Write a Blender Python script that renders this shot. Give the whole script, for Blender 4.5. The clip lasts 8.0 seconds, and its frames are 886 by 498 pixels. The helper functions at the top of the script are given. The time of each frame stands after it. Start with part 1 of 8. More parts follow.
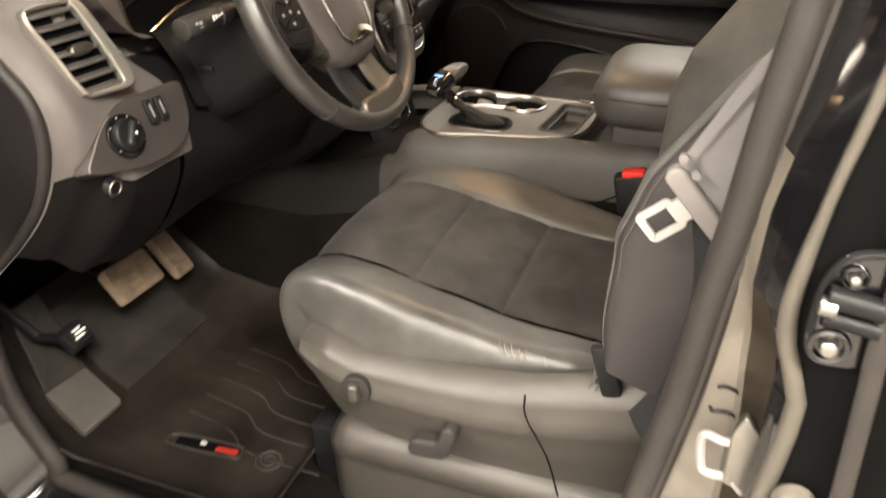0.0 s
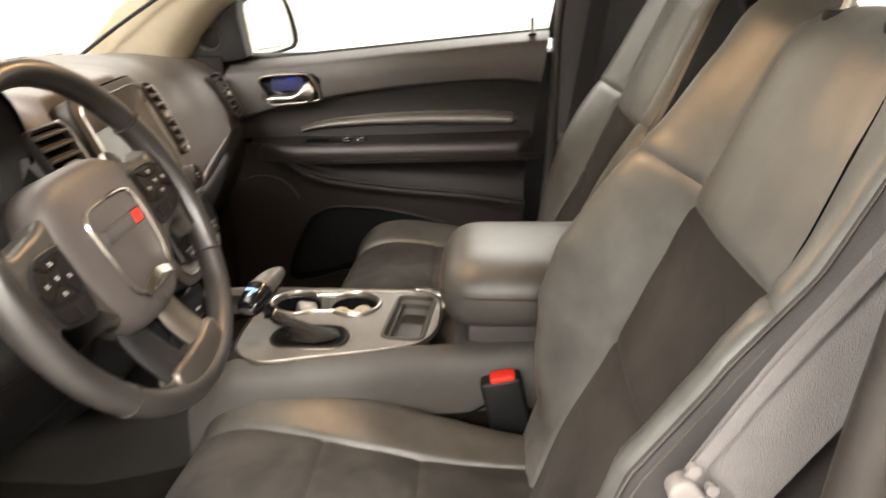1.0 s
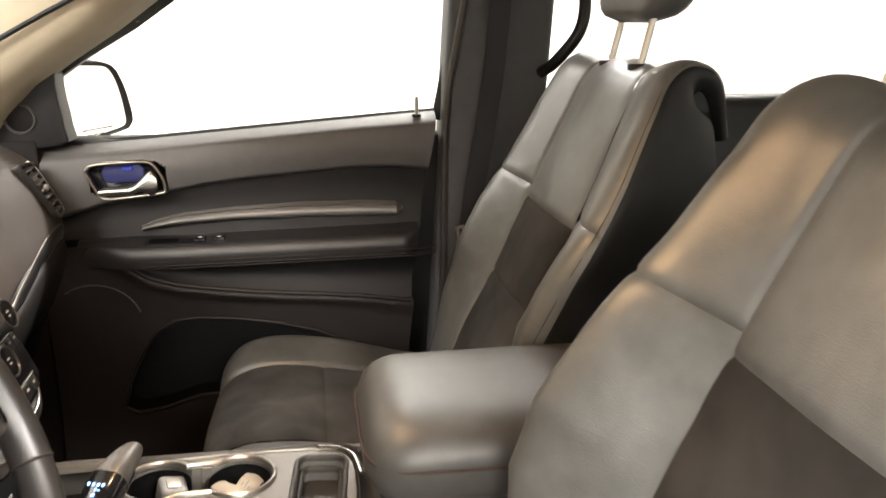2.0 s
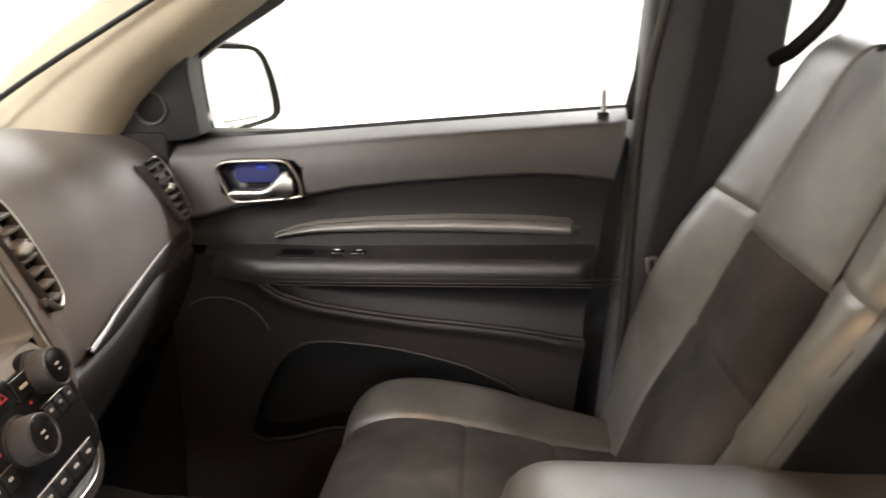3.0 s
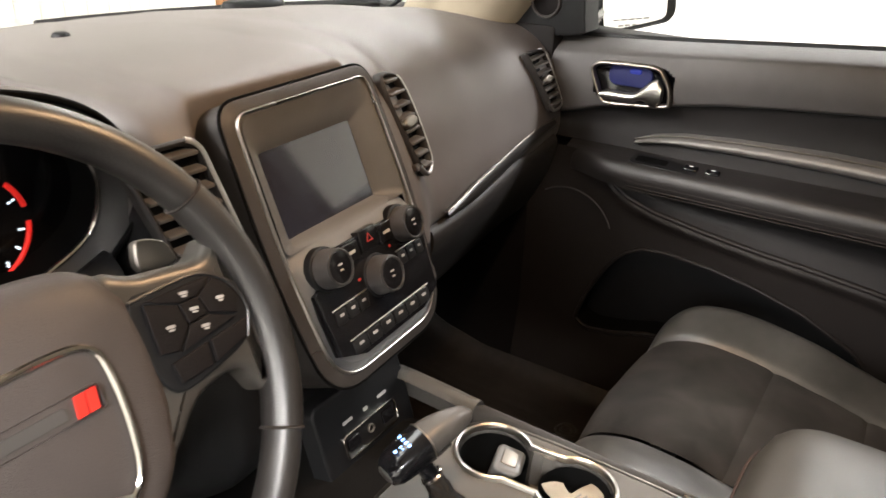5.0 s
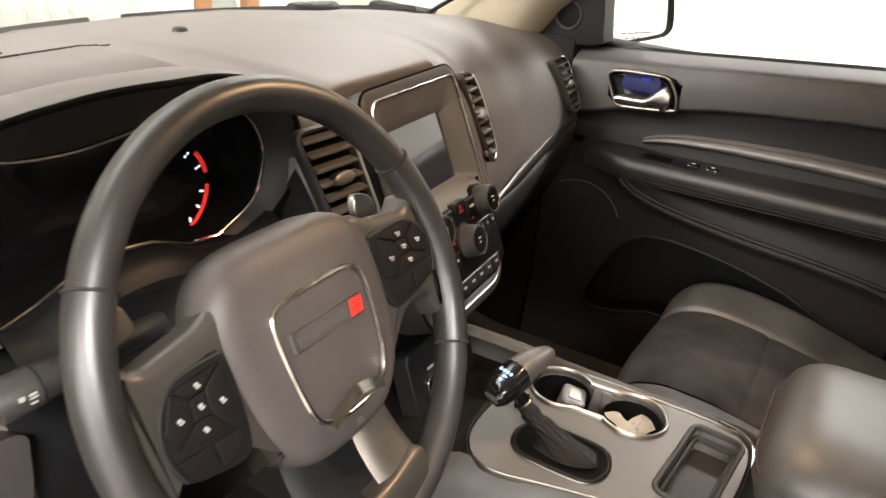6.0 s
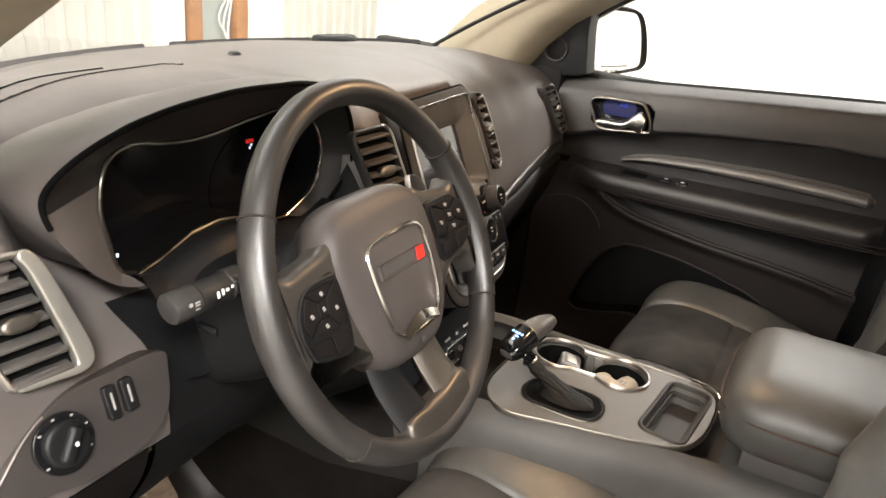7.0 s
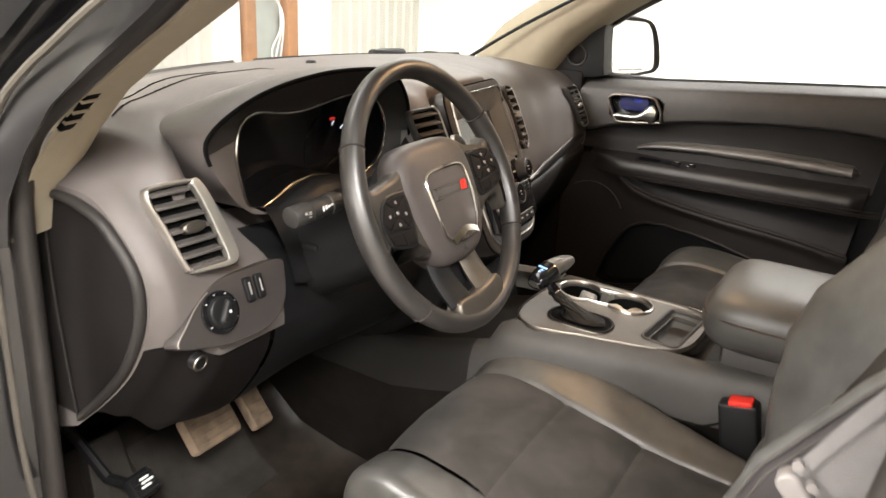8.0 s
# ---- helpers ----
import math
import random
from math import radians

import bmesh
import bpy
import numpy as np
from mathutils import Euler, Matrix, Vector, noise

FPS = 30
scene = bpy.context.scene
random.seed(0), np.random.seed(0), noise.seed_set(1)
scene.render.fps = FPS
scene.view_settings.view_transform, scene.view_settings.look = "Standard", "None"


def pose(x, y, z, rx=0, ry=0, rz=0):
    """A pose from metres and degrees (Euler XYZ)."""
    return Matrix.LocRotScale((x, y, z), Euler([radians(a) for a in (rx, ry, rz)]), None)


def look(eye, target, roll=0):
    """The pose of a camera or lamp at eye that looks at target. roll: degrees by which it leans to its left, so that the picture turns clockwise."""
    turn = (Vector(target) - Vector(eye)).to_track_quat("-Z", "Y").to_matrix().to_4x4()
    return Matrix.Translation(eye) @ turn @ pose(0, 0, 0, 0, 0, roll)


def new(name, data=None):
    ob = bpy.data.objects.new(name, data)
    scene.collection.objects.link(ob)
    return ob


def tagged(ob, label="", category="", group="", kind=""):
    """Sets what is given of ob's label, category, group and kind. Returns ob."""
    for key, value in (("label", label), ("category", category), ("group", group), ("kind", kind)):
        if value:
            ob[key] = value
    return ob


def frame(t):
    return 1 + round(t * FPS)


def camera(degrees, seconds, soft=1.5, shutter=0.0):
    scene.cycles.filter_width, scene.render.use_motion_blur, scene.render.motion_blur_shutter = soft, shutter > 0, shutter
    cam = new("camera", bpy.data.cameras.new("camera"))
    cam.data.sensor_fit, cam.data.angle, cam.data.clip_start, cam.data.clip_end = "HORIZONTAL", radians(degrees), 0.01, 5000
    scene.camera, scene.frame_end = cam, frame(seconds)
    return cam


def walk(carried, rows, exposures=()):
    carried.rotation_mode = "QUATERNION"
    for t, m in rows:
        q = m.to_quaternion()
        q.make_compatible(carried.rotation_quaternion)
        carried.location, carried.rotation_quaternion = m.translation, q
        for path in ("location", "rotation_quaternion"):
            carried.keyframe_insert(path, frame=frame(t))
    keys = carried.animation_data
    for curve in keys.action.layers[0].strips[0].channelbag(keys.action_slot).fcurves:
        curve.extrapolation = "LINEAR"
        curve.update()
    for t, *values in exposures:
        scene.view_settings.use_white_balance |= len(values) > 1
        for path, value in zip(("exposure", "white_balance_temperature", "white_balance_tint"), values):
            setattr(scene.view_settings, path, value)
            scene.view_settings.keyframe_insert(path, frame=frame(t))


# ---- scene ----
cam = camera(59.9, 8.0, soft=1.5, shutter=0.3)
PATH = [
    (0, (-1.437, -0.735, 1.371), (0.178, -0.096, 0.379), -1.0),
    (0.3, (-1.37, -0.66, 1.38), (0.336, -0.124, 0.485), -1.4),
    (0.5, (-1.31, -0.626, 1.392), (0.45, -0.184, 0.551), -1.9),
    (1, (-1.18, -0.565, 1.413), (0.682, -0.461, 0.692), -1.3),
    (1.2, (-1.128, -0.537, 1.409), (0.753, -0.597, 0.732), -1.0),
    (2.3, (-0.779, -0.442, 1.414), (1.111, -0.783, 0.855), 0.5),
    (2.5, (-0.701, -0.45, 1.408), (1.199, -0.697, 0.836), -0.1),
    (3, (-0.569, -0.486, 1.393), (1.336, -0.374, 0.796), -0.0),
    (3.5, (-0.508, -0.556, 1.415), (1.272, 0.061, 0.745), 1.0),
    (4, (-0.498, -0.569, 1.425), (1.117, 0.327, 0.657), 1.2),
    (4.5, (-0.534, -0.566, 1.43), (0.998, 0.406, 0.589), 1.0),
    (5, (-0.601, -0.558, 1.437), (0.911, 0.414, 0.56), 1.9),
    (5.2, (-0.642, -0.553, 1.445), (0.87, 0.416, 0.563), 2.4),
    (6.3, (-0.92, -0.486, 1.472), (0.709, 0.318, 0.635), 5.6),
    (6.5, (-0.965, -0.483, 1.477), (0.685, 0.298, 0.66), 5.8),
    (7, (-1.067, -0.544, 1.47), (0.589, 0.275, 0.704), 5.9),
    (7.5, (-1.189, -0.622, 1.479), (0.44, 0.277, 0.745), 4.5),
    (8, (-1.352, -0.709, 1.455), (0.27, 0.228, 0.754), 3.1),
]
walk(cam, [(t, look(eye, target, roll)) for t, eye, target, roll in PATH],
     [(0.0, 0.27, 6800, 10), (0.5, 0.40, 6700, 10), (1.0, 0.55, 6500, 10), (2.5, 0.7, 6300, 10), (3.5, 0.75, 6000, 10), (4.5, 0.57, 6050, 10), (5.0, 0.53, 6100, 10), (6.5, 0.48, 6250, 10), (7.0, 0.38, 6250, 10), (8.0, 0.33, 6250, 10)])

# ---- light: a white garage with unseen ceiling panels, added to light the car ----
world = bpy.data.worlds.new("world")
scene.world = world
world.use_nodes = True
world.node_tree.nodes["Background"].inputs[0].default_value = (0.9, 0.95, 1.0, 1)
world.node_tree.nodes["Background"].inputs[1].default_value = 0.02


def area_lamp(name, x, y, z, sx, sy, watts, colour):
    data = bpy.data.lights.new(name, "AREA")
    data.shape, data.size, data.size_y, data.energy, data.color = "RECTANGLE", sx, sy, watts, colour
    ob = new(name, data)
    ob.location = (x, y, z)
    return ob


CEIL = 3.3
NEUTRAL, WARM = (1.0, 0.94, 0.86), (1.0, 0.62, 0.32)
# panel places and powers are chosen to balance brightness in the car
PANELS = [(3.2, -1.6, 0.6, 3.0, 260, NEUTRAL), (3.2, 1.6, 0.6, 2.4, 90, NEUTRAL), (-0.4, 1.4, 2.2, 0.6, 10, NEUTRAL),
          (-2.6, -2.0, 0.6, 1.2, 350, NEUTRAL), (-5.7, -0.7, 1.2, 2.4, 430, NEUTRAL), (-3.2, 1.9, 1.4, 1.6, 460, NEUTRAL), (-0.6, -3.6, 1.8, 0.5, 110, NEUTRAL)]
for px, py, sx, sy, w, c in PANELS:
    area_lamp("lamp", px, py, CEIL - 0.075, sx, sy, w, c)
# the car's own warm reading lights in the overhead console
READING = [(-0.075, -0.31, 1.598), (0.055, -0.31, 1.598)]
for x, y, z in READING:
    bulb = bpy.data.lights.new("reading_bulb", "AREA")
    bulb.shape, bulb.size, bulb.energy, bulb.color = "DISK", 0.05, 1.55, WARM
    new("reading_bulb", bulb).location = (x, y, z)


# ---- materials ----
def material(name, colour, rough=0.5, metal=0.0, vary=0.15, scale=40.0, bump=0.0, bump_scale=600.0, big=5.0, spec=0.28, rough_vary=0.08, coat=0.0, sheen=0.0, tint=None):
    """Base colour varied at two scales, with fine relief."""
    m = bpy.data.materials.new(name)
    m.use_nodes = True
    nt = m.node_tree
    b = nt.nodes["Principled BSDF"]
    geo = nt.nodes.new("ShaderNodeNewGeometry")
    fine, wide = nt.nodes.new("ShaderNodeTexNoise"), nt.nodes.new("ShaderNodeTexNoise")
    fine.inputs["Scale"].default_value, fine.inputs["Detail"].default_value = scale, 4
    wide.inputs["Scale"].default_value, wide.inputs["Detail"].default_value = big, 3
    for n in (fine, wide):
        nt.links.new(geo.outputs["Position"], n.inputs["Vector"])
    add = nt.nodes.new("ShaderNodeMath")
    add.operation = "MULTIPLY_ADD"
    nt.links.new(fine.outputs["Fac"], add.inputs[0])
    add.inputs[1].default_value = 0.4
    half = nt.nodes.new("ShaderNodeMath")
    half.operation = "MULTIPLY"
    half.inputs[1].default_value = 0.6
    nt.links.new(wide.outputs["Fac"], half.inputs[0])
    nt.links.new(half.outputs[0], add.inputs[2])
    ramp = nt.nodes.new("ShaderNodeValToRGB")
    ramp.color_ramp.elements[0].position, ramp.color_ramp.elements[1].position = 0.12, 0.88
    ramp.color_ramp.interpolation = "EASE"
    second = tint or colour
    ramp.color_ramp.elements[0].color = (*[c * (1 - min(0.9, 1.5 * vary)) for c in colour], 1)
    ramp.color_ramp.elements[1].color = (*[min(1, c * (1 + 1.5 * vary)) for c in second], 1)
    nt.links.new(add.outputs[0], ramp.inputs[0])
    nt.links.new(ramp.outputs[0], b.inputs["Base Color"])
    rr = nt.nodes.new("ShaderNodeMapRange")
    rr.inputs["To Min"].default_value, rr.inputs["To Max"].default_value = max(0.02, rough - rough_vary), min(1, rough + rough_vary)
    nt.links.new(wide.outputs["Fac"], rr.inputs["Value"])
    nt.links.new(rr.outputs[0], b.inputs["Roughness"])
    b.inputs["Metallic"].default_value = metal
    b.inputs["Specular IOR Level"].default_value = spec
    b.inputs["Coat Weight"].default_value = coat
    b.inputs["Coat Roughness"].default_value = 0.05
    if sheen:
        b.inputs["Sheen Weight"].default_value, b.inputs["Sheen Roughness"].default_value = sheen, 0.5
    if bump:
        vor = nt.nodes.new("ShaderNodeTexVoronoi")
        vor.inputs["Scale"].default_value = bump_scale
        nt.links.new(geo.outputs["Position"], vor.inputs["Vector"])
        bp = nt.nodes.new("ShaderNodeBump")
        bp.inputs["Strength"].default_value, bp.inputs["Distance"].default_value = bump, 0.001
        nt.links.new(vor.outputs["Distance"], bp.inputs["Height"])
        nt.links.new(bp.outputs[0], b.inputs["Normal"])
    return m


def glow(name, colour, strength):
    m = bpy.data.materials.new(name)
    m.use_nodes = True
    b = m.node_tree.nodes["Principled BSDF"]
    b.inputs["Base Color"].default_value = (*colour, 1)
    b.inputs["Emission Color"].default_value, b.inputs["Emission Strength"].default_value = (*colour, 1), strength
    return m


def pane_glass(name, colour=(1, 1, 1)):
    m = bpy.data.materials.new(name)
    m.use_nodes = True
    nt = m.node_tree
    nt.nodes.remove(nt.nodes["Principled BSDF"])
    clear, gloss, mix, lw = (nt.nodes.new("ShaderNode" + n) for n in ("BsdfTransparent", "BsdfGlossy", "MixShader", "LayerWeight"))
    power, fr = nt.nodes.new("ShaderNodeMath"), nt.nodes.new("ShaderNodeMath")
    power.operation, fr.operation = "POWER", "MULTIPLY_ADD"
    nt.links.new(lw.outputs["Facing"], power.inputs[0])
    power.inputs[1].default_value, fr.inputs[1].default_value, fr.inputs[2].default_value = 4.0, 0.7, 0.05
    nt.links.new(power.outputs[0], fr.inputs[0])
    clear.inputs[0].default_value = (*colour, 1)
    gloss.inputs["Roughness"].default_value = 0.02
    nt.links.new(fr.outputs[0], mix.inputs[0])
    nt.links.new(clear.outputs[0], mix.inputs[1])
    nt.links.new(gloss.outputs[0], mix.inputs[2])
    nt.links.new(mix.outputs[0], nt.nodes["Material Output"].inputs[0])
    return m


def suede(name, colour):
    """Napped cloth with brushed light and dark patches."""
    m = material(name, colour, 0.95, vary=0.55, scale=14, big=5, tint=(0.029, 0.0262, 0.0238), bump=0.30, bump_scale=1500, spec=0.05, sheen=0.03)
    for n in m.node_tree.nodes:
        if n.type == "TEX_NOISE" and n.inputs["Scale"].default_value < 50:
            n.inputs["Distortion"].default_value, n.inputs["Detail"].default_value = 0.5, 6
    return m


DASH = material("dash_soft_plastic", (0.099, 0.0875, 0.0835), 0.46, bump=0.22, bump_scale=900, vary=0.10, spec=0.4)
DASH_LOW = material("dark_grained_plastic", (0.046, 0.0425, 0.0415), 0.52, bump=0.3, bump_scale=700, vary=0.12, spec=0.3)
SLATGREY = material("vent_slat_plastic", (0.066, 0.060, 0.057), 0.45, vary=0.08, spec=0.35)
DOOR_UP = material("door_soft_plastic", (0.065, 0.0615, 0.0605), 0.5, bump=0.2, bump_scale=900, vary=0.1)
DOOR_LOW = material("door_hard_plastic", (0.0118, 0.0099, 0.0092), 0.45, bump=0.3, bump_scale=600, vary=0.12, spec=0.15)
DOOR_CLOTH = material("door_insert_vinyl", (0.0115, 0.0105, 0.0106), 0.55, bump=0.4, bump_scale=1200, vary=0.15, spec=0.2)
LEATHER = material("black_leather", (0.074, 0.073, 0.070), 0.38, bump=0.18, bump_scale=700, vary=0.3, big=9, rough_vary=0.09, spec=0.9)
LEATHER_WORN = material("worn_leather", (0.042, 0.040, 0.0365), 0.37, bump=0.2, bump_scale=700, vary=0.4, big=12, rough_vary=0.12, spec=0.6)
LEATHER_WHEEL = material("wheel_leather", (0.018, 0.0160, 0.0150), 0.40, bump=0.09, bump_scale=520, vary=0.3, big=10, rough_vary=0.09, spec=0.7)
SUEDE = suede("charcoal_suede", (0.0120, 0.0107, 0.0099))
SHIELD = material("seat_side_plastic", (0.040, 0.036, 0.031), 0.40, bump=0.25, bump_scale=700, vary=0.1, spec=0.45)
BLACK = material("black_plastic", (0.008, 0.008, 0.0085), 0.45, bump=0.15, vary=0.2, spec=0.2)
GLOSS = material("gloss_black", (0.006, 0.006, 0.007), 0.14, vary=0.2, rough_vary=0.04, spec=0.45)
# near-black for seams and hollows; in hollows the shade is in the colour
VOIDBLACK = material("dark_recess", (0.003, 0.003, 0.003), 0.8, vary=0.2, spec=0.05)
PAINT = material("black_car_paint", (0.005, 0.005, 0.006), 0.18, vary=0.1, coat=1.0, rough_vary=0.03, spec=0.5)
CHROME = material("chrome", (0.62, 0.59, 0.55), 0.15, 1.0, vary=0.06, rough_vary=0.05)
SATIN = material("satin_silver", (0.22, 0.20, 0.175), 0.42, 1.0, vary=0.08, rough_vary=0.06)
DARKSATIN = material("dark_satin_trim", (0.272, 0.248, 0.224), 0.33, 0.7, vary=0.1)
WHITESTEEL = material("pale_zinc_steel", (0.30, 0.29, 0.275), 0.35, 0.3, vary=0.1)
STEEL = material("bright_steel", (0.34, 0.33, 0.31), 0.34, 1.0, vary=0.12)
BEIGE = material("pillar_cloth_plastic", (0.31, 0.267, 0.200), 0.8, bump=0.2, bump_scale=1500, vary=0.06)
HEADLINER = material("headliner_cloth", (0.63, 0.57, 0.465), 0.95, bump=0.3, bump_scale=1800, vary=0.05)
RUBBER = material("door_seal_rubber", (0.025, 0.0220, 0.0203), 0.45, bump=0.1, vary=0.15, spec=0.35)
CARPET = material("black_carpet", (0.0085, 0.0072, 0.0062), 1.0, bump=1.0, bump_scale=1300, vary=0.4, spec=0.03)
MAT = material("rubber_mat", (0.009, 0.0078, 0.0068), 0.42, bump=0.3, bump_scale=500, vary=0.4, big=7, rough_vary=0.15, tint=(0.018, 0.0145, 0.012), spec=0.2)
MAT_RIB = material("worn_rubber_mat", (0.027, 0.0242, 0.0215), 0.55, bump=0.4, bump_scale=500, vary=0.3, big=9, spec=0.2)
BELT = material("belt_webbing", (0.15, 0.142, 0.142), 0.6, bump=0.6, bump_scale=900, vary=0.1)
BELT_GREY = material("belt_guide_plastic", (0.165, 0.152, 0.147), 0.45, vary=0.06)
RED = material("red_plastic", (0.60, 0.028, 0.018), 0.4, vary=0.05)
WHITE = material("white_print", (0.75, 0.75, 0.74), 0.6, vary=0.03)
GREYPRINT = material("grey_print", (0.30, 0.29, 0.28), 0.6, vary=0.03)
STITCH = material("dark_thread", (0.020, 0.016, 0.014), 0.9, vary=0.2)
STITCH_DULL = material("grey_thread", (0.075, 0.068, 0.062), 0.8, vary=0.2)
STITCH_RED = material("rust_thread", (0.040, 0.024, 0.019), 0.8, vary=0.2)
PEDAL = material("worn_pedal_rubber", (0.19, 0.14, 0.10), 0.65, bump=0.5, bump_scale=300, vary=0.35, big=30)
SCREEN = material("screen_glass", (0.020, 0.021, 0.031), 0.07, vary=0.1, spec=1.0, rough_vary=0.02)
LENS = material("cluster_lens", (0.005, 0.005, 0.0058), 0.10, vary=0.1, rough_vary=0.02, spec=0.45)
MIRROR = material("mirror_silver", (0.92, 0.92, 0.92), 0.03, 1.0, vary=0.01, rough_vary=0.01)
GLASS = pane_glass("clear_glass", (0.97, 0.985, 0.975))
WALLWHITE = material("white_wall_panel", (0.84, 0.83, 0.79), 0.5, vary=0.03, scale=8)
WALLCREAM = material("cream_metal_cladding", (0.60, 0.59, 0.53), 0.45, vary=0.05, scale=6)
CONCRETE = material("concrete_floor", (0.22, 0.20, 0.18), 0.6, vary=0.2, scale=12, big=1.2, bump=0.2, bump_scale=80)
WOOD = material("brown_door_wood", (0.40, 0.19, 0.075), 0.5, vary=0.2, scale=12, big=3)
DOORGREY = material("grey_green_panel", (0.40, 0.44, 0.41), 0.5, vary=0.12, scale=8)
PAPER = material("paper", (0.50, 0.45, 0.37), 0.8, vary=0.15)
TIN = material("grey_box_plastic", (0.13, 0.13, 0.13), 0.45, 0.3, vary=0.1)
LAMPGLOW = glow("lamp_diffuser", (1.0, 0.97, 0.92), 6.0)
WARMGLOW = glow("warm_bulb_glass", (1.0, 0.62, 0.30), 8.0)
BLUE = glow("blue_light", (0.25, 0.50, 1.0), 1.6)
BLUE_DIM = glow("dim_blue_light", (0.006, 0.012, 0.14), 0.7)

ENDCAP = material("dark_end_plastic", (0.0075, 0.0063, 0.0062), 0.6, bump=0.2, bump_scale=700, vary=0.15, spec=0.12)
ENDRIM = material("dash_edge_plastic", (0.020, 0.0180, 0.0172), 0.5, bump=0.2, bump_scale=900, vary=0.1, spec=0.25)
FOOTPAD = material("grey_footrest_rubber", (0.075, 0.068, 0.061), 0.7, bump=0.3, bump_scale=500, vary=0.15)
WHITEGLOW = glow("white_light", (0.8, 0.9, 1.0), 0.9)
HOODSHADE = material("hood_underside_shade", (0.017, 0.0150, 0.0142), 0.5, bump=0.2, bump_scale=900, vary=0.1, spec=0.3)
ARMLEATHER = material("armrest_leather", (0.042, 0.040, 0.037), 0.48, bump=0.08, bump_scale=700, vary=0.25, big=9, spec=0.6)
EDGESTRIP = material("pale_edge_strip", (0.075, 0.067, 0.056), 0.5, vary=0.15)
BROWNBLACK = material("brown_black_pillar_paint", (0.022, 0.017, 0.012), 0.4, vary=0.6, scale=30, big=18, rough_vary=0.2, spec=0.4)
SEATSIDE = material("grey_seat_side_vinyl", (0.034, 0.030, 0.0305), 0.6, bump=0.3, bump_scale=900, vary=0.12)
BLACKWEB = material("black_webbing", (0.016, 0.016, 0.018), 0.6, bump=0.6, bump_scale=900, vary=0.1)
PALEPLASTIC = material("pale_grey_plastic", (0.29, 0.28, 0.27), 0.35, vary=0.05)
CREASE = material("cracked_leather", (0.16, 0.145, 0.125), 0.6, vary=0.3)

SPOKEPAINT = material("satin_grey_spoke", (0.052, 0.047, 0.041), 0.36, 0.35, vary=0.12, rough_vary=0.06, spec=0.5)
DULLSILVER = material("dull_silver_spoke", (0.125, 0.112, 0.096), 0.40, 0.8, vary=0.12, rough_vary=0.06)
VENTSILVER = material("vent_silver_paint", (0.34, 0.325, 0.295), 0.34, 0.7, vary=0.08, rough_vary=0.05)
BLADE = material("grey_satin_blade", (0.135, 0.128, 0.122), 0.40, 0.35, vary=0.08, rough_vary=0.05)
STALKTIP = material("grey_stalk_tip", (0.022, 0.0205, 0.0195), 0.5, bump=0.2, bump_scale=700, vary=0.15)
STALKBODY = material("stalk_plastic", (0.014, 0.0135, 0.013), 0.45, bump=0.2, bump_scale=700, vary=0.15, spec=0.35)
# black paint with the garage's tan reflection put into its colour
TANSHEEN = material("tan_sheen_doorway", (0.115, 0.102, 0.085), 0.34, vary=0.5, scale=25, big=7, coat=0.4, rough_vary=0.12, spec=0.5)
REDGAUGE = glow("red_gauge_light", (1.0, 0.03, 0.02), 0.22)
GREYSURROUND = material("soft_grey_bezel", (0.085, 0.083, 0.082), 0.45, bump=0.2, bump_scale=900, vary=0.1, spec=0.4)
ARMVINYL = material("armrest_vinyl", (0.0185, 0.0168, 0.0165), 0.42, bump=0.25, bump_scale=900, vary=0.15, spec=0.4)
PILLARGREY = material("pillar_grey_plastic", (0.046, 0.046, 0.049), 0.5, bump=0.3, bump_scale=800, vary=0.12)
SATINPOST = material("satin_post_steel", (0.40, 0.39, 0.36), 0.42, 1.0, vary=0.08)
BLUE_DEEP = glow("deep_blue_glow", (0.0035, 0.006, 0.055), 0.22)
TRIMDARK = material("dark_trim_gloss", (0.022, 0.021, 0.021), 0.30, vary=0.12, rough_vary=0.05, spec=0.4)
DARKRED = material("dark_red_print", (0.26, 0.02, 0.015), 0.45, vary=0.1)
CUPCHROME = material("cup_rim_chrome", (0.42, 0.40, 0.37), 0.28, 1.0, vary=0.08, rough_vary=0.06)
GRIPLEATHER = material("grip_leather", (0.060, 0.055, 0.050), 0.42, bump=0.15, bump_scale=700, vary=0.15, spec=0.5)
TRAYRUBBER = material("tray_rubber", (0.028, 0.0258, 0.0238), 0.5, bump=0.4, bump_scale=700, vary=0.15)
CONSOLESHADE = material("console_front_shade", (0.007, 0.0065, 0.006), 0.6, bump=0.3, bump_scale=700, vary=0.2, spec=0.12)

# ---- shaping tools ----
def part(name, bm, mat, parent=None, label="", sharp=38, category="", kind="", group=""):
    """One mesh object in world coordinates, hung under a thing or part."""
    bmesh.ops.recalc_face_normals(bm, faces=bm.faces)
    me = bpy.data.meshes.new(name)
    bm.to_mesh(me)
    bm.free()
    me.materials.append(mat)
    me.shade_smooth()
    me.set_sharp_from_angle(angle=radians(sharp))
    ob = new(name, me)
    if parent is not None:
        ob.parent = parent
        if parent.type == "EMPTY":
            ob.matrix_parent_inverse = Matrix.Translation(-parent.location)
    return tagged(ob, label, category, group, kind)


def thing(name, place, label, category, group="", kind=""):
    ob = new(name)
    ob.empty_display_size = 0.05
    ob.location = place
    return tagged(ob, label, category, group, kind)


def frame_from(origin, right, up):
    """A local frame: x to the right, y up the face, z out of it."""
    r, u = Vector(right).normalized(), Vector(up)
    n = r.cross(u).normalized()
    u = n.cross(r).normalized()
    m = Matrix((r, u, n)).transposed().to_4x4()
    m.translation = origin
    return m


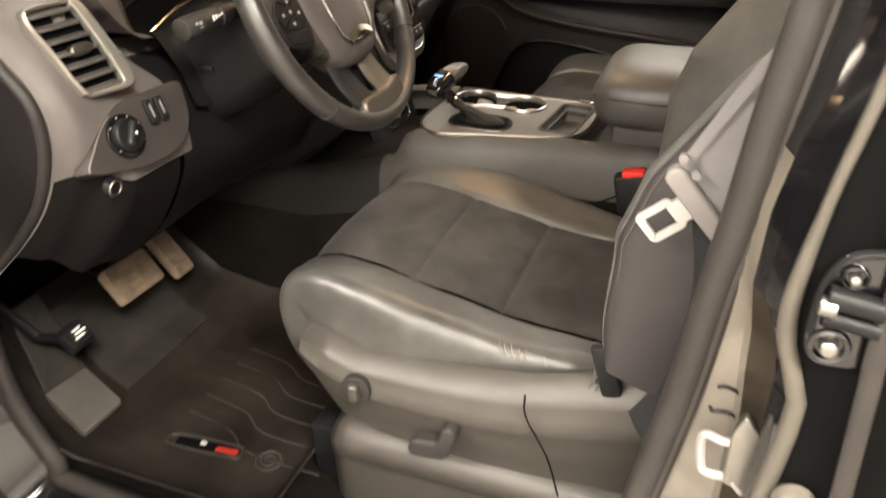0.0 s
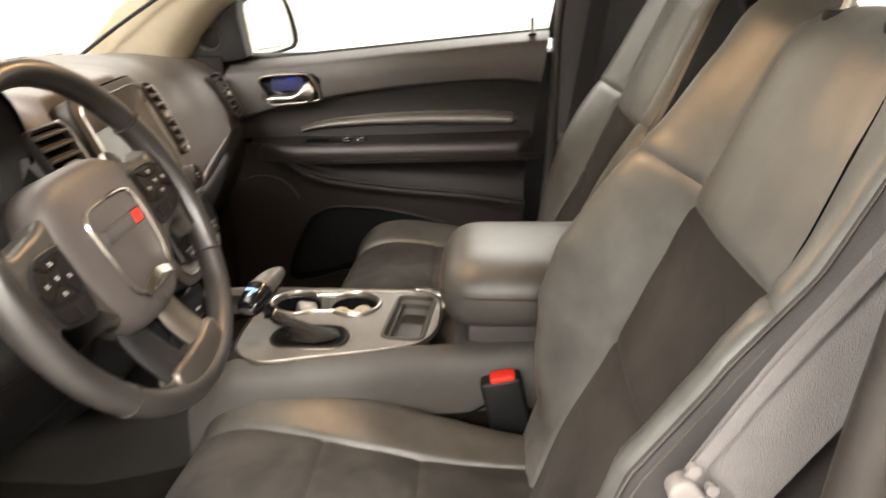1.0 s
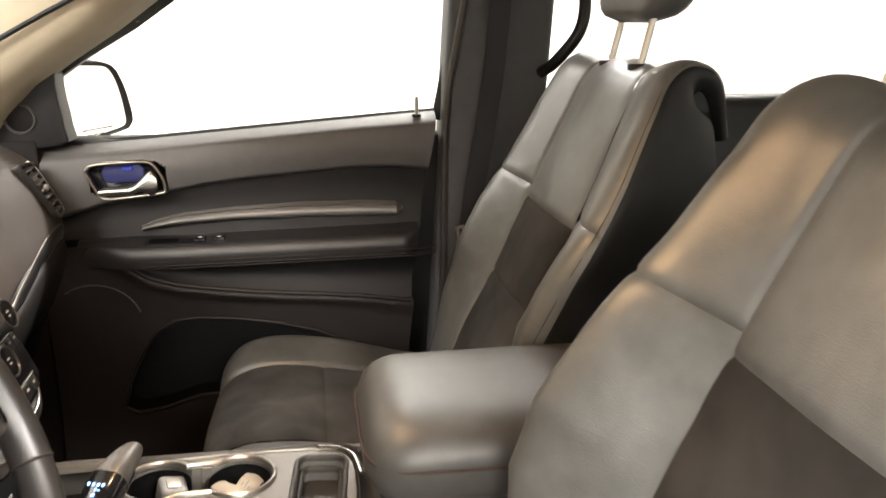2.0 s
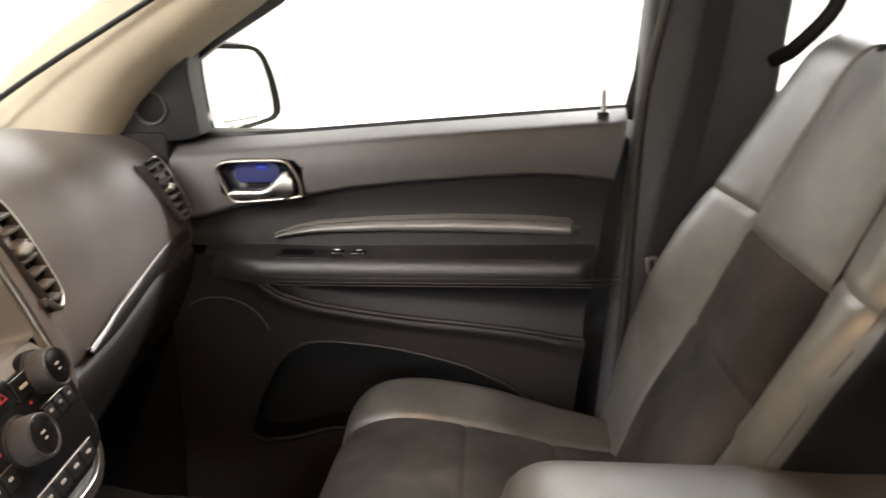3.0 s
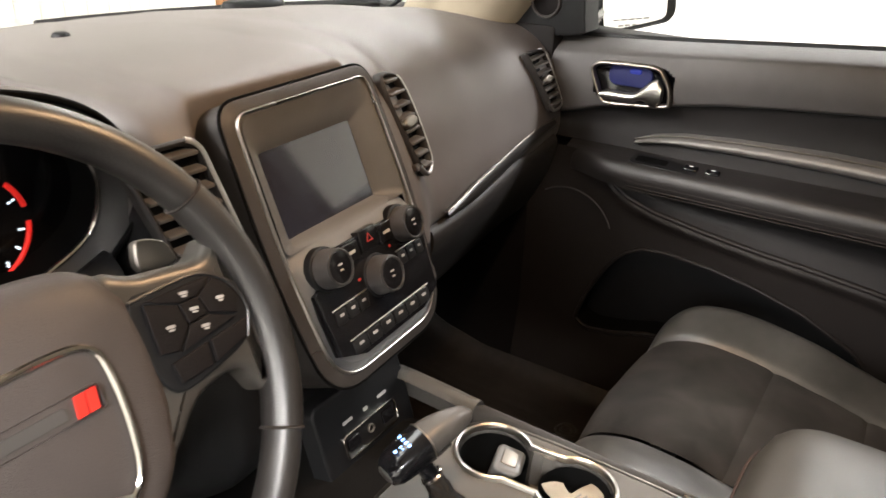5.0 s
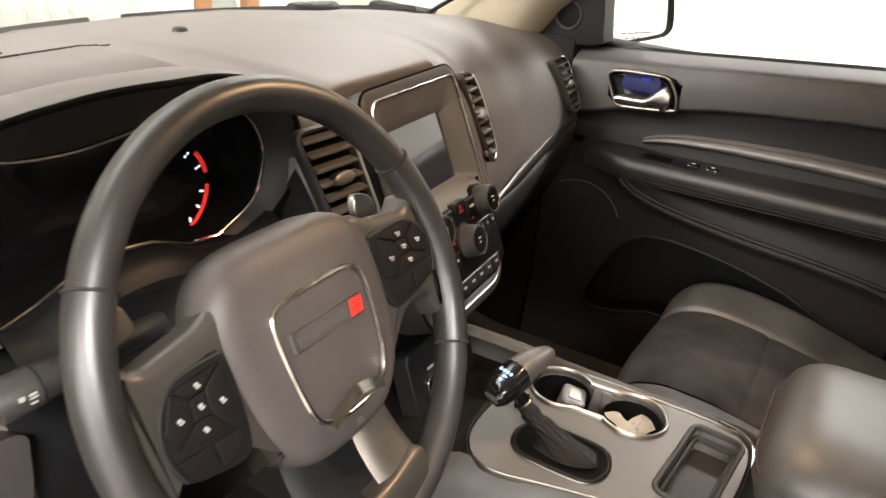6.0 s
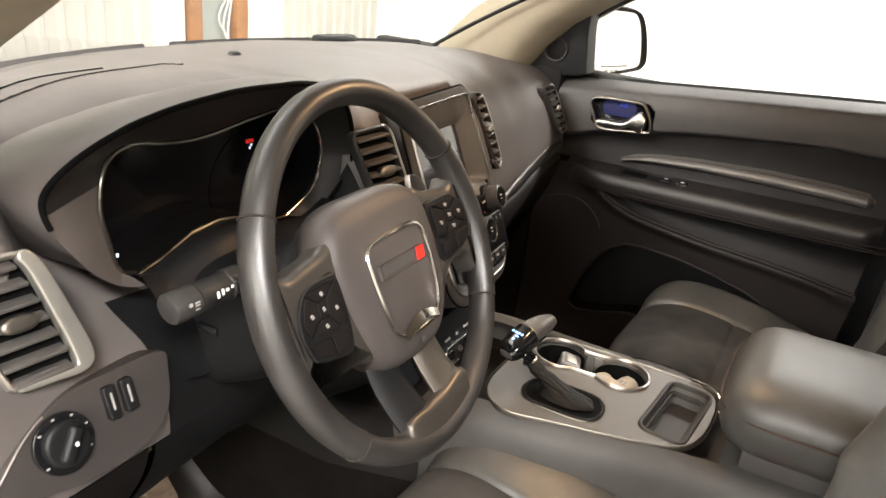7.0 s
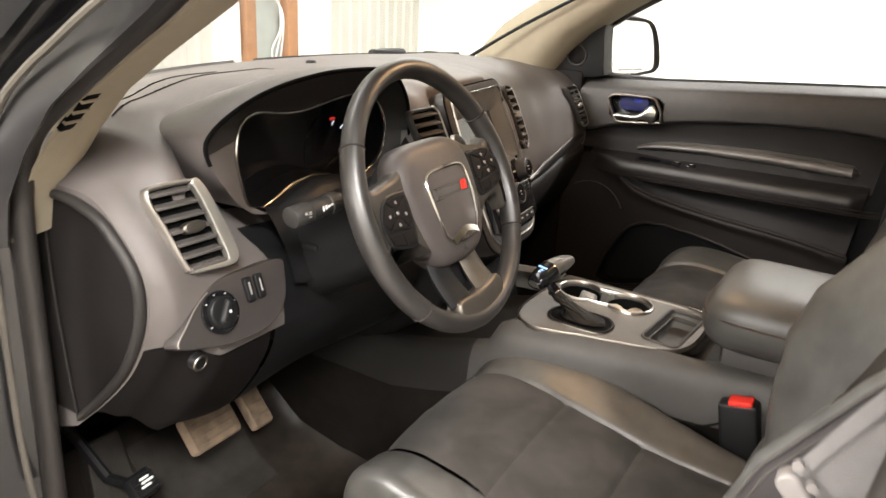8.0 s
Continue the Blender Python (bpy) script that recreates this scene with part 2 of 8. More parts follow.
def spline(points, n, closed=False):
    """Catmull-Rom through the points, n steps between neighbours."""
    p = [np.array(q, float) for q in points]
    out, k = [], len(p)
    for i in range(k if closed else k - 1):
        a = p[(i - 1) % k] if closed or i else 2 * p[0] - p[1]
        b, c = p[i], p[(i + 1) % k]
        d = p[(i + 2) % k] if closed or i + 2 < k else 2 * p[-1] - p[-2]
        for j in range(n):
            t = j / n
            out.append(0.5 * (2 * b + (c - a) * t + (2 * a - 5 * b + 4 * c - d) * t * t + (3 * b - a - 3 * c + d) * t ** 3))
    if not closed:
        out.append(p[-1])
    return [tuple(float(v) for v in q) for q in out]


def lerp(table, x):
    return float(np.interp(x, [r[0] for r in table], [r[1] for r in table]))


def smooth01(x):
    x = min(1.0, max(0.0, x))
    return x * x * (3 - 2 * x)


def surf(bm, rows, close_u=False, close_v=False):
    """Quads over rows of points."""
    vs = [[bm.verts.new(p) for p in row] for row in rows]
    nv, nu = len(vs), len(vs[0])
    for i in range(nv if close_v else nv - 1):
        for j in range(nu if close_u else nu - 1):
            bm.faces.new((vs[i][j], vs[i][(j + 1) % nu], vs[(i + 1) % nv][(j + 1) % nu], vs[(i + 1) % nv][j]))
    return vs


def cap(bm, ring):
    bm.faces.new(ring)


def box(bm, centre, size, bevel=0.0, seg=2, turn=None):
    m = Matrix.Translation(centre)
    if turn is not None:
        m = m @ turn.to_4x4()
    made = bmesh.ops.create_cube(bm, size=1.0, matrix=m @ Matrix.Diagonal((*size, 1)))
    if bevel:
        edges = list({e for v in made["verts"] for e in v.link_edges})
        bmesh.ops.bevel(bm, geom=edges, offset=bevel, segments=seg, profile=0.5, affect="EDGES")
    return bm


def tube(bm, path, r, n=10, closed=False, flat=1.0, side=None):
    """A round or flattened bar along a path; r may be a list."""
    pts = [Vector(p) for p in path]
    k = len(pts)
    rows, up = [], Vector(side) if side is not None else None
    for i, p in enumerate(pts):
        a = pts[(i - 1) % k] if closed or i else p
        b = pts[(i + 1) % k] if closed or i < k - 1 else p
        d = (b - a).normalized()
        if up is None:
            up = d.orthogonal().normalized()
        u = (up - d * up.dot(d)).normalized()
        if side is None:
            up = u
        w = d.cross(u)
        ri = r[i] if isinstance(r, (list, tuple)) else r
        rows.append([p + u * (ri * flat * math.cos(2 * math.pi * j / n)) + w * (ri * math.sin(2 * math.pi * j / n)) for j in range(n)])
    vs = surf(bm, rows, close_u=True, close_v=closed)
    if not closed:
        cap(bm, vs[0][::-1])
        cap(bm, vs[-1])
    return bm


def offset(poly, d):
    """The outline moved inwards by d (outline counter-clockwise)."""
    k, out = len(poly), []
    for i in range(k):
        a, b, c = (Vector(poly[(i + s) % k][:2]) for s in (-1, 0, 1))
        e1, e2 = (b - a).normalized(), (c - b).normalized()
        n1, n2 = Vector((-e1.y, e1.x)), Vector((-e2.y, e2.x))
        n = (n1 + n2)
        n = n.normalized() / max(0.5, n.normalized().dot(n1)) if n.length > 1e-6 else n1
        out.append((b.x + n.x * d, b.y + n.y * d))
    return out


def rrect(w, h, r, n=5, cx=0.0, cy=0.0):
    out = []
    for sx, sy, a0 in ((1, -1, -90), (1, 1, 0), (-1, 1, 90), (-1, -1, 180)):
        for j in range(n + 1):
            a = radians(a0 + 90 * j / n)
            out.append((cx + sx * (w / 2 - r) + r * math.cos(a), cy + sy * (h / 2 - r) + r * math.sin(a)))
    return out


def rpoly(corners, n=6):
    """A polygon with rounded corners (x, y, radius), counter-clockwise."""
    k, out = len(corners), []
    for i in range(k):
        a, b, c = (Vector(corners[(i + s) % k][:2]) for s in (-1, 0, 1))
        r = corners[i][2]
        e1, e2 = (a - b).normalized(), (c - b).normalized()
        p, q = b + e1 * r, b + e2 * r
        for j in range(n + 1):
            t = j / n
            v = p * (1 - t) ** 2 + b * 2 * t * (1 - t) + q * t * t
            out.append((v.x, v.y))
    return ccw(out)


def disc(r, n=24, cx=0.0, cy=0.0):
    return [(cx + r * math.cos(2 * math.pi * j / n), cy + r * math.sin(2 * math.pi * j / n)) for j in range(n)]


def ccw(o):
    """The outline turned counter-clockwise."""
    return o if sum(a[0] * b[1] - b[0] * a[1] for a, b in zip(o, o[1:] + o[:1])) > 0 else o[::-1]


def plate(bm, outline, m, z0, z1, bevel=0.0, dome=0.0):
    """A slab on the outline from z0 to z1 of frame m, its front edge rounded, its front face domed."""
    loops = [(outline, z0)]
    if bevel:
        for k in range(5):
            a = math.pi / 2 * k / 4
            loops.append((offset(outline, bevel * (1 - math.cos(a))), z1 - bevel + bevel * math.sin(a)))
    else:
        loops.append((outline, z1))
    rows = [[m @ Vector((x, y, z)) for x, y in loop] for loop, z in loops]
    if dome:
        last = loops[-1][0]
        cx, cy = sum(p[0] for p in last) / len(last), sum(p[1] for p in last) / len(last)
        for f in (0.8, 0.55, 0.3, 0.08):
            rows.append([m @ Vector((cx + (x - cx) * f, cy + (y - cy) * f, z1 + dome * (1 - f * f))) for x, y in last])
    vs = surf(bm, rows, close_u=True)
    cap(bm, vs[0][::-1])
    cap(bm, vs[-1])
    return bm


def hoop(bm, outline, width, m, z0, z1, rounded=True):
    """A raised band that runs round the outline, width inwards."""
    prof = [(0, z0), (0, z0 + 0.6 * (z1 - z0)), (0.2 * width, z1 - 0.1 * (z1 - z0)), (0.5 * width, z1), (0.8 * width, z1 - 0.1 * (z1 - z0)), (width, z0 + 0.6 * (z1 - z0)), (width, z0)] if rounded else [(0, z0), (0, z1), (width, z1), (width, z0)]
    rows = [[m @ Vector((x, y, z)) for x, y in offset(outline, o)] for o, z in prof]
    surf(bm, rows, close_u=True, close_v=True)
    return bm


def label_bars(name, m, spots, mat, parent, label=""):
    """Print too small to read, as flat bars (x, y, w, h) on the face m."""
    for x, y, w, h in spots:
        bm = bmesh.new()
        plate(bm, rrect(w, h, min(w, h) * 0.3, 2, x, y), m, 0, 0.0006)
        ob = part(name, bm, mat, parent, label)
    return ob

# ---- the garage ----
def slab(name, centre, size, mat, kind="structure", label="", category="", parent=None, bevel=0.0):
    bm = bmesh.new()
    box(bm, centre, size, bevel)
    return part(name, bm, mat, parent, label, category=category, kind=kind)


slab("ground", (-1.5, -0.5, -0.1), (17.0, 12.6, 0.2), CONCRETE, label="grey concrete garage floor under the car", category="floor")
slab("ceiling", (-1.5, -0.5, CEIL + 0.1), (17.0, 12.6, 0.2), WALLWHITE, label="white garage ceiling", category="ceiling")
slab("wall_east", (6.1, -0.5, 1.65), (0.2, 12.0, 3.3), WALLWHITE, label="unseen white garage wall, placed for bounce light beside the car", category="wall")
# never in view; its distance sets the fill light through the doorway
slab("wall_west", (-7.0, -0.5, 1.65), (0.2, 12.0, 3.3), WALLWHITE, label="unseen white garage wall, placed for bounce light", category="wall")
slab("wall_south", (-1.5, -6.6, 1.65), (15.0, 0.2, 3.3), WALLWHITE, label="unseen white garage wall, placed for bounce light behind the car", category="wall")

NORTH = 4.0


def cladding(name, x0, x1, z0, z1):
    """Ribbed metal sheet, its face towards the car."""
    bm = bmesh.new()
    pitch, rows_x = 0.152, []
    x = x0
    while x < x1:
        for dx, dy in ((0, 0), (0.020, -0.018), (0.050, -0.018), (0.070, 0.0)):
            if x + dx < x1:
                rows_x.append((x + dx, dy))
        x += pitch
    rows_x.append((x1, 0))
    surf(bm, [[(px, NORTH + py, z) for px, py in rows_x] for z in (z0, z1)])
    back = [[(px, NORTH + 0.12, z) for px in (x0, x1)] for z in (z0, z1)]
    surf(bm, back)
    return part(name, bm, WALLCREAM, None, "cream ribbed metal cladding on the garage wall", kind="structure", category="wall", sharp=20)


cladding("wall_north", -9.0, 3.02, 0, 3.3)
cladding("wall_north_end", 4.46, 6.0, 0, 3.3)
slab("wall_north_lintel", (3.74, NORTH + 0.06, 2.75), (1.44, 0.12, 1.1), WALLWHITE, label="white wall panel over the door", category="wall")

bay = thing("door_1", (3.62, NORTH, 0), "brown wooden door frame with a grey-green panel", "door", kind="structure")
bm = bmesh.new()
box(bm, (3.375, NORTH - 0.02, 1.1), (0.11, 0.14, 2.2), 0.008)
part("door_jamb", bm, WOOD, bay, "brown wooden jamb")
bm = bmesh.new()
box(bm, (3.87, NORTH - 0.02, 1.1), (0.13, 0.14, 2.2), 0.008)
part("door_jamb", bm, WOOD, bay, "brown wooden jamb")
bm = bmesh.new()
box(bm, (3.62, NORTH + 0.02, 1.1), (0.40, 0.05, 2.19), 0.004)
leaf = part("door_panel", bm, DOORGREY, bay, "grey-green panel")
bm = bmesh.new()
box(bm, (3.61, NORTH - 0.02, 0.20), (0.36, 0.03, 0.30), 0.01)
part("kick_board", bm, WOOD, bay)
bm = bmesh.new()
face = frame_from((3.47, NORTH - 0.006, 0.92), (1, 0, 0), (0, 0, 1))
plate(bm, disc(0.035, 18), face, 0, 0.012, 0.004)
part("lock_plate", bm, BLACK, bay)
slab("trim", (3.16, NORTH - 0.01, 1.1), (0.28, 0.06, 2.2), WALLWHITE, label="white painted trim board beside the door", category="trim", bevel=0.006)
slab("trim", (4.20, NORTH - 0.01, 1.1), (0.50, 0.06, 2.2), WALLWHITE, label="white painted trim board beside the door", category="trim", bevel=0.006)
cable = thing("hanging_cable", (3.70, NORTH - 0.05, 1.05), "loops of thin white cable hanging on the door panel", "cable")
for k in range(3):
    bm = bmesh.new()
    pts = spline([(3.60 + 0.03 * k, NORTH - 0.05, 1.12), (3.72 + 0.02 * k, NORTH - 0.06, 1.06 - 0.03 * k), (3.74 + 0.02 * k, NORTH - 0.06, 0.85), (3.64 + 0.05 * k, NORTH - 0.05, 0.66 - 0.05 * k), (3.74, NORTH - 0.05, 0.5 - 0.04 * k)], 8)
    tube(bm, pts, 0.008, 8)
    part("cable_loop", bm, WHITE, cable)
for px, py, sx, sy, w, c in PANELS:
    lampbox = thing("ceiling_light", (px, py, CEIL), "unseen white ceiling light panel, placed to light the car", "ceiling light", "garage ceiling lights")
    bm = bmesh.new()
    box(bm, (px, py, CEIL - 0.02), (sx + 0.08, sy + 0.08, 0.04), 0.01)
    part("housing", bm, WHITE, lampbox)
    bm = bmesh.new()
    box(bm, (px, py, CEIL - 0.05), (sx, sy, 0.02), 0.004)
    part("diffuser", bm, LAMPGLOW, lampbox)
overhead = thing("overhead_console", (0, -0.31, 1.64), "beige overhead console with two lit reading lights", "overhead console")
bm = bmesh.new()
box(bm, (-0.01, -0.31, 1.628), (0.26, 0.16, 0.04), 0.015, 3)
part("housing", bm, BEIGE, overhead)
for x, y, z in READING:
    bm = bmesh.new()
    plate(bm, disc(0.030, 24), frame_from((x, y, z + 0.012), (1, 0, 0), (0, -1, 0)), -0.004, 0.004, 0.002)
    part("lamp_lens", bm, WARMGLOW, overhead, "warm lit lens")

# ---- the car's shell ----
body = thing("car_body", (0, -0.6, 0), "black painted car body with open doorway, beige pillars and a pale headliner", "car body", kind="structure")


def strip(name, rows, mat, parent, label="", thick=0.0, sharp=38):
    """A curved panel through rows of points, given thickness by a second skin."""
    bm = bmesh.new()
    surf(bm, rows)
    if thick:
        bmesh.ops.recalc_face_normals(bm, faces=bm.faces)
        bmesh.ops.solidify(bm, geom=bm.faces[:], thickness=thick)
    return part(name, bm, mat, parent, label, sharp)


# floor pan, toe board and tunnel side
prof = [(-2.3, 0.40), (-0.95, 0.40), (-0.90, 0.40), (0.22, 0.40), (0.34, 0.43), (0.46, 0.54), (0.58, 0.70), (0.62, 0.95), (0.62, 1.12)]
bm = bmesh.new()
surf(bm, [[(x, y, z) for x in (-0.80, -0.4, 0, 0.4, 0.80)] for y, z in prof])
surf(bm, [[(x, y + 0.02, z - 0.03) for x in (-0.80, -0.4, 0, 0.4, 0.80)] for y, z in prof])
part("floor_carpet", bm, CARPET, body, "black carpet", sharp=60)
for s in (-1, 1):
    bm = bmesh.new()
    box(bm, (s * 0.815, 0.375 if s > 0 else 0.47, 0.78), (0.05, 0.56 if s > 0 else 0.38, 0.80), 0.012)
    part("kick_panel", bm, ENDCAP, body)
    bm = bmesh.new()
    box(bm, (s * 0.822, -0.78, 0.405), (0.056, 2.2, 0.07), 0.02, 3)
    part("sill_trim", bm, BLACK, body)
    bm = bmesh.new()
    box(bm, (s * 0.895, -0.78, 0.35), (0.08, 2.6, 0.15), 0.03, 3)
    part("rocker", bm, PAINT, body)
# roof and headliner
bm = bmesh.new()
rows = []
for y, z in ((0.02, 1.50), (-0.15, 1.60), (-0.4, 1.68), (-0.9, 1.72), (-1.6, 1.71), (-2.3, 1.66)):
    rows.append([(x, y - 0.10 * abs(x / 0.72) ** 3 * (1 if y > -0.3 else 0), z - 0.05 * abs(x / 0.72) ** 2.5) for x in np.linspace(-0.72, 0.72, 13)])
surf(bm, rows)
surf(bm, [[(x * 1.03, y, z + 0.03) for x, y, z in r] for r in rows])
part("headliner", bm, HEADLINER, body, "pale cloth headliner")
bm = bmesh.new()
surf(bm, [[(x * 1.12, y, z + 0.05) for x, y, z in r] for r in rows])
surf(bm, [[(x * 1.12, y, z + 0.07) for x, y, z in r] for r in rows])
part("roof", bm, PAINT, body)
# front pillars: beige inner trim
REAR_EDGE = [(1.10, 0.215), (1.16, 0.200), (1.23, 0.150), (1.29, 0.092), (1.34, 0.020), (1.40, -0.075), (1.52, -0.24), (1.62, -0.40), (1.67, -0.50)]
for s in (-1, 1):
    rows = []
    for z, y in REAR_EDGE:
        k = (z - 1.1) / 0.6
        rx = 0.80 - 0.09 * k
        sec = [(rx + 0.05, y - 0.012), (rx, y), (rx - 0.030, y + 0.012), (rx - 0.062, y + 0.045), (rx - 0.072, y + 0.10), (rx - 0.062, y + 0.18), (rx - 0.03, y + 0.25 - 0.03 * k), (rx + 0.03, y + 0.26 - 0.03 * k)]
        rows.append([(s * px, py, z - 0.0 * px) for px, py in spline(sec, 3)])
    strip("pillar_trim", rows, BEIGE, body, "beige front pillar trim", 0.004)
    # outer black pillar skin
    rows = [[(s * (0.90 - 0.08 * (z - 1.1) / 0.6), y + dy, z) for dy in (0.0, 0.08, 0.24)] for z, y in REAR_EDGE]
    rows = [[(s * 0.865, r[0][1] - 0.03, r[0][2])] + r for r in rows]
    strip("pillar_skin", rows, TRIMDARK, body, "", 0.01)
# rear quarters and side skins behind the front doors
for s in (-1, 1):
    bm = bmesh.new()
    box(bm, (s * 0.85, -0.910 if s < 0 else -0.852, 1.0), (0.11, 0.17 if s < 0 else 0.235, 1.3), 0.02, 3, Matrix.Rotation(radians(3), 3, "X"))
    part("centre_pillar", bm, PILLARGREY if s > 0 else BLACK, body)
slab("rear_bulkhead", (0, -2.34, 0.85), (1.66, 0.05, 0.9), BLACK, kind="", parent=body)
bm = bmesh.new()
box(bm, (0.86, -1.62, 0.82), (0.12, 1.36, 0.86), 0.03, 3)
part("rear_door_panel", bm, BLACK, body)
bm = bmesh.new()
box(bm, (-0.87, -1.68, 0.82), (0.10, 1.40, 0.86), 0.03, 3)
part("rear_door_panel", bm, PAINT, body)
bm = bmesh.new()
box(bm, (0.80, -2.05, 1.45), (0.08, 0.30, 0.5), 0.03, 3, Matrix.Rotation(radians(18), 3, "X"))
part("rear_pillar", bm, BEIGE, body)
# hood and cowl
rows = []
for y in np.linspace(0.74, 1.95, 10):
    rows.append([(x, y - 0.28 * (x / 0.8) ** 2 * (1 if y < 0.9 else 0.6), 1.135 - 0.10 * ((y - 0.74) / 1.2) ** 1.4 - 0.05 * (x / 0.8) ** 2 + 0.012 * math.exp(-((abs(x) - 0.45) / 0.08) ** 2)) for x in np.linspace(-0.86, 0.86, 19)])
strip("hood", rows, PAINT, body, "black hood", 0.012)
bm = bmesh.new()
surf(bm, [[(x, 0.70 - 0.50 * x * x + dy, z) for x in np.linspace(-0.80, 0.80, 17)] for dy, z in ((-0.03, 1.165), (0.03, 1.175), (0.10, 1.15), (0.12, 1.12))])
part("cowl", bm, BLACK, body, "black plastic cowl")
for x0 in (-0.55, 0.12):
    bm = bmesh.new()
    pts = [(x0 + 0.6 * t, 0.74 - 0.50 * (x0 + 0.6 * t) ** 2 - 0.01, 1.19) for t in np.linspace(0, 1, 10)]
    tube(bm, pts, 0.010, 6)
    part("wiper", bm, BLACK, body)
bm = bmesh.new()
plate(bm, ccw(spline([(0.06, 0.0), (0.04, 0.02), (-0.04, 0.02), (-0.06, 0.0), (-0.04, -0.02), (0.04, -0.02)], 4, True)), frame_from((0.415, 0.52, 1.206), (1, -0.35, 0), (0.35, 1, 0)), 0, 0.018, 0.012)
part("sensor_cover", bm, BLACK, body)
# windscreen
rows = []
for k in np.linspace(0, 1, 8):
    z, y0 = 1.185 + 0.38 * k, 0.70 - 0.66 * k
    rows.append([(x * (0.76 - 0.07 * k) / 0.8, y0 - (0.45 - 0.15 * k) * (x / 0.8) ** 2 * 0.8, z) for x in np.linspace(-0.8, 0.8, 17)])
screen_glass = strip("windscreen", rows, GLASS, body, "clear windscreen")
screen_glass.visible_shadow = False
bm = bmesh.new()
tube(bm, spline([(0.674, 0.430, 1.180), (0.671, 0.370, 1.219), (0.668, 0.300, 1.263), (0.667, 0.220, 1.310), (0.665, 0.140, 1.354), (0.662, 0.0, 1.430), (0.655, -0.12, 1.49)], 6), 0.0048, 8)
part("windscreen_edge", bm, BLACK, body, "black edge band of the windscreen")
# door seal round the open doorway, and the painted flange behind it
LOOP = [(-0.63, 0.448), (-0.665, 0.51), (-0.690, 0.60), (-0.712, 0.741), (-0.735, 0.888), (-0.749, 1.017), (-0.757, 1.073), (-0.767, 1.170), (-0.778, 1.253), (-0.80, 1.45), (-0.80, 1.58), (-0.70, 1.655), (-0.52, 1.65), (-0.33, 1.575), (-0.165, 1.460), (-0.088, 1.405), (-0.03, 1.370), (0.075, 1.302), (0.148, 1.248), (0.182, 1.190), (0.198, 1.12), (0.206, 0.92), (0.213, 0.766), (0.216, 0.652), (0.203, 0.575), (0.163, 0.492), (0.10, 0.448)]
path = [(-0.835, y, z) for y, z in spline(LOOP, 5, True)]
bm = bmesh.new()
tube(bm, path, 0.0165, 12, True, 0.85, (1, 0, 0))
part("door_seal", bm, RUBBER, body, "grey rubber door seal")
bm = bmesh.new()
tube(bm, [(x - 0.006, y + (0.014 if y > -0.3 else -0.013), z) for x, y, z in path], 0.0055, 8, True)
part("seal_lip", bm, RUBBER, body, "thin lip of the door seal")
cen = Vector((0, -0.27, 1.05))
k0, k1 = (next(i for i, p in enumerate(path) if p[2] > zz) for zz in (0.60, 1.36))
ring = path[k1:] + path[:k0 + 1]
rows = []
for grow, x in ((0.012, -0.835), (0.030, -0.86), (0.045, -0.905), (0.085, -0.925), (0.12, -0.93)):
    rows.append([(x, y + (Vector((0, y, z)) - cen).normalized().y * grow, z + (Vector((0, y, z)) - cen).normalized().z * grow) for _, y, z in ring])
bm = bmesh.new()
surf(bm, rows[:3])
part("doorway_flange", bm, PAINT, body, "glossy black painted doorway flange")
# outer rows of the flange in black stand in for the gap's shade
bm = bmesh.new()
surf(bm, rows[2:])
part("door_gap", bm, BLACK, body, "gap beside the doorway, its shade put into black")
# rear pillar of the doorway: tan-coloured flange, glossy face and the dark gap to the rear door
SEAL_Y = [(z, y) for y, z in LOOP[1:11]]
FLANGE_Y = [(0.50, -0.755), (0.70, -0.782), (0.90, -0.787), (0.964, -0.782), (0.995, -0.781), (1.041, -0.774), (1.107, -0.776), (1.153, -0.784), (1.20, -0.794), (1.40, -0.825)]
FACE_Y = [(0.50, -0.775), (0.70, -0.798), (0.925, -0.803), (0.985, -0.803), (1.013, -0.796), (1.045, -0.783), (1.10, -0.784), (1.20, -0.802), (1.40, -0.835)]
PALE_Y = [(0.50, -0.775), (0.70, -0.800), (0.867, -0.811), (0.937, -0.818), (0.973, -0.819), (1.008, -0.808), (1.030, -0.800), (1.065, -0.798), (1.108, -0.802), (1.156, -0.808), (1.207, -0.817), (1.40, -0.845)]


def pillar_cols(z0, z1, n, cols):
    """Rows up the rear pillar between tables of y over z, each column at its own x."""
    return [[(x, lerp(tab, z) + dy, z) for x, tab, dy in cols] for z in np.linspace(z0, z1, n)]


SEAL_C, FLANGE_C, FACE_C, PALE_C, GAP_C = (-0.838, SEAL_Y, -0.010), (-0.868, FLANGE_Y, 0.0), (-0.890, FACE_Y, 0.0), (-0.916, PALE_Y, 0.0), (-0.926, PALE_Y, -0.030)
strip("sheen_flange", pillar_cols(0.50, 1.150, 30, (SEAL_C, (-0.852, FLANGE_Y, 0.005), FLANGE_C)), TANSHEEN, body, "lower part of the doorway flange, a tan reflection put into its colour")
strip("upper_flange", pillar_cols(1.150, 1.40, 12, (SEAL_C, (-0.852, FLANGE_Y, 0.005), FLANGE_C)), PAINT, body)
strip("brown_black_face", pillar_cols(0.50, 1.040, 26, (FLANGE_C, FACE_C)), BROWNBLACK, body, "brown-black pillar face")
strip("glossy_face", pillar_cols(1.040, 1.40, 18, (FLANGE_C, FACE_C)), PAINT, body)
strip("glossy_face", pillar_cols(0.50, 1.40, 44, (FACE_C, PALE_C)), PAINT, body)
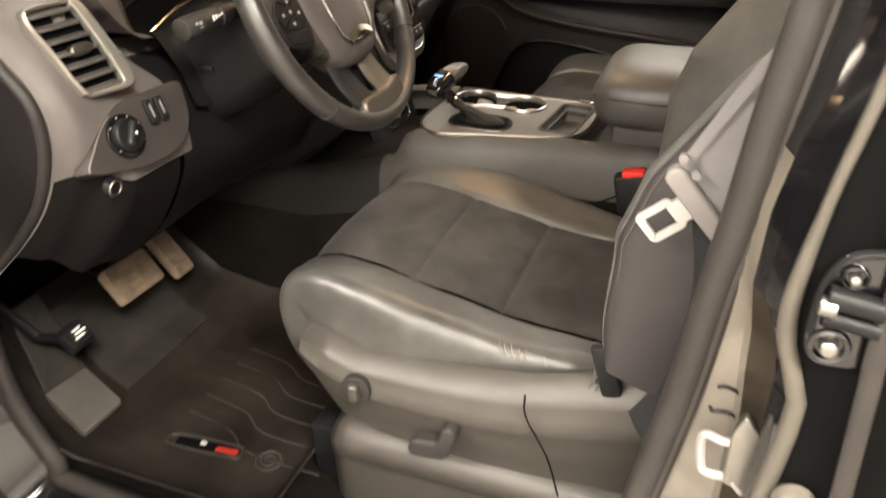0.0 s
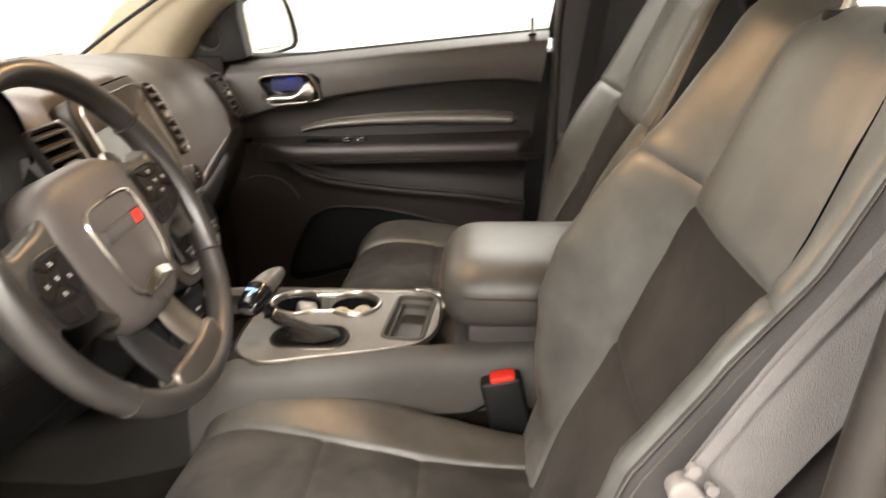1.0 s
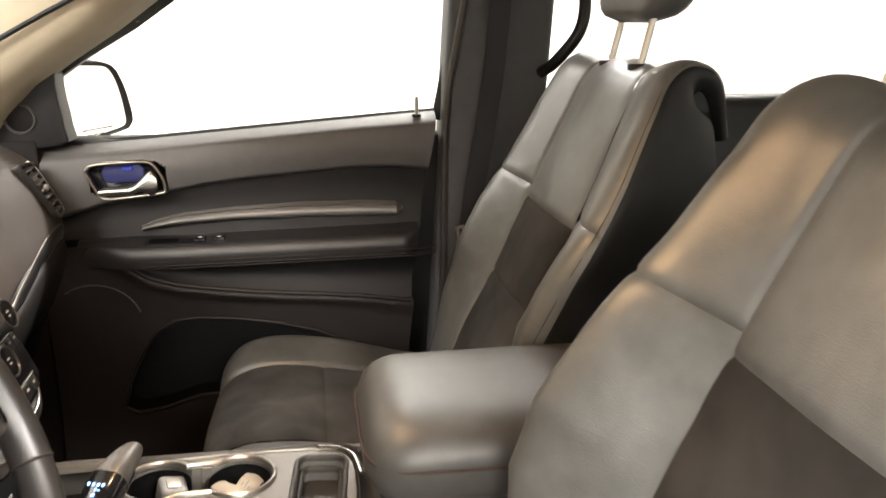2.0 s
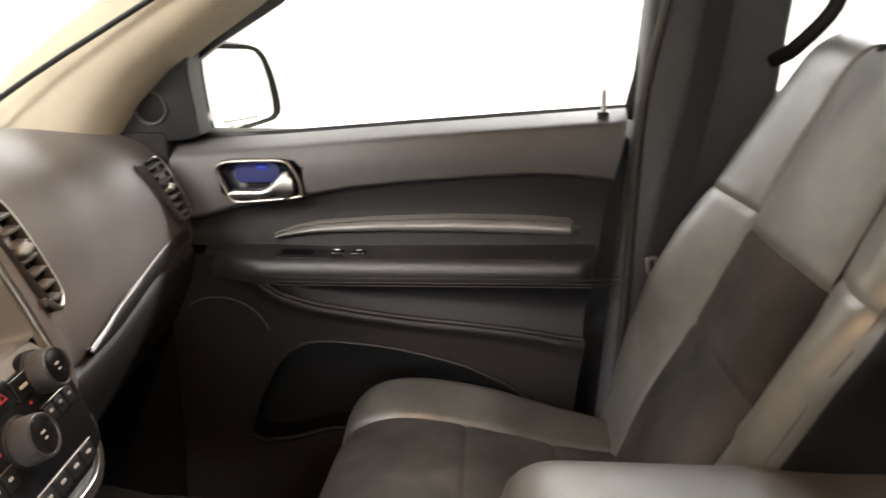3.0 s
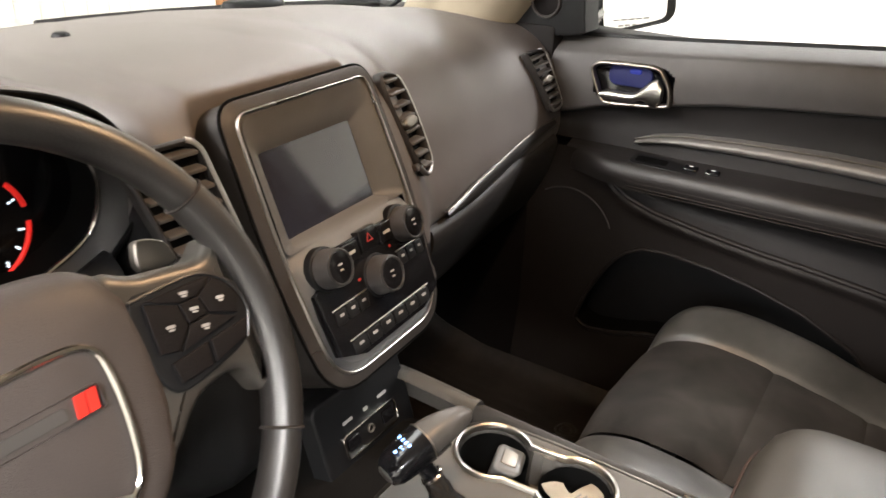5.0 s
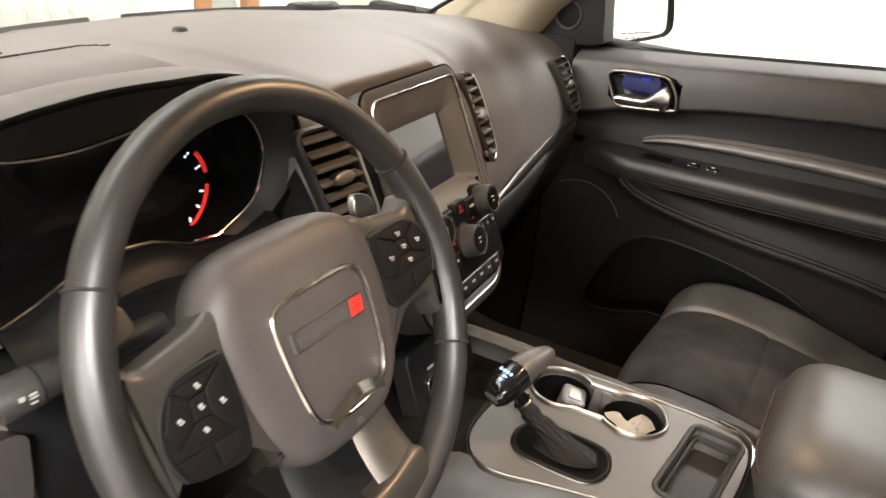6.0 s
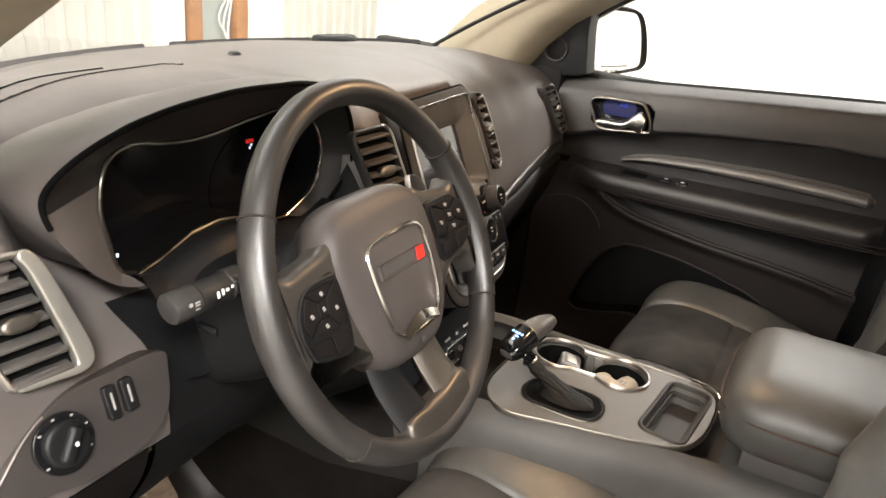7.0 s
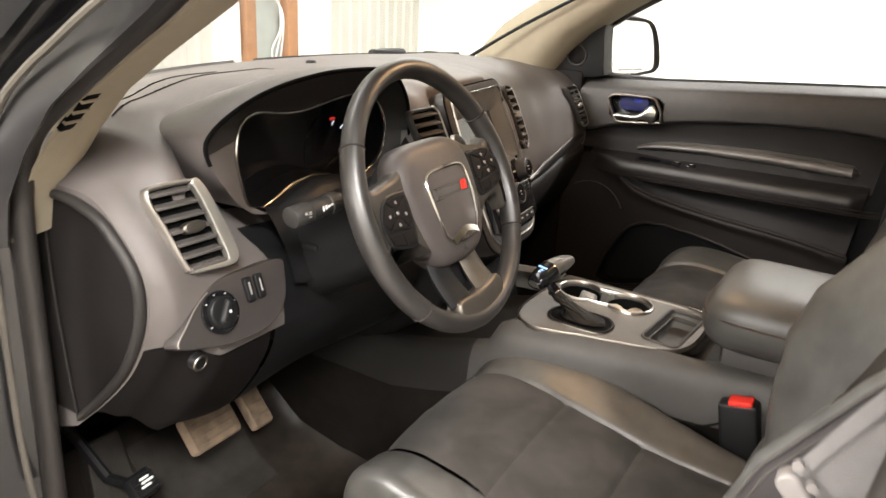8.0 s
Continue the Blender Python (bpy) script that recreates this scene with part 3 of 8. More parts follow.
# near-black here replaces body paint, to hold the shade between the doors
strip("rear_door_gap", pillar_cols(0.50, 1.40, 44, (PALE_C, GAP_C, (-0.930, PALE_Y, -0.080))), VOIDBLACK, body, "gap beside the rear door, its shade put into near-black")
bm = bmesh.new()
zs = np.linspace(0.55, 1.38, 50)
tube(bm, [(-0.919, lerp(PALE_Y, z), z) for z in zs], [lerp([(0.5, 0.0082), (0.95, 0.0078), (1.06, 0.0068), (1.14, 0.0042), (1.18, 0.0045), (1.38, 0.0052)], z) for z in zs], 10)
part("edge_strip", bm, EDGESTRIP, body, "beige edge strip of the rear door seal")
bm = bmesh.new()
tube(bm, spline([(-0.944, -0.872, 0.70), (-0.944, -0.862, 0.907), (-0.944, -0.857, 1.01), (-0.944, -0.855, 1.08), (-0.944, -0.862, 1.30)], 6), 0.0075, 10, False, 0.6, (1, 0, 0))
part("outer_strip", bm, RUBBER, body, "dark grey rear door edge strip")
bm = bmesh.new()
tube(bm, spline([(-0.885, -0.20, 1.475), (-0.885, -0.065, 1.406), (-0.885, 0.014, 1.360), (-0.885, 0.067, 1.328), (-0.885, 0.119, 1.287), (-0.885, 0.172, 1.21), (-0.885, 0.186, 1.12), (-0.885, 0.184, 1.04), (-0.885, 0.187, 0.96), (-0.885, 0.189, 0.845), (-0.885, 0.183, 0.765), (-0.885, 0.165, 0.68)], 5), 0.0048, 8)
part("front_edge_strip", bm, EDGESTRIP, body, "grey edge strip on the front pillar")
# defroster grille in the near pillar foot
gm = frame_from((-0.8105, 0.092, 1.2755), (1, 0.23, 0.0), (0.13, -0.70, 0.70))
bm = bmesh.new()
plate(bm, rrect(0.024, 0.074, 0.006), gm, -0.002, 0.0025, 0.001)
part("demist_grille", bm, VOIDBLACK, body)
for k in range(3):
    bm = bmesh.new()
    plate(bm, rrect(0.026, 0.004, 0.001, 2, 0, -0.019 + 0.019 * k), gm, 0.0, 0.0045)
    part("grille_bar", bm, BEIGE, body)
# grey seal strip down the far pillar
bm = bmesh.new()
tube(bm, spline([(0.795, -0.742, 0.62), (0.795, -0.748, 0.90), (0.795, -0.752, 1.22), (0.790, -0.775, 1.38), (0.775, -0.805, 1.56)], 6), 0.009, 8)
part("pillar_seal", bm, RUBBER, body, "grey rubber seal on the far pillar")

# ---- dashboard ----
dash = thing("dashboard", (0, 0.2, 0.9), "dark charcoal soft plastic dashboard with cluster hood and glove box", "dashboard", kind="structure")
# across the car: side profiles from the windscreen edge down to the knees (y, z)
DASH_SECTIONS = [
    (-0.785, [(0.34, 1.150), (0.28, 1.158), (0.20, 1.162), (0.130, 1.157), (0.085, 1.128), (0.050, 1.088), (0.036, 1.040), (0.044, 0.990), (0.080, 0.925), (0.14, 0.86), (0.22, 0.79)]),
    (-0.758, [(0.36, 1.165), (0.29, 1.180), (0.20, 1.186), (0.125, 1.174), (0.075, 1.136), (0.040, 1.094), (0.019, 1.047), (0.020, 0.990), (0.046, 0.942), (0.11, 0.855), (0.22, 0.76)]),
    (-0.70, [(0.42, 1.18), (0.32, 1.205), (0.20, 1.222), (0.115, 1.212), (0.068, 1.175), (0.046, 1.105), (0.020, 1.035), (0.000, 0.965), (0.020, 0.900), (0.10, 0.80), (0.22, 0.72)]),
    (-0.60, [(0.50, 1.19), (0.40, 1.215), (0.28, 1.236), (0.190, 1.225), (0.155, 1.120), (0.095, 1.068), (0.030, 1.030), (0.005, 0.965), (0.020, 0.890), (0.10, 0.78), (0.22, 0.70)]),
    (-0.42, [(0.62, 1.195), (0.50, 1.220), (0.36, 1.245), (0.230, 1.235), (0.175, 1.105), (0.100, 1.055), (0.040, 1.020), (0.020, 0.950), (0.030, 0.870), (0.12, 0.77), (0.24, 0.70)]),
    (-0.213, [(0.67, 1.20), (0.52, 1.220), (0.36, 1.240), (0.230, 1.236), (0.170, 1.110), (0.095, 1.060), (0.030, 1.030), (0.000, 0.960), (0.010, 0.870), (0.08, 0.78), (0.24, 0.72)]),
    (-0.190, [(0.675, 1.20), (0.52, 1.22), (0.35, 1.238), (0.190, 1.235), (0.105, 1.222), (0.045, 1.165), (0.005, 1.090), (-0.015, 1.010), (-0.020, 0.935), (0.00, 0.82), (0.12, 0.72)]),
    (-0.17, [(0.68, 1.20), (0.52, 1.22), (0.34, 1.235), (0.170, 1.235), (0.070, 1.225), (0.025, 1.180), (0.000, 1.110), (-0.030, 1.020), (-0.040, 0.930), (-0.02, 0.82), (0.10, 0.72)]),
    (-0.138, [(0.68, 1.20), (0.52, 1.22), (0.34, 1.235), (0.170, 1.235), (0.070, 1.225), (0.025, 1.180), (0.000, 1.110), (-0.030, 1.020), (-0.040, 0.930), (-0.02, 0.82), (0.10, 0.72)]),
    (-0.112, [(0.69, 1.20), (0.52, 1.221), (0.34, 1.237), (0.170, 1.240), (0.075, 1.234), (0.062, 1.210), (0.062, 1.120), (0.030, 1.020), (0.000, 0.930), (0.00, 0.82), (0.10, 0.72)]),
    (0.0, [(0.69, 1.20), (0.52, 1.221), (0.34, 1.237), (0.170, 1.240), (0.075, 1.234), (0.062, 1.210), (0.062, 1.120), (0.030, 1.020), (0.000, 0.930), (0.00, 0.82), (0.10, 0.72)]),
    (0.112, [(0.69, 1.20), (0.52, 1.221), (0.34, 1.237), (0.170, 1.240), (0.075, 1.234), (0.062, 1.210), (0.062, 1.120), (0.030, 1.020), (0.000, 0.930), (0.00, 0.82), (0.10, 0.72)]),
    (0.138, [(0.68, 1.20), (0.52, 1.22), (0.34, 1.238), (0.170, 1.240), (0.080, 1.225), (0.030, 1.180), (0.003, 1.110), (-0.025, 1.020), (-0.035, 0.930), (-0.01, 0.82), (0.10, 0.72)]),
    (0.17, [(0.68, 1.20), (0.52, 1.22), (0.34, 1.238), (0.170, 1.240), (0.080, 1.225), (0.030, 1.180), (0.003, 1.110), (-0.025, 1.020), (-0.035, 0.930), (-0.01, 0.82), (0.10, 0.72)]),
    (0.28, [(0.66, 1.20), (0.50, 1.22), (0.34, 1.232), (0.190, 1.225), (0.110, 1.190), (0.065, 1.130), (0.040, 1.060), (0.020, 0.990), (0.040, 0.930), (0.10, 0.80), (0.22, 0.70)]),
    (0.45, [(0.60, 1.195), (0.46, 1.215), (0.34, 1.225), (0.210, 1.213), (0.130, 1.180), (0.085, 1.125), (0.055, 1.060), (0.035, 0.990), (0.060, 0.930), (0.12, 0.80), (0.24, 0.70)]),
    (0.62, [(0.50, 1.185), (0.40, 1.200), (0.30, 1.208), (0.200, 1.195), (0.130, 1.160), (0.090, 1.110), (0.065, 1.050), (0.050, 0.990), (0.075, 0.930), (0.13, 0.80), (0.24, 0.70)]),
    (0.785, [(0.36, 1.165), (0.30, 1.175), (0.24, 1.180), (0.170, 1.172), (0.115, 1.140), (0.085, 1.095), (0.070, 1.040), (0.065, 0.985), (0.090, 0.930), (0.15, 0.80), (0.24, 0.70)]),
]


def dash_rows():
    xs = np.concatenate([np.linspace(-0.785, 0.785, 158)])
    keys = [s[0] for s in DASH_SECTIONS]
    arr = np.array([s[1] for s in DASH_SECTIONS])
    cols = []
    for x in xs:
        i = max(0, min(len(keys) - 2, int(np.searchsorted(keys, x) - 1)))
        f = smooth01((x - keys[i]) / (keys[i + 1] - keys[i]))
        sec = arr[i] * (1 - f) + arr[i + 1] * f
        cols.append([(x, y, z) for y, z in spline(sec, 5)])
    return cols


cols = dash_rows()
KNEE = [c for c in cols if -0.577 < c[0][0] < -0.19]
bm = bmesh.new()
surf(bm, [c[37:] for c in cols if c[0][0] > -0.605])
part("knee_panel", bm, BLACK, dash, "black knee panel", 60)
bm = bmesh.new()
surf(bm, [c[25:38] for c in KNEE])
part("column_surround", bm, BLACK, dash, "black panel round the steering column", 60)
bm = bmesh.new()
surf(bm, [c[37:48] for c in cols if c[0][0] < -0.595])
part("lower_cover", bm, ENDCAP, dash, "dark grey lower cover by the door", 60)
bm = bmesh.new()
tube(bm, [(c[37][0], c[37][1] - 0.0005, c[37][2]) for c in cols if c[0][0] < -0.60], 0.0009, 6)
part("cover_seam", bm, VOIDBLACK, dash)
bm = bmesh.new()
surf(bm, [c[:26] for c in cols])
surf(bm, [c[25:38] for c in cols if c[0][0] < KNEE[0][0][0] + 0.001])
surf(bm, [c[25:38] for c in cols if c[0][0] > KNEE[-1][0][0] - 0.001])
bmesh.ops.remove_doubles(bm, verts=bm.verts, dist=0.00005)
for side in (cols[0], cols[-1]):
    inner = [(side[0][0], 0.45, 1.1), (side[0][0], 0.45, 0.9), (side[0][0], 0.40, 0.72)]
    bm.faces.new([bm.verts.new(p) for p in side + inner[::-1]])
part("dash_pad", bm, DASH, dash, "dark charcoal soft-touch pad", 60)


def dash_z(x, y):
    """Height of the pad's top at a place."""
    c = cols[int(np.argmin([abs(q[0][0] - x) for q in cols]))]
    up = sorted((q[1], q[2]) for q in c[:18])
    return lerp(up, y)


# sewn seams in the top pad near the windscreen
LINE_A = [(-0.66, 0.245), (-0.55, 0.298), (-0.45, 0.330), (-0.30, 0.380), (-0.16, 0.400)]
LINE_B = [(-0.60, 0.300), (-0.50, 0.358), (-0.39, 0.388), (-0.30, 0.415)]
bm = bmesh.new()
tube(bm, [(x, y, dash_z(x, y) + 0.0004) for x, y in spline(LINE_B, 8)], 0.0016, 6)
part("pad_seam", bm, VOIDBLACK, dash)
pts = spline(LINE_A, 14)
bm = bmesh.new()
tube(bm, [(x, y, dash_z(x, y)) for x, y in pts], 0.0014, 6)
part("pad_seam", bm, VOIDBLACK, dash)
bm = bmesh.new()
for a, b in zip(pts[:-1], pts[1:]):
    q = (a[0] * 0.35 + b[0] * 0.65, a[1] * 0.35 + b[1] * 0.65)
    tube(bm, [(x, y - 0.003, dash_z(x, y) + 0.0012) for x, y in (a, q)], 0.0013, 5)
part("seam_stitches", bm, STITCH, dash)
bm = bmesh.new()
plate(bm, disc(0.012, 14), frame_from((-0.02, 0.42, 1.229), (1, 0, 0), (0, 1, 0)), 0, 0.008, 0.006)
part("light_sensor", bm, BLACK, dash)

# end cap of the dash in the doorway
em = frame_from((-0.786, 0.12, 0.97), (0, -1, 0), (0, 0, 1))
RIDGE = [(0.225, 1.146), (0.190, 1.150), (0.152, 1.146), (0.108, 1.132), (0.075, 1.103), (0.052, 1.073), (0.046, 1.037), (0.057, 0.989), (0.093, 0.925), (0.151, 0.862), (0.203, 0.814)]
ridge = spline(RIDGE, 5)
cap_out = ccw([(0.12 - y, z - 0.97) for y, z in ridge] + [(-0.16, -0.156), (-0.16, 0.0), (-0.16, 0.176)])
bm = bmesh.new()
plate(bm, cap_out, em, -0.01, 0.002)
part("end_cap", bm, ENDCAP, dash, "dark plastic end cover")
bm = bmesh.new()
tube(bm, [(-0.789, y, z) for y, z in ridge], [0.0085 * (0.7 + 0.3 * math.sin(math.pi * k / (len(ridge) - 1))) for k in range(len(ridge))], 12)
part("end_rim", bm, ENDRIM, dash, "rounded pad edge")
bm = bmesh.new()
tube(bm, spline([(-0.790, 0.222, 1.145), (-0.790, 0.226, 1.03), (-0.790, 0.219, 0.91), (-0.790, 0.209, 0.805)], 6), 0.0016, 6)
part("cap_seam", bm, ENDRIM, dash, "thin edge of the end cover")

# hood over the instruments
CX = -0.395
BROW = [(-0.556, 1.094), (-0.583, 1.102), (-0.618, 1.130), (-0.644, 1.165), (-0.658, 1.197), (-0.655, 1.222), (-0.626, 1.250), (-0.582, 1.274), (-0.512, 1.292), (-0.440, 1.297), (-0.350, 1.291), (-0.270, 1.268), (-0.215, 1.230), (-0.190, 1.180), (-0.198, 1.120), (-0.240, 1.080)]
LENS_TOP = [(-0.543, 1.088), (-0.560, 1.105), (-0.570, 1.140), (-0.577, 1.180), (-0.566, 1.222), (-0.535, 1.236), (-0.490, 1.229), (-0.430, 1.226), (-0.337, 1.236), (-0.275, 1.236), (-0.230, 1.212), (-0.208, 1.165), (-0.226, 1.116), (-0.285, 1.088)]
brow = [(x, lerp([(-0.66, 0.060), (-0.60, 0.036), (-0.50, 0.010), (-0.40, 0.0), (-0.28, 0.020), (-0.185, 0.050)], x) + 0.03 * smooth01((1.16 - z) / 0.08), z) for x, z in spline(BROW, 5)]
n_b = len(brow)
lens_edge = [(x, 0.090, z) for x, z in spline(LENS_TOP, 4)]
lens_edge = [tuple(np.array([np.interp(t, np.linspace(0, 1, len(lens_edge)), [p[k] for p in lens_edge]) for k in range(3)])) for t in np.linspace(0, 1, n_b)]
rows = []
for f in (0, 0.04, 0.3, 0.6, 0.85, 1.0):
    rows.append([tuple(np.array(b) * (1 - f) + np.array(l) * f) for b, l in zip(brow, lens_edge)])
# one inner wall in two tones: shaded under the brow, lit at the left
turn = next(i for i, p in enumerate(brow) if p[2] > 1.195)
bm = bmesh.new()
surf(bm, [r[turn:] for r in rows])
part("hood_inner", bm, HOODSHADE, dash, "inner shroud, darkened for the shade under the hood", 60)
bm = bmesh.new()
surf(bm, [r[:turn + 1] for r in rows])
part("hood_cheek", bm, DASH, dash, "soft grey cheek beside the instruments", 60)
bm = bmesh.new()
tube(bm, [(x, y - 0.001, z) for x, y, z in brow[turn - 2:]], 0.0032, 8)
part("hood_lip", bm, VOIDBLACK, dash, "black brow edge")
bm = bmesh.new()
rows = [[(x, y, z) for x, y, z in brow]]
for f, lift in ((0.05, 0.004), (0.15, 0.004), (0.40, 0.0), (0.70, -0.006), (1.0, -0.020)):
    row = []
    for x, y, z in brow:
        yb = 0.40 - 0.16 * abs((x - CX) / 0.3) ** 2
        zb = 1.20 if z > 1.2 else 1.20 - (1.2 - z) * 0.9
        wid = 1 + 0.06 * f
        row.append((CX + (x - CX) * wid, y + (yb - y) * f, z + (zb - z) * smooth01(f) + lift))
    rows.append(row)
surf(bm, rows)
part("cluster_hood", bm, DASH, dash, "soft hood over the instruments", 60)

bm = bmesh.new()
foot = spline([(-0.555, 1.098), (-0.525, 1.090), (-0.500, 1.097), (-0.455, 1.113), (-0.413, 1.117), (-0.375, 1.111), (-0.325, 1.091), (-0.270, 1.086), (-0.225, 1.10)], 4)
surf(bm, [[(x, y, z + dz) for x, z in foot] for y, dz in ((0.094, 0.0), (0.080, -0.004), (0.070, 0.004), (0.058, 0.004), (0.045, -0.008), (0.02, -0.045), (0.0, -0.10))])
part("lower_shroud", bm, BLACK, dash, "black shroud under the instruments", 60)

cluster = thing("instrument_cluster", (CX, 0.09, 1.1), "dark instrument cluster with chrome rim and a lit red gauge", "instrument cluster")
bm = bmesh.new()
closed = [(x, z) for x, y, z in lens_edge]
lm = frame_from((0, 0.128, 0), (1, 0, 0), (0, 0, 1))
low = [(-0.325, 1.092), (-0.375, 1.112), (-0.413, 1.118), (-0.455, 1.114), (-0.505, 1.096)]
outline = offset(ccw(closed + low), -0.016)
plate(bm, outline, lm, -0.02, 0.0)
part("lens", bm, LENS, cluster, "dark glossy lens")
bm = bmesh.new()
tube(bm, [(x, 0.087, z) for x, z in closed + low], 0.0026, 8, True)
part("rim", bm, CHROME, cluster, "thin chrome rim")
bm = bmesh.new()
edge_a = closed + low
surf(bm, [[(x, 0.092, z) for x, z in edge_a], [(x * 0.99 - 0.004, 0.129, 1.165 + (z - 1.165) * 0.97) for x, z in edge_a]], close_u=True)
part("lens_wall", bm, VOIDBLACK, cluster, "black wall behind the rim", 60)
# the lit gauge at the passenger's side: red scale, white ticks and pointer
gx, gz = -0.315, 1.136
bm = bmesh.new()
plate(bm, disc(0.070, 40, gx, gz), lm, 0.0005, 0.0015)
part("gauge_face", bm, LENS, cluster, "dark gauge face")
for a0, a1, r in ((-64, -4, 0.055), (12, 42, 0.055), (82, 94, 0.055)):
    bm = bmesh.new()
    tube(bm, [(gx + r * math.cos(radians(a)), 0.126, gz + r * math.sin(radians(a))) for a in np.linspace(a0, a1, 16)], 0.0026, 6)
    part("scale_arc", bm, REDGAUGE, cluster, "glowing red scale")
for a in (-56, -34, -12, 24, 52, 84):
    for r in (0.046, 0.0495):
        bm = bmesh.new()
        tube(bm, [(gx + rr * math.cos(radians(a + 3 * (r < 0.047))), 0.126, gz + rr * math.sin(radians(a))) for rr in (r - 0.0016, r + 0.0012)], 0.0012, 5)
        part("scale_tick", bm, WHITEGLOW, cluster)
gm = frame_from((-0.553, 0.124, 1.116), (1, 0, 0), (0, 0, 1))
label_bars("warning_light", gm, [(0.010, -0.008, 0.005, 0.017), (0.019, -0.016, 0.008, 0.005), (0.005, -0.012, 0.003, 0.006)], WHITEGLOW, cluster)


# ---- air vents ----
def air_vent(m, w, h, slats, out, label, bright=1, band=None):
    v = thing("air_vent", m.translation, label, "air vent", "dashboard air vents")
    bm = bmesh.new()
    plate(bm, offset(out, 0.004), m, -0.004, 0.0)
    part("backing", bm, VOIDBLACK, v)
    bm = bmesh.new()
    hoop(bm, out, 0.007, m, -0.004, 0.010)
    part("frame", bm, DARKSATIN if m.translation.x < -0.6 else ENDRIM, v, "dark satin frame")
    edge = [p for p in out if p[0] * bright > w * 0.18 or (p[1] < -h * 0.36 and p[0] * bright > -w * 0.3)]
    edge.sort(key=lambda p: math.atan2(p[1] - 0.0, p[0] * bright + w * 0.25))
    bm = bmesh.new()
    if band:
        plate(bm, band, m, 0.0, 0.0115, 0.0022)
    else:
        tube(bm, [m @ Vector((x * 0.955, y * 0.97, 0.007)) for x, y in edge], 0.0036, 10)
    part("bright_edge", bm, VENTSILVER if band else CUPCHROME, v, "silver vent edge")
    for k in range(slats):
        y = h * (-0.5 + (k + 0.8) / (slats + 0.6)) + 0.00037
        cross = [a[0] + (b[0] - a[0]) * (y - a[1]) / (b[1] - a[1]) for a, b in zip(out, out[1:] + out[:1]) if (a[1] - y) * (b[1] - y) < 0]
        lo, hi = min(cross), max(cross) - (0.014 if band else 0.0)
        bm = bmesh.new()
        box(bm, m @ Vector(((lo + hi) / 2, y, 0.004)), (hi - lo - 0.014, 0.0042, 0.017), 0.0014, 2, m.to_3x3() @ Matrix.Rotation(radians(24), 3, "X"))
        part("slat", bm, SLATGREY, v)
    bm = bmesh.new()
    plate(bm, spline([(0.017, 0.0), (0.010, 0.007), (-0.010, 0.007), (-0.017, 0.0), (-0.010, -0.007), (0.010, -0.007)], 4, True), m, 0.004, 0.016, 0.004)
    part("knob", bm, SATIN, v, "silver knob")
    bm = bmesh.new()
    plate(bm, rrect(w * 0.55, h * 0.07, 0.003, 3, 0.0, -h * 0.40), m, 0.0, 0.008, 0.002)
    part("thumb_wheel", bm, DASH_LOW, v)
    return v


def tilt_frame(x, y, z, tilt, turn=0.0, lean=0.0):
    """A face looking back along the car, its top leaning forward by tilt degrees."""
    m = frame_from((0, 0, 0), (1, 0, 0), (0, math.sin(radians(tilt)), math.cos(radians(tilt))))
    r = Matrix.Rotation(radians(turn), 4, "Z") @ m @ Matrix.Rotation(radians(lean), 4, "Z")
    r.translation = (x, y, z)
    return r


def skew_rect(w, h, r, skew, narrow=0.0, n=6):
    return [(x * (1 - narrow * (0.5 - y / h)) + skew * y, y) for x, y in rrect(w, h, r, n)]


# the outer vents bend with the pad
DRIVER_VENT = ccw(spline([(-0.050, 0.056), (-0.040, 0.062), (-0.002, 0.063), (0.027, 0.059), (0.037, 0.042), (0.048, 0.0), (0.056, -0.046), (0.044, -0.060), (-0.014, -0.058), (-0.028, -0.042), (-0.040, 0.005), (-0.050, 0.036)], 4, True))
DRIVER_BAND = ccw(spline([(0.020, 0.0605), (0.028, 0.059), (0.037, 0.042), (0.048, 0.0), (0.0565, -0.046), (0.045, -0.061), (0.015, -0.0605), (-0.014, -0.058), (-0.013, -0.0525), (0.012, -0.0535), (0.034, -0.0535), (0.038, -0.046), (0.032, -0.008), (0.022, 0.040), (0.016, 0.054)], 4, True))
PASSENGER_VENT = ccw(spline([(-0.044, 0.056), (-0.034, 0.062), (0.024, 0.058), (0.040, 0.048), (0.044, 0.010), (0.038, -0.044), (0.026, -0.058), (-0.012, -0.060), (-0.022, -0.046), (-0.034, 0.010)], 4, True))
NARROW_VENT = ccw(spline([(-0.028, 0.068), (-0.004, 0.070), (0.016, 0.056), (0.027, 0.018), (0.031, -0.040), (0.026, -0.066), (0.008, -0.076), (-0.006, -0.060), (-0.018, -0.018), (-0.028, 0.030)], 4, True))
air_vent(tilt_frame(-0.707, 0.045, 1.115, 22, -6), 0.084, 0.128, 7, DRIVER_VENT, "dark slatted air vent with a broad silver edge", 1, DRIVER_BAND)
air_vent(tilt_frame(0.722, 0.080, 1.088, 27, 6), 0.074, 0.118, 7, PASSENGER_VENT, "dark slatted air vent with a chrome edge by the passenger's door")
air_vent(tilt_frame(-0.173, 0.008, 1.144, 22, -4), 0.088, 0.130, 7, skew_rect(0.088, 0.130, 0.018, -0.17, 0.10), "dark slatted air vent with a chrome edge beside the screen")
air_vent(tilt_frame(0.192, 0.021, 1.140, 22, 8), 0.052, 0.148, 8, NARROW_VENT, "narrow dark slatted air vent with a chrome edge beside the screen")

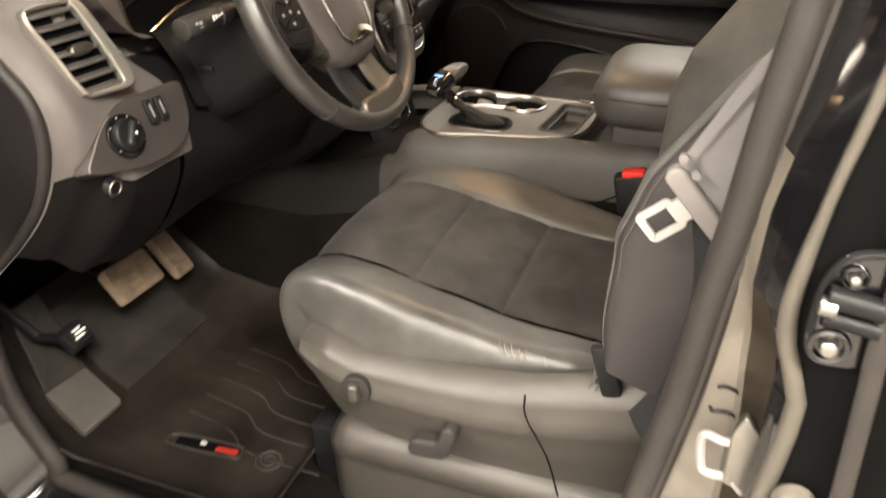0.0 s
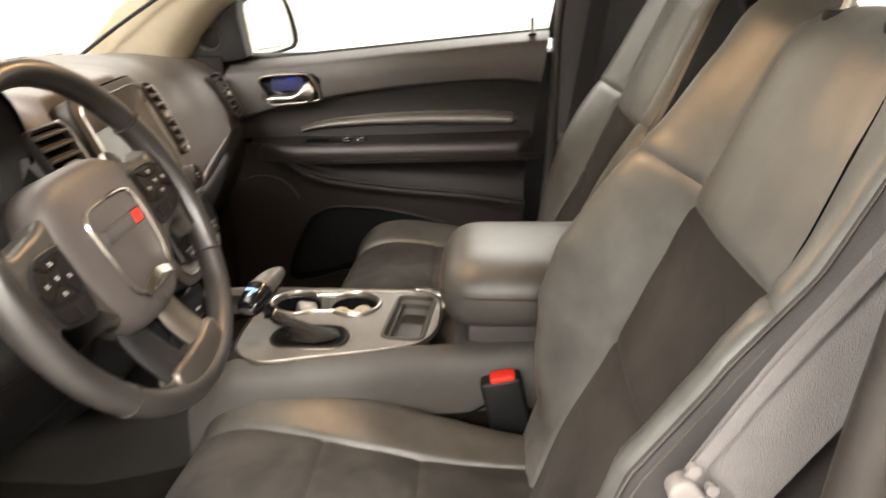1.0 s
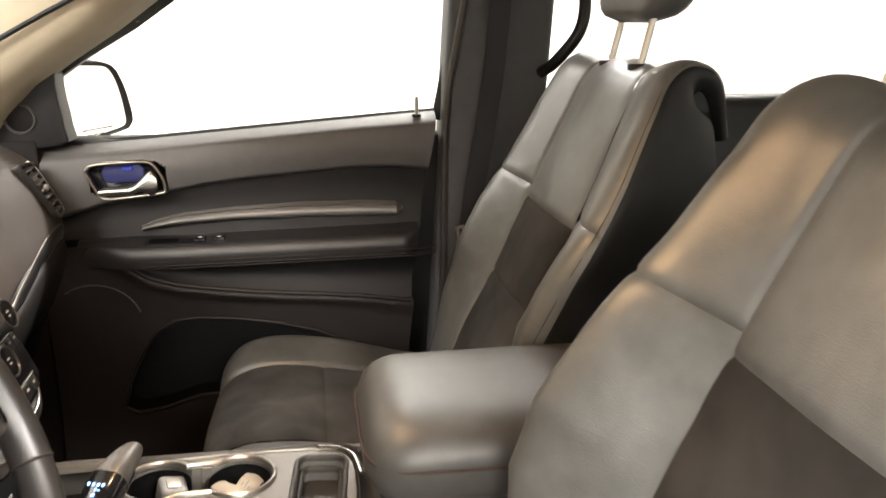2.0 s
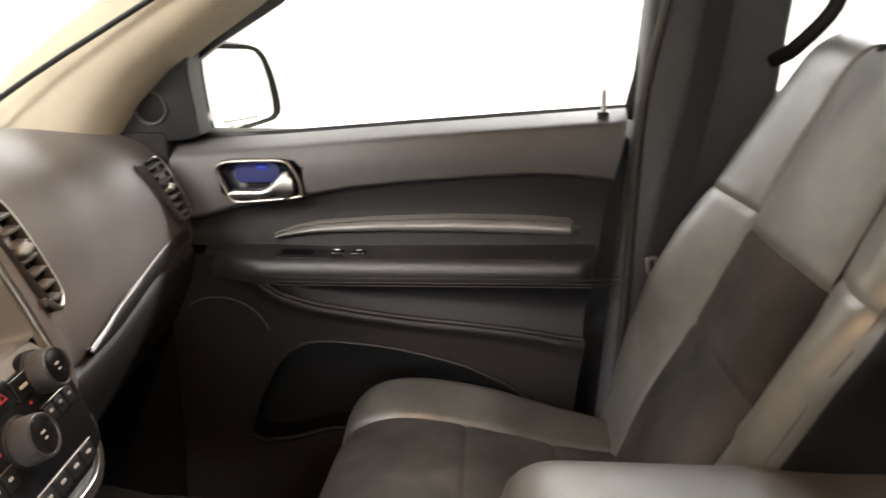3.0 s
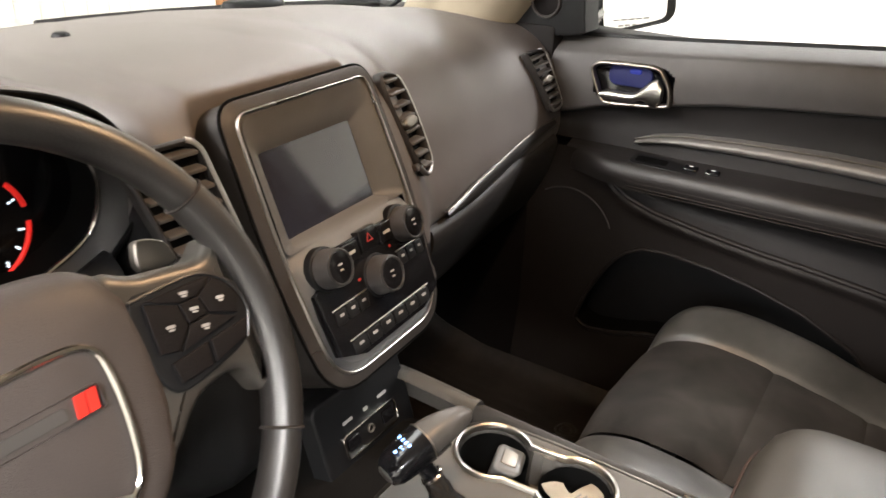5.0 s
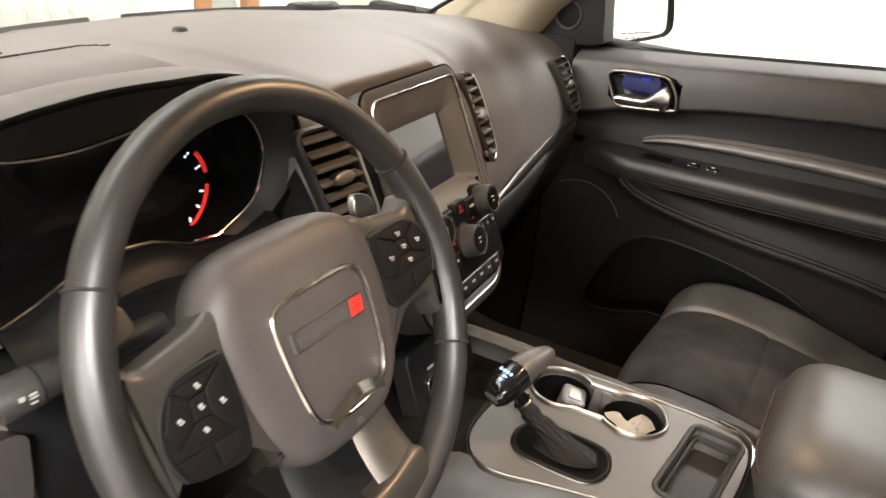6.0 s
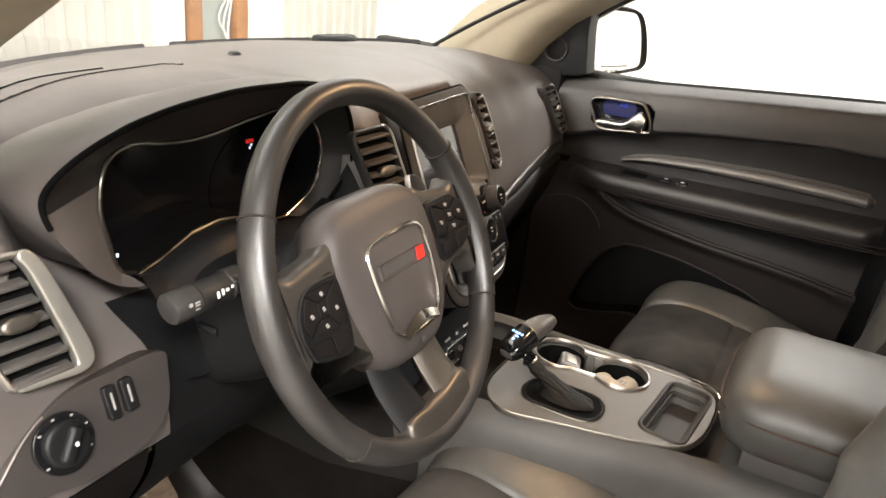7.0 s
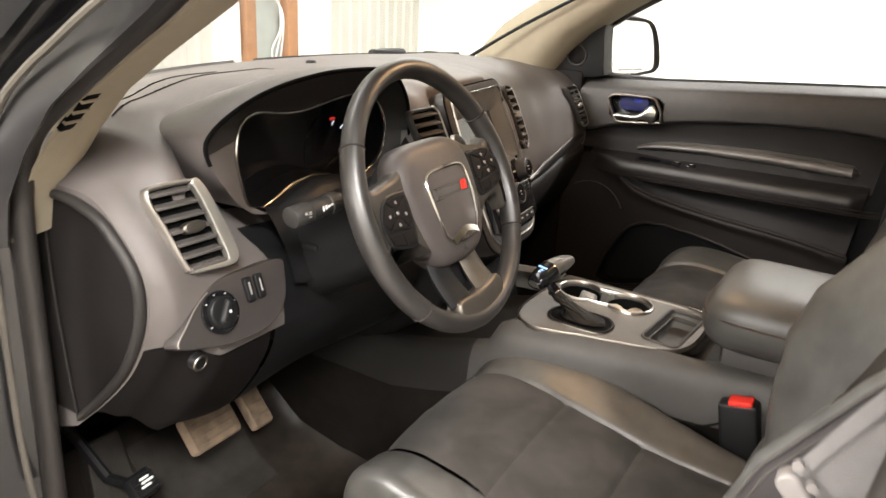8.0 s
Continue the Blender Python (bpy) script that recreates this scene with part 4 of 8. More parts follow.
# ---- glove box and trim on the passenger's side ----
glove = thing("glove_box", (0.5, 0.05, 0.85), "closed glove box under a satin trim strip, lid darkened for its shade", "glove box")
bm = bmesh.new()
rows = []
for x in np.linspace(0.26, 0.765, 16):
    yb = 0.020 + 0.045 * smooth01((x - 0.26) / 0.5)
    zt = 0.958 + 0.03 * (x - 0.26)
    sec = [(yb + 0.03, zt + 0.012), (yb - 0.004, zt), (yb - 0.006, zt - 0.03), (yb + 0.015, 0.88), (yb + 0.06, 0.80), (yb + 0.13, 0.745), (yb + 0.16, 0.74)]
    rows.append([(x, y, z) for y, z in spline(sec, 4)])
surf(bm, rows)
for r in (rows[0], rows[-1]):
    bm.faces.new([bm.verts.new(p) for p in r])
# darker plastic on the lid stands in for the shade below the trim
part("lid", bm, ENDRIM, glove, sharp=50)
bm = bmesh.new()
rows = []
for k, x in enumerate(np.linspace(0.30, 0.75, 24)):
    yb = 0.012 + 0.045 * smooth01((x - 0.26) / 0.5)
    zc = 0.972 + 0.032 * (x - 0.30) / 0.45
    w = 0.012 * min(1.0, 0.25 + 8 * (x - 0.30)) * min(1.0, 0.35 + 8 * (0.75 - x)) + 0.003
    rows.append([(x, yb - 0.010 * math.sin(a) + 0.008, zc + w * math.cos(a)) for a in np.linspace(0, math.pi, 9)])
surf(bm, rows)
part("trim_strip", bm, TRIMDARK, glove, "dark glossy trim strip")
bm = bmesh.new()
tube(bm, [Vector(r[1]) + Vector((0, -0.002, 0.001)) for r in rows], 0.0013, 6)
part("trim_line", bm, SATIN, glove, "thin satin line")
bm = bmesh.new()
box(bm, (0.315, 0.045, 0.888), (0.02, 0.012, 0.008), 0.002)
part("latch", bm, SATIN, glove)

# ---- light switch panel by the driver's door ----
sw = tilt_frame(-0.686, 0.0015, 1.003, 20, -4)
panel = thing("light_switch_panel", sw.translation, "satin grey panel with a round headlight switch", "switch panel")
bm = bmesh.new()
out = spline([(0.105, 0.042), (0.05, 0.044), (0.004, 0.043), (-0.027, 0.032), (-0.049, 0.019), (-0.070, 0.0), (-0.089, -0.022), (-0.05, -0.036), (-0.002, -0.045), (0.060, -0.042), (0.095, -0.018), (0.108, 0.020)], 5, True)
out = out if sum(a[0] * b[1] - b[0] * a[1] for a, b in zip(out, out[1:])) > 0 else out[::-1]
plate(bm, out, sw, -0.03, 0.0012, 0.0012)
fascia = part("fascia", bm, material("satin_grey_plastic", (0.037, 0.032, 0.0305), 0.42, bump=0.2, bump_scale=1200, vary=0.08), panel, "satin grey fascia")
bm = bmesh.new()
tube(bm, [sw @ Vector((x, y, 0.002)) for x, y in out[len(out) // 4: len(out) // 4 + 16]], 0.0012, 6)
part("bright_line", bm, DARKSATIN, panel)
sc = sw @ Matrix.Translation((-0.018, 0.002, 0.004))
bm = bmesh.new()
plate(bm, disc(0.029, 28), sc, 0, 0.004, 0.001)
dial = part("dial_ring", bm, GLOSS, panel)
bm = bmesh.new()
plate(bm, disc(0.022, 24), sc, 0.003, 0.013, 0.004)
part("dial", bm, BLACK, panel)
bm = bmesh.new()
plate(bm, rrect(0.012, 0.034, 0.004), sc @ Matrix.Rotation(radians(-35), 4, "Z"), 0.010, 0.021, 0.004)
part("dial_grip", bm, BLACK, panel)
label_bars("dial_mark", sc @ Matrix.Translation((0, 0, 0.0042)), [(0.0255 * math.cos(radians(a)), 0.0255 * math.sin(radians(a)), 0.003, 0.002) for a in (20, 60, 100, 140, 215, 330)], GREYPRINT, panel)
label_bars("dial_mark", sc @ Matrix.Translation((0, 0, 0.021)), [(0.002, 0.0, 0.003, 0.004)], WHITE, panel)
for k in range(2):
    bm = bmesh.new()
    plate(bm, rrect(0.013, 0.034, 0.003, 3, 0.036 + 0.019 * k, 0.017), sw, 0.003, 0.009, 0.002)
    part("rocker_switch", bm, BLACK, panel)
    label_bars("switch_mark", sw @ Matrix.Translation((0, 0, 0.009)), [(0.036 + 0.019 * k, 0.018, 0.002, 0.018)], GREYPRINT, panel)
rm = tilt_frame(-0.744, 0.002, 0.950, -10)
rel = thing("hood_release", rm.translation, "small chrome-ringed release button under the dashboard", "release button")
bm = bmesh.new()
plate(bm, disc(0.012, 18), rm, -0.006, 0.006, 0.003)
part("button", bm, BLACK, rel)
bm = bmesh.new()
tube(bm, [rm @ Vector((x, y, 0.005)) for x, y in disc(0.010, 18)], 0.002, 6, True)
part("ring", bm, SATIN, rel)

# ---- centre stack ----
SM = tilt_frame(0.017, 0.035, 1.222, 22.5, 3)
stack = thing("centre_stack", (0, -0.04, 1.05), "dark centre stack with chrome surround, dark screen and knobs", "centre stack")
outer = rpoly([(0.126, 0.005, 0.03), (0.138, -0.19, 0.09), (0.116, -0.333, 0.058), (-0.116, -0.333, 0.058), (-0.133, -0.19, 0.09), (-0.126, 0.005, 0.03)], 8)
mid = rpoly([(0.113, -0.008, 0.022), (0.124, -0.19, 0.08), (0.104, -0.320, 0.050), (-0.104, -0.320, 0.050), (-0.119, -0.19, 0.08), (-0.113, -0.008, 0.022)], 8)
bm = bmesh.new()
rows = [[SM @ Vector((x, y, -0.06)) for x, y in outer], [SM @ Vector((x, y, 0.0)) for x, y in offset(outer, 0.0005)], [SM @ Vector((x, y, 0.002)) for x, y in offset(outer, 0.004)], [SM @ Vector((x, y, 0.004)) for x, y in mid], [SM @ Vector((x, y, -0.01)) for x, y in mid]]
surf(bm, rows, close_u=True)
part("surround", bm, material("dark_satin_surround", (0.034, 0.0305, 0.0285), 0.45, bump=0.2, bump_scale=900, vary=0.1), stack, "dark satin surround")
bm = bmesh.new()
tube(bm, [SM @ Vector((x, y, -0.002)) for x, y in offset(outer, -0.001)], 0.0017, 6, True)
part("surround_groove", bm, VOIDBLACK, stack, "dark groove round the surround")
bm = bmesh.new()
hoop(bm, mid, 0.0036, SM, 0.0, 0.0070)
part("chrome_frame", bm, CUPCHROME, stack, "chrome frame")
inner = rpoly([(0.105, -0.015, 0.020), (0.114, -0.190, 0.075), (0.095, -0.306, 0.045), (-0.095, -0.306, 0.045), (-0.111, -0.190, 0.075), (-0.105, -0.015, 0.020)], 8)
bm = bmesh.new()
surf(bm, [[SM @ Vector((x, y, 0.0032)) for x, y in offset(mid, 0.001)], [SM @ Vector((x, y, 0.0015)) for x, y in inner]], close_u=True)
part("inner_band", bm, GREYSURROUND, stack, "dark grey inner band", 60)
# screen recess: sloping walls to the screen
scr = [p for q in zip(*[iter(rrect(0.158, 0.098, 0.003, 3, 0.0, -0.104))]) for p in q]
scr = [tuple(np.array(a) + (np.array(b) - np.array(a)) * t) for a, b in zip(scr, scr[1:] + scr[:1]) for t in (0, 0.1, 0.2, 0.3, 0.4, 0.5, 0.6, 0.7, 0.8, 0.9)]
lip = rpoly([(0.106, -0.014, 0.020), (0.113, -0.163, 0.010), (-0.110, -0.163, 0.010), (-0.106, -0.014, 0.020)], 8)
lip = [tuple(np.array(a) + (np.array(b) - np.array(a)) * t) for a, b in zip(lip, lip[1:] + lip[:1]) for t in (0, 0.2, 0.4, 0.6, 0.8)]


def resample(loop, n, start):
    """n points round a closed loop, at even angles from its middle."""
    p = np.array(loop)
    c = np.array([0.0, -0.104])
    ang = np.unwrap(np.arctan2(p[:, 1] - c[1], (p[:, 0] - c[0]) * 0.55))
    order = np.argsort(ang % (2 * np.pi))
    key = (ang % (2 * np.pi))[order]
    want = np.linspace(0, 2 * np.pi, n, endpoint=False)
    return [(float(np.interp(a, key, p[order, 0], period=2 * np.pi)), float(np.interp(a, key, p[order, 1], period=2 * np.pi))) for a in want]


A, B = resample(lip, 160, 0.0), resample(scr, 160, 0.0)
bm = bmesh.new()
rows = []
for f, z in ((0, 0.004), (0.08, 0.002), (0.5, -0.006), (0.95, -0.0155), (1.0, -0.018)):
    rows.append([SM @ Vector((a[0] * (1 - f) + b[0] * f, a[1] * (1 - f) + b[1] * f, z)) for a, b in zip(A, B)])
surf(bm, rows, close_u=True)
part("screen_bezel", bm, GREYSURROUND, stack, "dark sloping bezel", 60)
bm = bmesh.new()
plate(bm, rrect(0.162, 0.102, 0.004, 3, 0.0, -0.104), SM, -0.05, -0.0175)
part("screen", bm, SCREEN, stack, "dark blank touch screen")
# control panel that swells below the screen
bm = bmesh.new()
rows = []
for y in np.linspace(-0.150, -0.312, 24):
    half = lerp([(-0.320, 0.055), (-0.305, 0.086), (-0.272, 0.102), (-0.20, 0.112), (-0.150, 0.110)], y)
    z = lerp([(-0.310, 0.003), (-0.29, 0.010), (-0.20, 0.018), (-0.178, 0.015), (-0.166, 0.008), (-0.156, -0.006), (-0.150, -0.020)], y)
    rows.append([SM @ Vector((half * u, y, z - 0.012 * abs(u) ** 8)) for u in np.linspace(-1, 1, 25)])
surf(bm, rows)
part("control_panel", bm, material("soft_grey_panel", (0.118, 0.115, 0.112), 0.42, bump=0.2, bump_scale=1000, vary=0.08), stack, "charcoal control panel", 60)
bm = bmesh.new()
plate(bm, ccw([(-0.104, -0.212), (-0.098, -0.286), (-0.06, -0.300), (0.06, -0.300), (0.098, -0.286), (0.104, -0.212), (0.05, -0.176), (-0.05, -0.176)]), SM, 0.006, 0.0185, 0.001)
part("button_field", bm, GLOSS, stack, "black button field")


def knob(x, y, r, depth):
    m = SM @ Matrix.Translation((x, y, 0.014))
    bm = bmesh.new()
    plate(bm, disc(r * 1.12, 30), m, -0.004, 0.006, 0.002)
    base = part("knob_base", bm, BLACK, stack)
    bm = bmesh.new()
    rows = [[m @ Vector((rr * math.cos(a) * (1 + (0.012 * (k % 2) if 0 < i < 3 else 0)), rr * math.sin(a) * (1 + (0.012 * (k % 2) if 0 < i < 3 else 0)), z)) for k, a in enumerate(np.linspace(0, 2 * math.pi, 60, endpoint=False))] for i, (rr, z) in enumerate(((r, 0.0), (r * 0.98, 0.004), (r * 0.93, depth * 0.8), (r * 0.90, depth * 0.9)))]
    vs = surf(bm, rows, close_u=True)
    cap(bm, vs[-1])
    grip = part("knob", bm, DASH_LOW, stack, "ribbed dark knob")
    bm = bmesh.new()
    tube(bm, [m @ Vector((px, py, depth * 0.92)) for px, py in disc(r * 0.84, 30)], r * 0.075, 8, True)
    part("knob_ring", bm, TRIMDARK, grip, "dark glossy ring")
    bm = bmesh.new()
    plate(bm, disc(r * 0.78, 26), m, depth * 0.5, depth * 0.94, 0.001)
    part("knob_face", bm, GLOSS, grip)
    return m @ Matrix.Translation((0, 0, depth * 0.94))


for x, y, r, d in ((-0.077, -0.191, 0.0225, 0.028), (0.066, -0.191, 0.0225, 0.028), (-0.001, -0.230, 0.0235, 0.028)):
    fm = knob(x, y, r, d)
    label_bars("knob_mark", fm, [(0, 0.003, 0.007, 0.0022), (0, -0.003, 0.005, 0.002)], GREYPRINT, stack)
FIELD = SM @ Matrix.Translation((0, 0, 0.0186))
hz = thing("hazard_switch", FIELD @ Vector((0, -0.184, 0)), "black hazard light switch with a red triangle", "hazard switch")
bm = bmesh.new()
plate(bm, ccw([(-0.018, -0.196), (0.018, -0.196), (0.016, -0.172), (-0.016, -0.172)]), SM, 0.012, 0.0225, 0.0015)
part("key", bm, GLOSS, hz)
for tri, z, mt in (((0.0, 0.0068), 0.0226, DARKRED), ((0.0, 0.0036), 0.0232, GLOSS)):
    bm = bmesh.new()
    s = tri[1]
    plate(bm, ccw([(0, -0.184 + s), (-s * 0.9, -0.184 - s * 0.6), (s * 0.9, -0.184 - s * 0.6)]), SM, z, z + 0.0006)
    part("triangle", bm, mt, hz)
for x in (-0.034, 0.034):
    bm = bmesh.new()
    plate(bm, ccw([(x - 0.015, -0.200), (x + 0.015, -0.200), (x + 0.014, -0.178), (x - 0.014, -0.178)]), SM, 0.012, 0.0215, 0.0015)
    part("key", bm, GLOSS, stack)
    label_bars("key_mark", SM @ Matrix.Translation((0, 0, 0.0216)), [(x, -0.189, 0.013, 0.0035)], GREYPRINT, stack)
for row_y, xs, w in ((-0.246, (-0.080, -0.060, -0.040), 0.018), (-0.228, (0.050, 0.068, 0.086), 0.016), (-0.286, (-0.066, -0.040, -0.014, 0.012, 0.038, 0.064), 0.024)):
    for i, x in enumerate(xs):
        bm = bmesh.new()
        plate(bm, rrect(w, 0.017, 0.002, 2, x, row_y), SM, 0.012, 0.0205, 0.0012)
        part("key", bm, BLACK, stack)
        label_bars("key_mark", SM @ Matrix.Translation((0, 0, 0.0206)), [(x, row_y + 0.002, w * 0.34, 0.0032)], GREYPRINT, stack)
    bm = bmesh.new()
    tube(bm, [SM @ Vector((xs[0] - w * 0.6, row_y + 0.0105, 0.0195)), SM @ Vector((xs[-1] + w * 0.6, row_y + 0.0105, 0.0195))], 0.0009, 6)
    part("key_line", bm, SATIN, stack)
label_bars("key_mark", FIELD, [(-0.034, -0.222, 0.005, 0.0035), (0.034, -0.207, 0.004, 0.003)], DARKRED, stack)

# ---- centre console ----
console = thing("centre_console", (-0.04, -0.4, 0.42), "charcoal centre console with chrome outlined top panel", "console")
TOPZ = 0.848


def con_top(y):
    """Height of the console's top along the car."""
    return lerp([(-0.90, 0.86), (-0.52, 0.8455), (-0.45, 0.8470), (-0.20, 0.8525), (-0.176, 0.8515), (-0.150, 0.800), (-0.04, 0.765), (0.06, 0.74), (0.58, 0.74)], y)


rows = []
for y in np.linspace(-0.92, 0.58, 61):
    zt = con_top(y) - 0.001
    wl = lerp([(-0.92, 0.085), (-0.62, 0.085), (-0.5, 0.096), (-0.44, 0.112), (-0.385, 0.132), (-0.285, 0.152), (-0.2, 0.160), (-0.05, 0.150), (0.16, 0.14), (0.6, 0.14)], y)
    wr = lerp([(-0.92, 0.125), (-0.5, 0.112), (-0.2, 0.108), (-0.05, 0.118), (0.16, 0.14)], y)
    c = -0.035
    dip = 0.085 * smooth01((y + 0.51) / 0.03) * smooth01((-0.15 - y) / 0.03)
    sec = [(c - wl - 0.040, 0.40), (c - wl - 0.036, 0.60), (c - wl - 0.030, zt - 0.10), (c - wl - 0.022, zt - 0.034), (c - wl - 0.008, zt - 0.008), (c - wl + 0.010, zt - 0.001), (c - wl + 0.020, zt - dip), (c, zt - dip), (c + wr - 0.020, zt - dip), (c + wr - 0.008, zt - 0.001), (c + wr + 0.008, zt - 0.010), (c + wr + 0.022, zt - 0.06), (c + wr + 0.030, 0.60), (c + wr + 0.035, 0.40)]
    rows.append([(x, y, z) for x, z in spline(sec, 3)])
for i0, i1 in ((0, 7), (33, 40)):
    strip("console_carpet", [r[i0:i1] for r in rows], CARPET, console, "black carpeted lower flank", 0.0, 50)
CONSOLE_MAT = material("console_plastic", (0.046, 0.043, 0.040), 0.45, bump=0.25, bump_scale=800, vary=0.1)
# front top and front flank darkened in colour for the shade under the dash
strip("console_front", [r[15:34] for r in rows if r[0][1] > -0.172], CONSOLESHADE, console, "front of the console, shade under the dashboard put into black", 0.0, 50)
strip("front_flank", [r[6:16] for r in rows if r[0][1] > -0.135], material("shaded_flank_plastic", (0.010, 0.0092, 0.0085), 0.5, bump=0.25, bump_scale=800, vary=0.15), console, "front flank, darkened for the footwell shade", 0.0, 50)
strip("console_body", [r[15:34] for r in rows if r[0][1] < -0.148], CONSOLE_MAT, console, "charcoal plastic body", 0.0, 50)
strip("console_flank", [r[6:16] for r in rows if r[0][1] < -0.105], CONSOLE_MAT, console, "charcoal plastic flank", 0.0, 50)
# the top panel and its chrome outline
CM = frame_from((0, 0, TOPZ + 0.010), (1, 0, 0.0), (0, 1, 0.022))
top = ccw(spline([(-0.197, -0.247), (-0.179, -0.310), (-0.161, -0.378), (-0.144, -0.431), (-0.124, -0.470), (-0.090, -0.489), (-0.040, -0.496), (0.020, -0.494), (0.052, -0.478), (0.062, -0.44), (0.062, -0.36), (0.058, -0.27), (0.045, -0.215), (0.010, -0.190), (-0.060, -0.181), (-0.135, -0.181), (-0.175, -0.195), (-0.193, -0.216)], 5, True))
CUPS = ((0.004, -0.247, 0.043), (0.006, -0.345, 0.043))
TRAY = (-0.038, -0.444)
edge = np.array(offset(top, 0.004))


def well_depth(x, y):
    """Cup wells and tray sunk into the panel."""
    d = 0.0
    for cx, cy, r in CUPS:
        d = max(d, 0.060 * smooth01((r - math.hypot(x - cx, y - cy)) / 0.005 + 0.5))
    if abs(x - CUPS[0][0]) < 0.026 and CUPS[1][1] < y < CUPS[0][1]:
        d = max(d, 0.045)
    q = tm_inv @ Vector((x, y, 0))
    k = max(abs(q.x) - 0.064, 0) ** 2 + max(abs(q.y) - 0.018, 0) ** 2
    return max(d, 0.034 * smooth01((0.012 - math.sqrt(k)) / 0.006 + 0.5))


tm_inv = (Matrix.Translation((TRAY[0], TRAY[1], 0)) @ Matrix.Rotation(radians(-5), 4, "Z")).inverted()
rows = []
y_lo, y_hi = edge[:, 1].min() + 0.0005, edge[:, 1].max() - 0.0005
for y in np.linspace(y_lo, y_hi, 150):
    xs = [a[0] + (b[0] - a[0]) * (y - a[1]) / (b[1] - a[1]) for a, b in zip(edge, np.roll(edge, -1, 0)) if (a[1] - y) * (b[1] - y) <= 0 and a[1] != b[1]]
    rows.append([CM @ Vector((x, y, 0.002 - well_depth(x, y))) for x in np.linspace(min(xs), max(xs), 110)])
bm = bmesh.new()
surf(bm, rows)
panel_top = part("top_panel", bm, material("console_top_plastic", (0.088, 0.082, 0.074), 0.38, bump=0.2, bump_scale=900, vary=0.08), console, "satin grey top panel", 30)
bm = bmesh.new()
hoop(bm, top, 0.0017, CM, -0.004, 0.0038)
part("chrome_outline", bm, SATIN, console, "thin chrome outline")
# cup holders: two merged wells with a chrome rim
c1 = [(0.004 + 0.043 * math.cos(radians(a)), -0.247 + 0.043 * math.sin(radians(a))) for a in range(-44, 225, 8)]
c2 = [(0.006 + 0.043 * math.cos(radians(a)), -0.345 + 0.043 * math.sin(radians(a))) for a in range(136, 405, 8)]
cup_out = ccw(c1 + c2)
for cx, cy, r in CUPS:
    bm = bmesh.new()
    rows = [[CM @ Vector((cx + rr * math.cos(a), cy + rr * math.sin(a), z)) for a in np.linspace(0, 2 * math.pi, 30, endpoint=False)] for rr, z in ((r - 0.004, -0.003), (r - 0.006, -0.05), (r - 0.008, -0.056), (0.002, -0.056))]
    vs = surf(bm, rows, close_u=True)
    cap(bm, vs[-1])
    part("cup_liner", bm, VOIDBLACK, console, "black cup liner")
bm = bmesh.new()
hoop(bm, offset(cup_out, -0.004), 0.006, CM, 0.0, 0.008)
part("cup_rim", bm, CUPCHROME, console, "chrome cup holder rim")
# tray with raised lip
tm = CM @ Matrix.Translation((TRAY[0], TRAY[1], 0)) @ Matrix.Rotation(radians(-5), 4, "Z")
bm = bmesh.new()
hoop(bm, rrect(0.164, 0.072, 0.018), 0.007, tm, -0.002, 0.0055)
part("tray_lip", bm, TRAYRUBBER, console)
bm = bmesh.new()
hoop(bm, rrect(0.150, 0.058, 0.013), 0.006, tm, -0.016, -0.008)
part("tray_step", bm, TRAYRUBBER, console)
bm = bmesh.new()
plate(bm, rrect(0.140, 0.048, 0.010), tm, -0.0315, -0.0285, 0.001)
part("tray_liner", bm, TRAYRUBBER, console, "grey rubber tray liner")
bm = bmesh.new()
tube(bm, [CM @ Vector((x, y, 0.004)) for x, y in spline([(0.064, -0.445), (0.058, -0.474), (0.036, -0.494), (-0.01, -0.502)], 5)], 0.0055, 8, False, 0.6)
part("bright_corner", bm, CHROME, console, "bright chrome corner")
# the passenger's edge runs on to the dashboard
bm = bmesh.new()
rows = []
for t in np.linspace(0, 1, 14):
    x, y, z = (lerp(list(zip((0, 0.3, 0.65, 1), q)), t) for q in ((0.070, 0.078, 0.094, 0.114), (-0.185, -0.125, -0.055, 0.010), (0.852, 0.848, 0.836, 0.815)))
    rows.append([(x - 0.012, y, z - 0.006), (x - 0.008, y, z + 0.001), (x, y, z + 0.003), (x + 0.010, y, z), (x + 0.018, y, z - 0.012), (x + 0.024, y, z - 0.06)])
surf(bm, rows)
part("side_rail", bm, panel_top.data.materials[0], console, "satin grey edge rail", 50)
# seam line on the driver's flank
bm = bmesh.new()
tube(bm, spline([(-0.214, -0.18, 0.742), (-0.206, -0.35, 0.735), (-0.190, -0.48, 0.735), (-0.170, -0.56, 0.76), (-0.152, -0.62, 0.80)], 6), 0.0018, 6)
part("flank_seam", bm, VOIDBLACK, console)
# sockets under the stack
um = tilt_frame(0.012, -0.058, 0.812, 18)
bm = bmesh.new()
plate(bm, rrect(0.17, 0.11, 0.012), um, -0.03, 0.0, 0.004)
part("socket_panel", bm, BLACK, console)
bm = bmesh.new()
hoop(bm, rrect(0.105, 0.034, 0.008, 5, 0.0, -0.016), 0.0028, um, 0.0, 0.004)
part("socket_frame", bm, CHROME, console, "chrome socket frame")
for x in (-0.034, 0.034):
    bm = bmesh.new()
    plate(bm, rrect(0.022, 0.016, 0.002, 3, x, -0.016), um, 0.0, 0.003, 0.001)
    part("socket_cover", bm, GLOSS, console)
bm = bmesh.new()
hoop(bm, disc(0.006, 14, 0.0, -0.016), 0.002, um, 0.0, 0.003)
part("jack_socket", bm, SATIN, console)
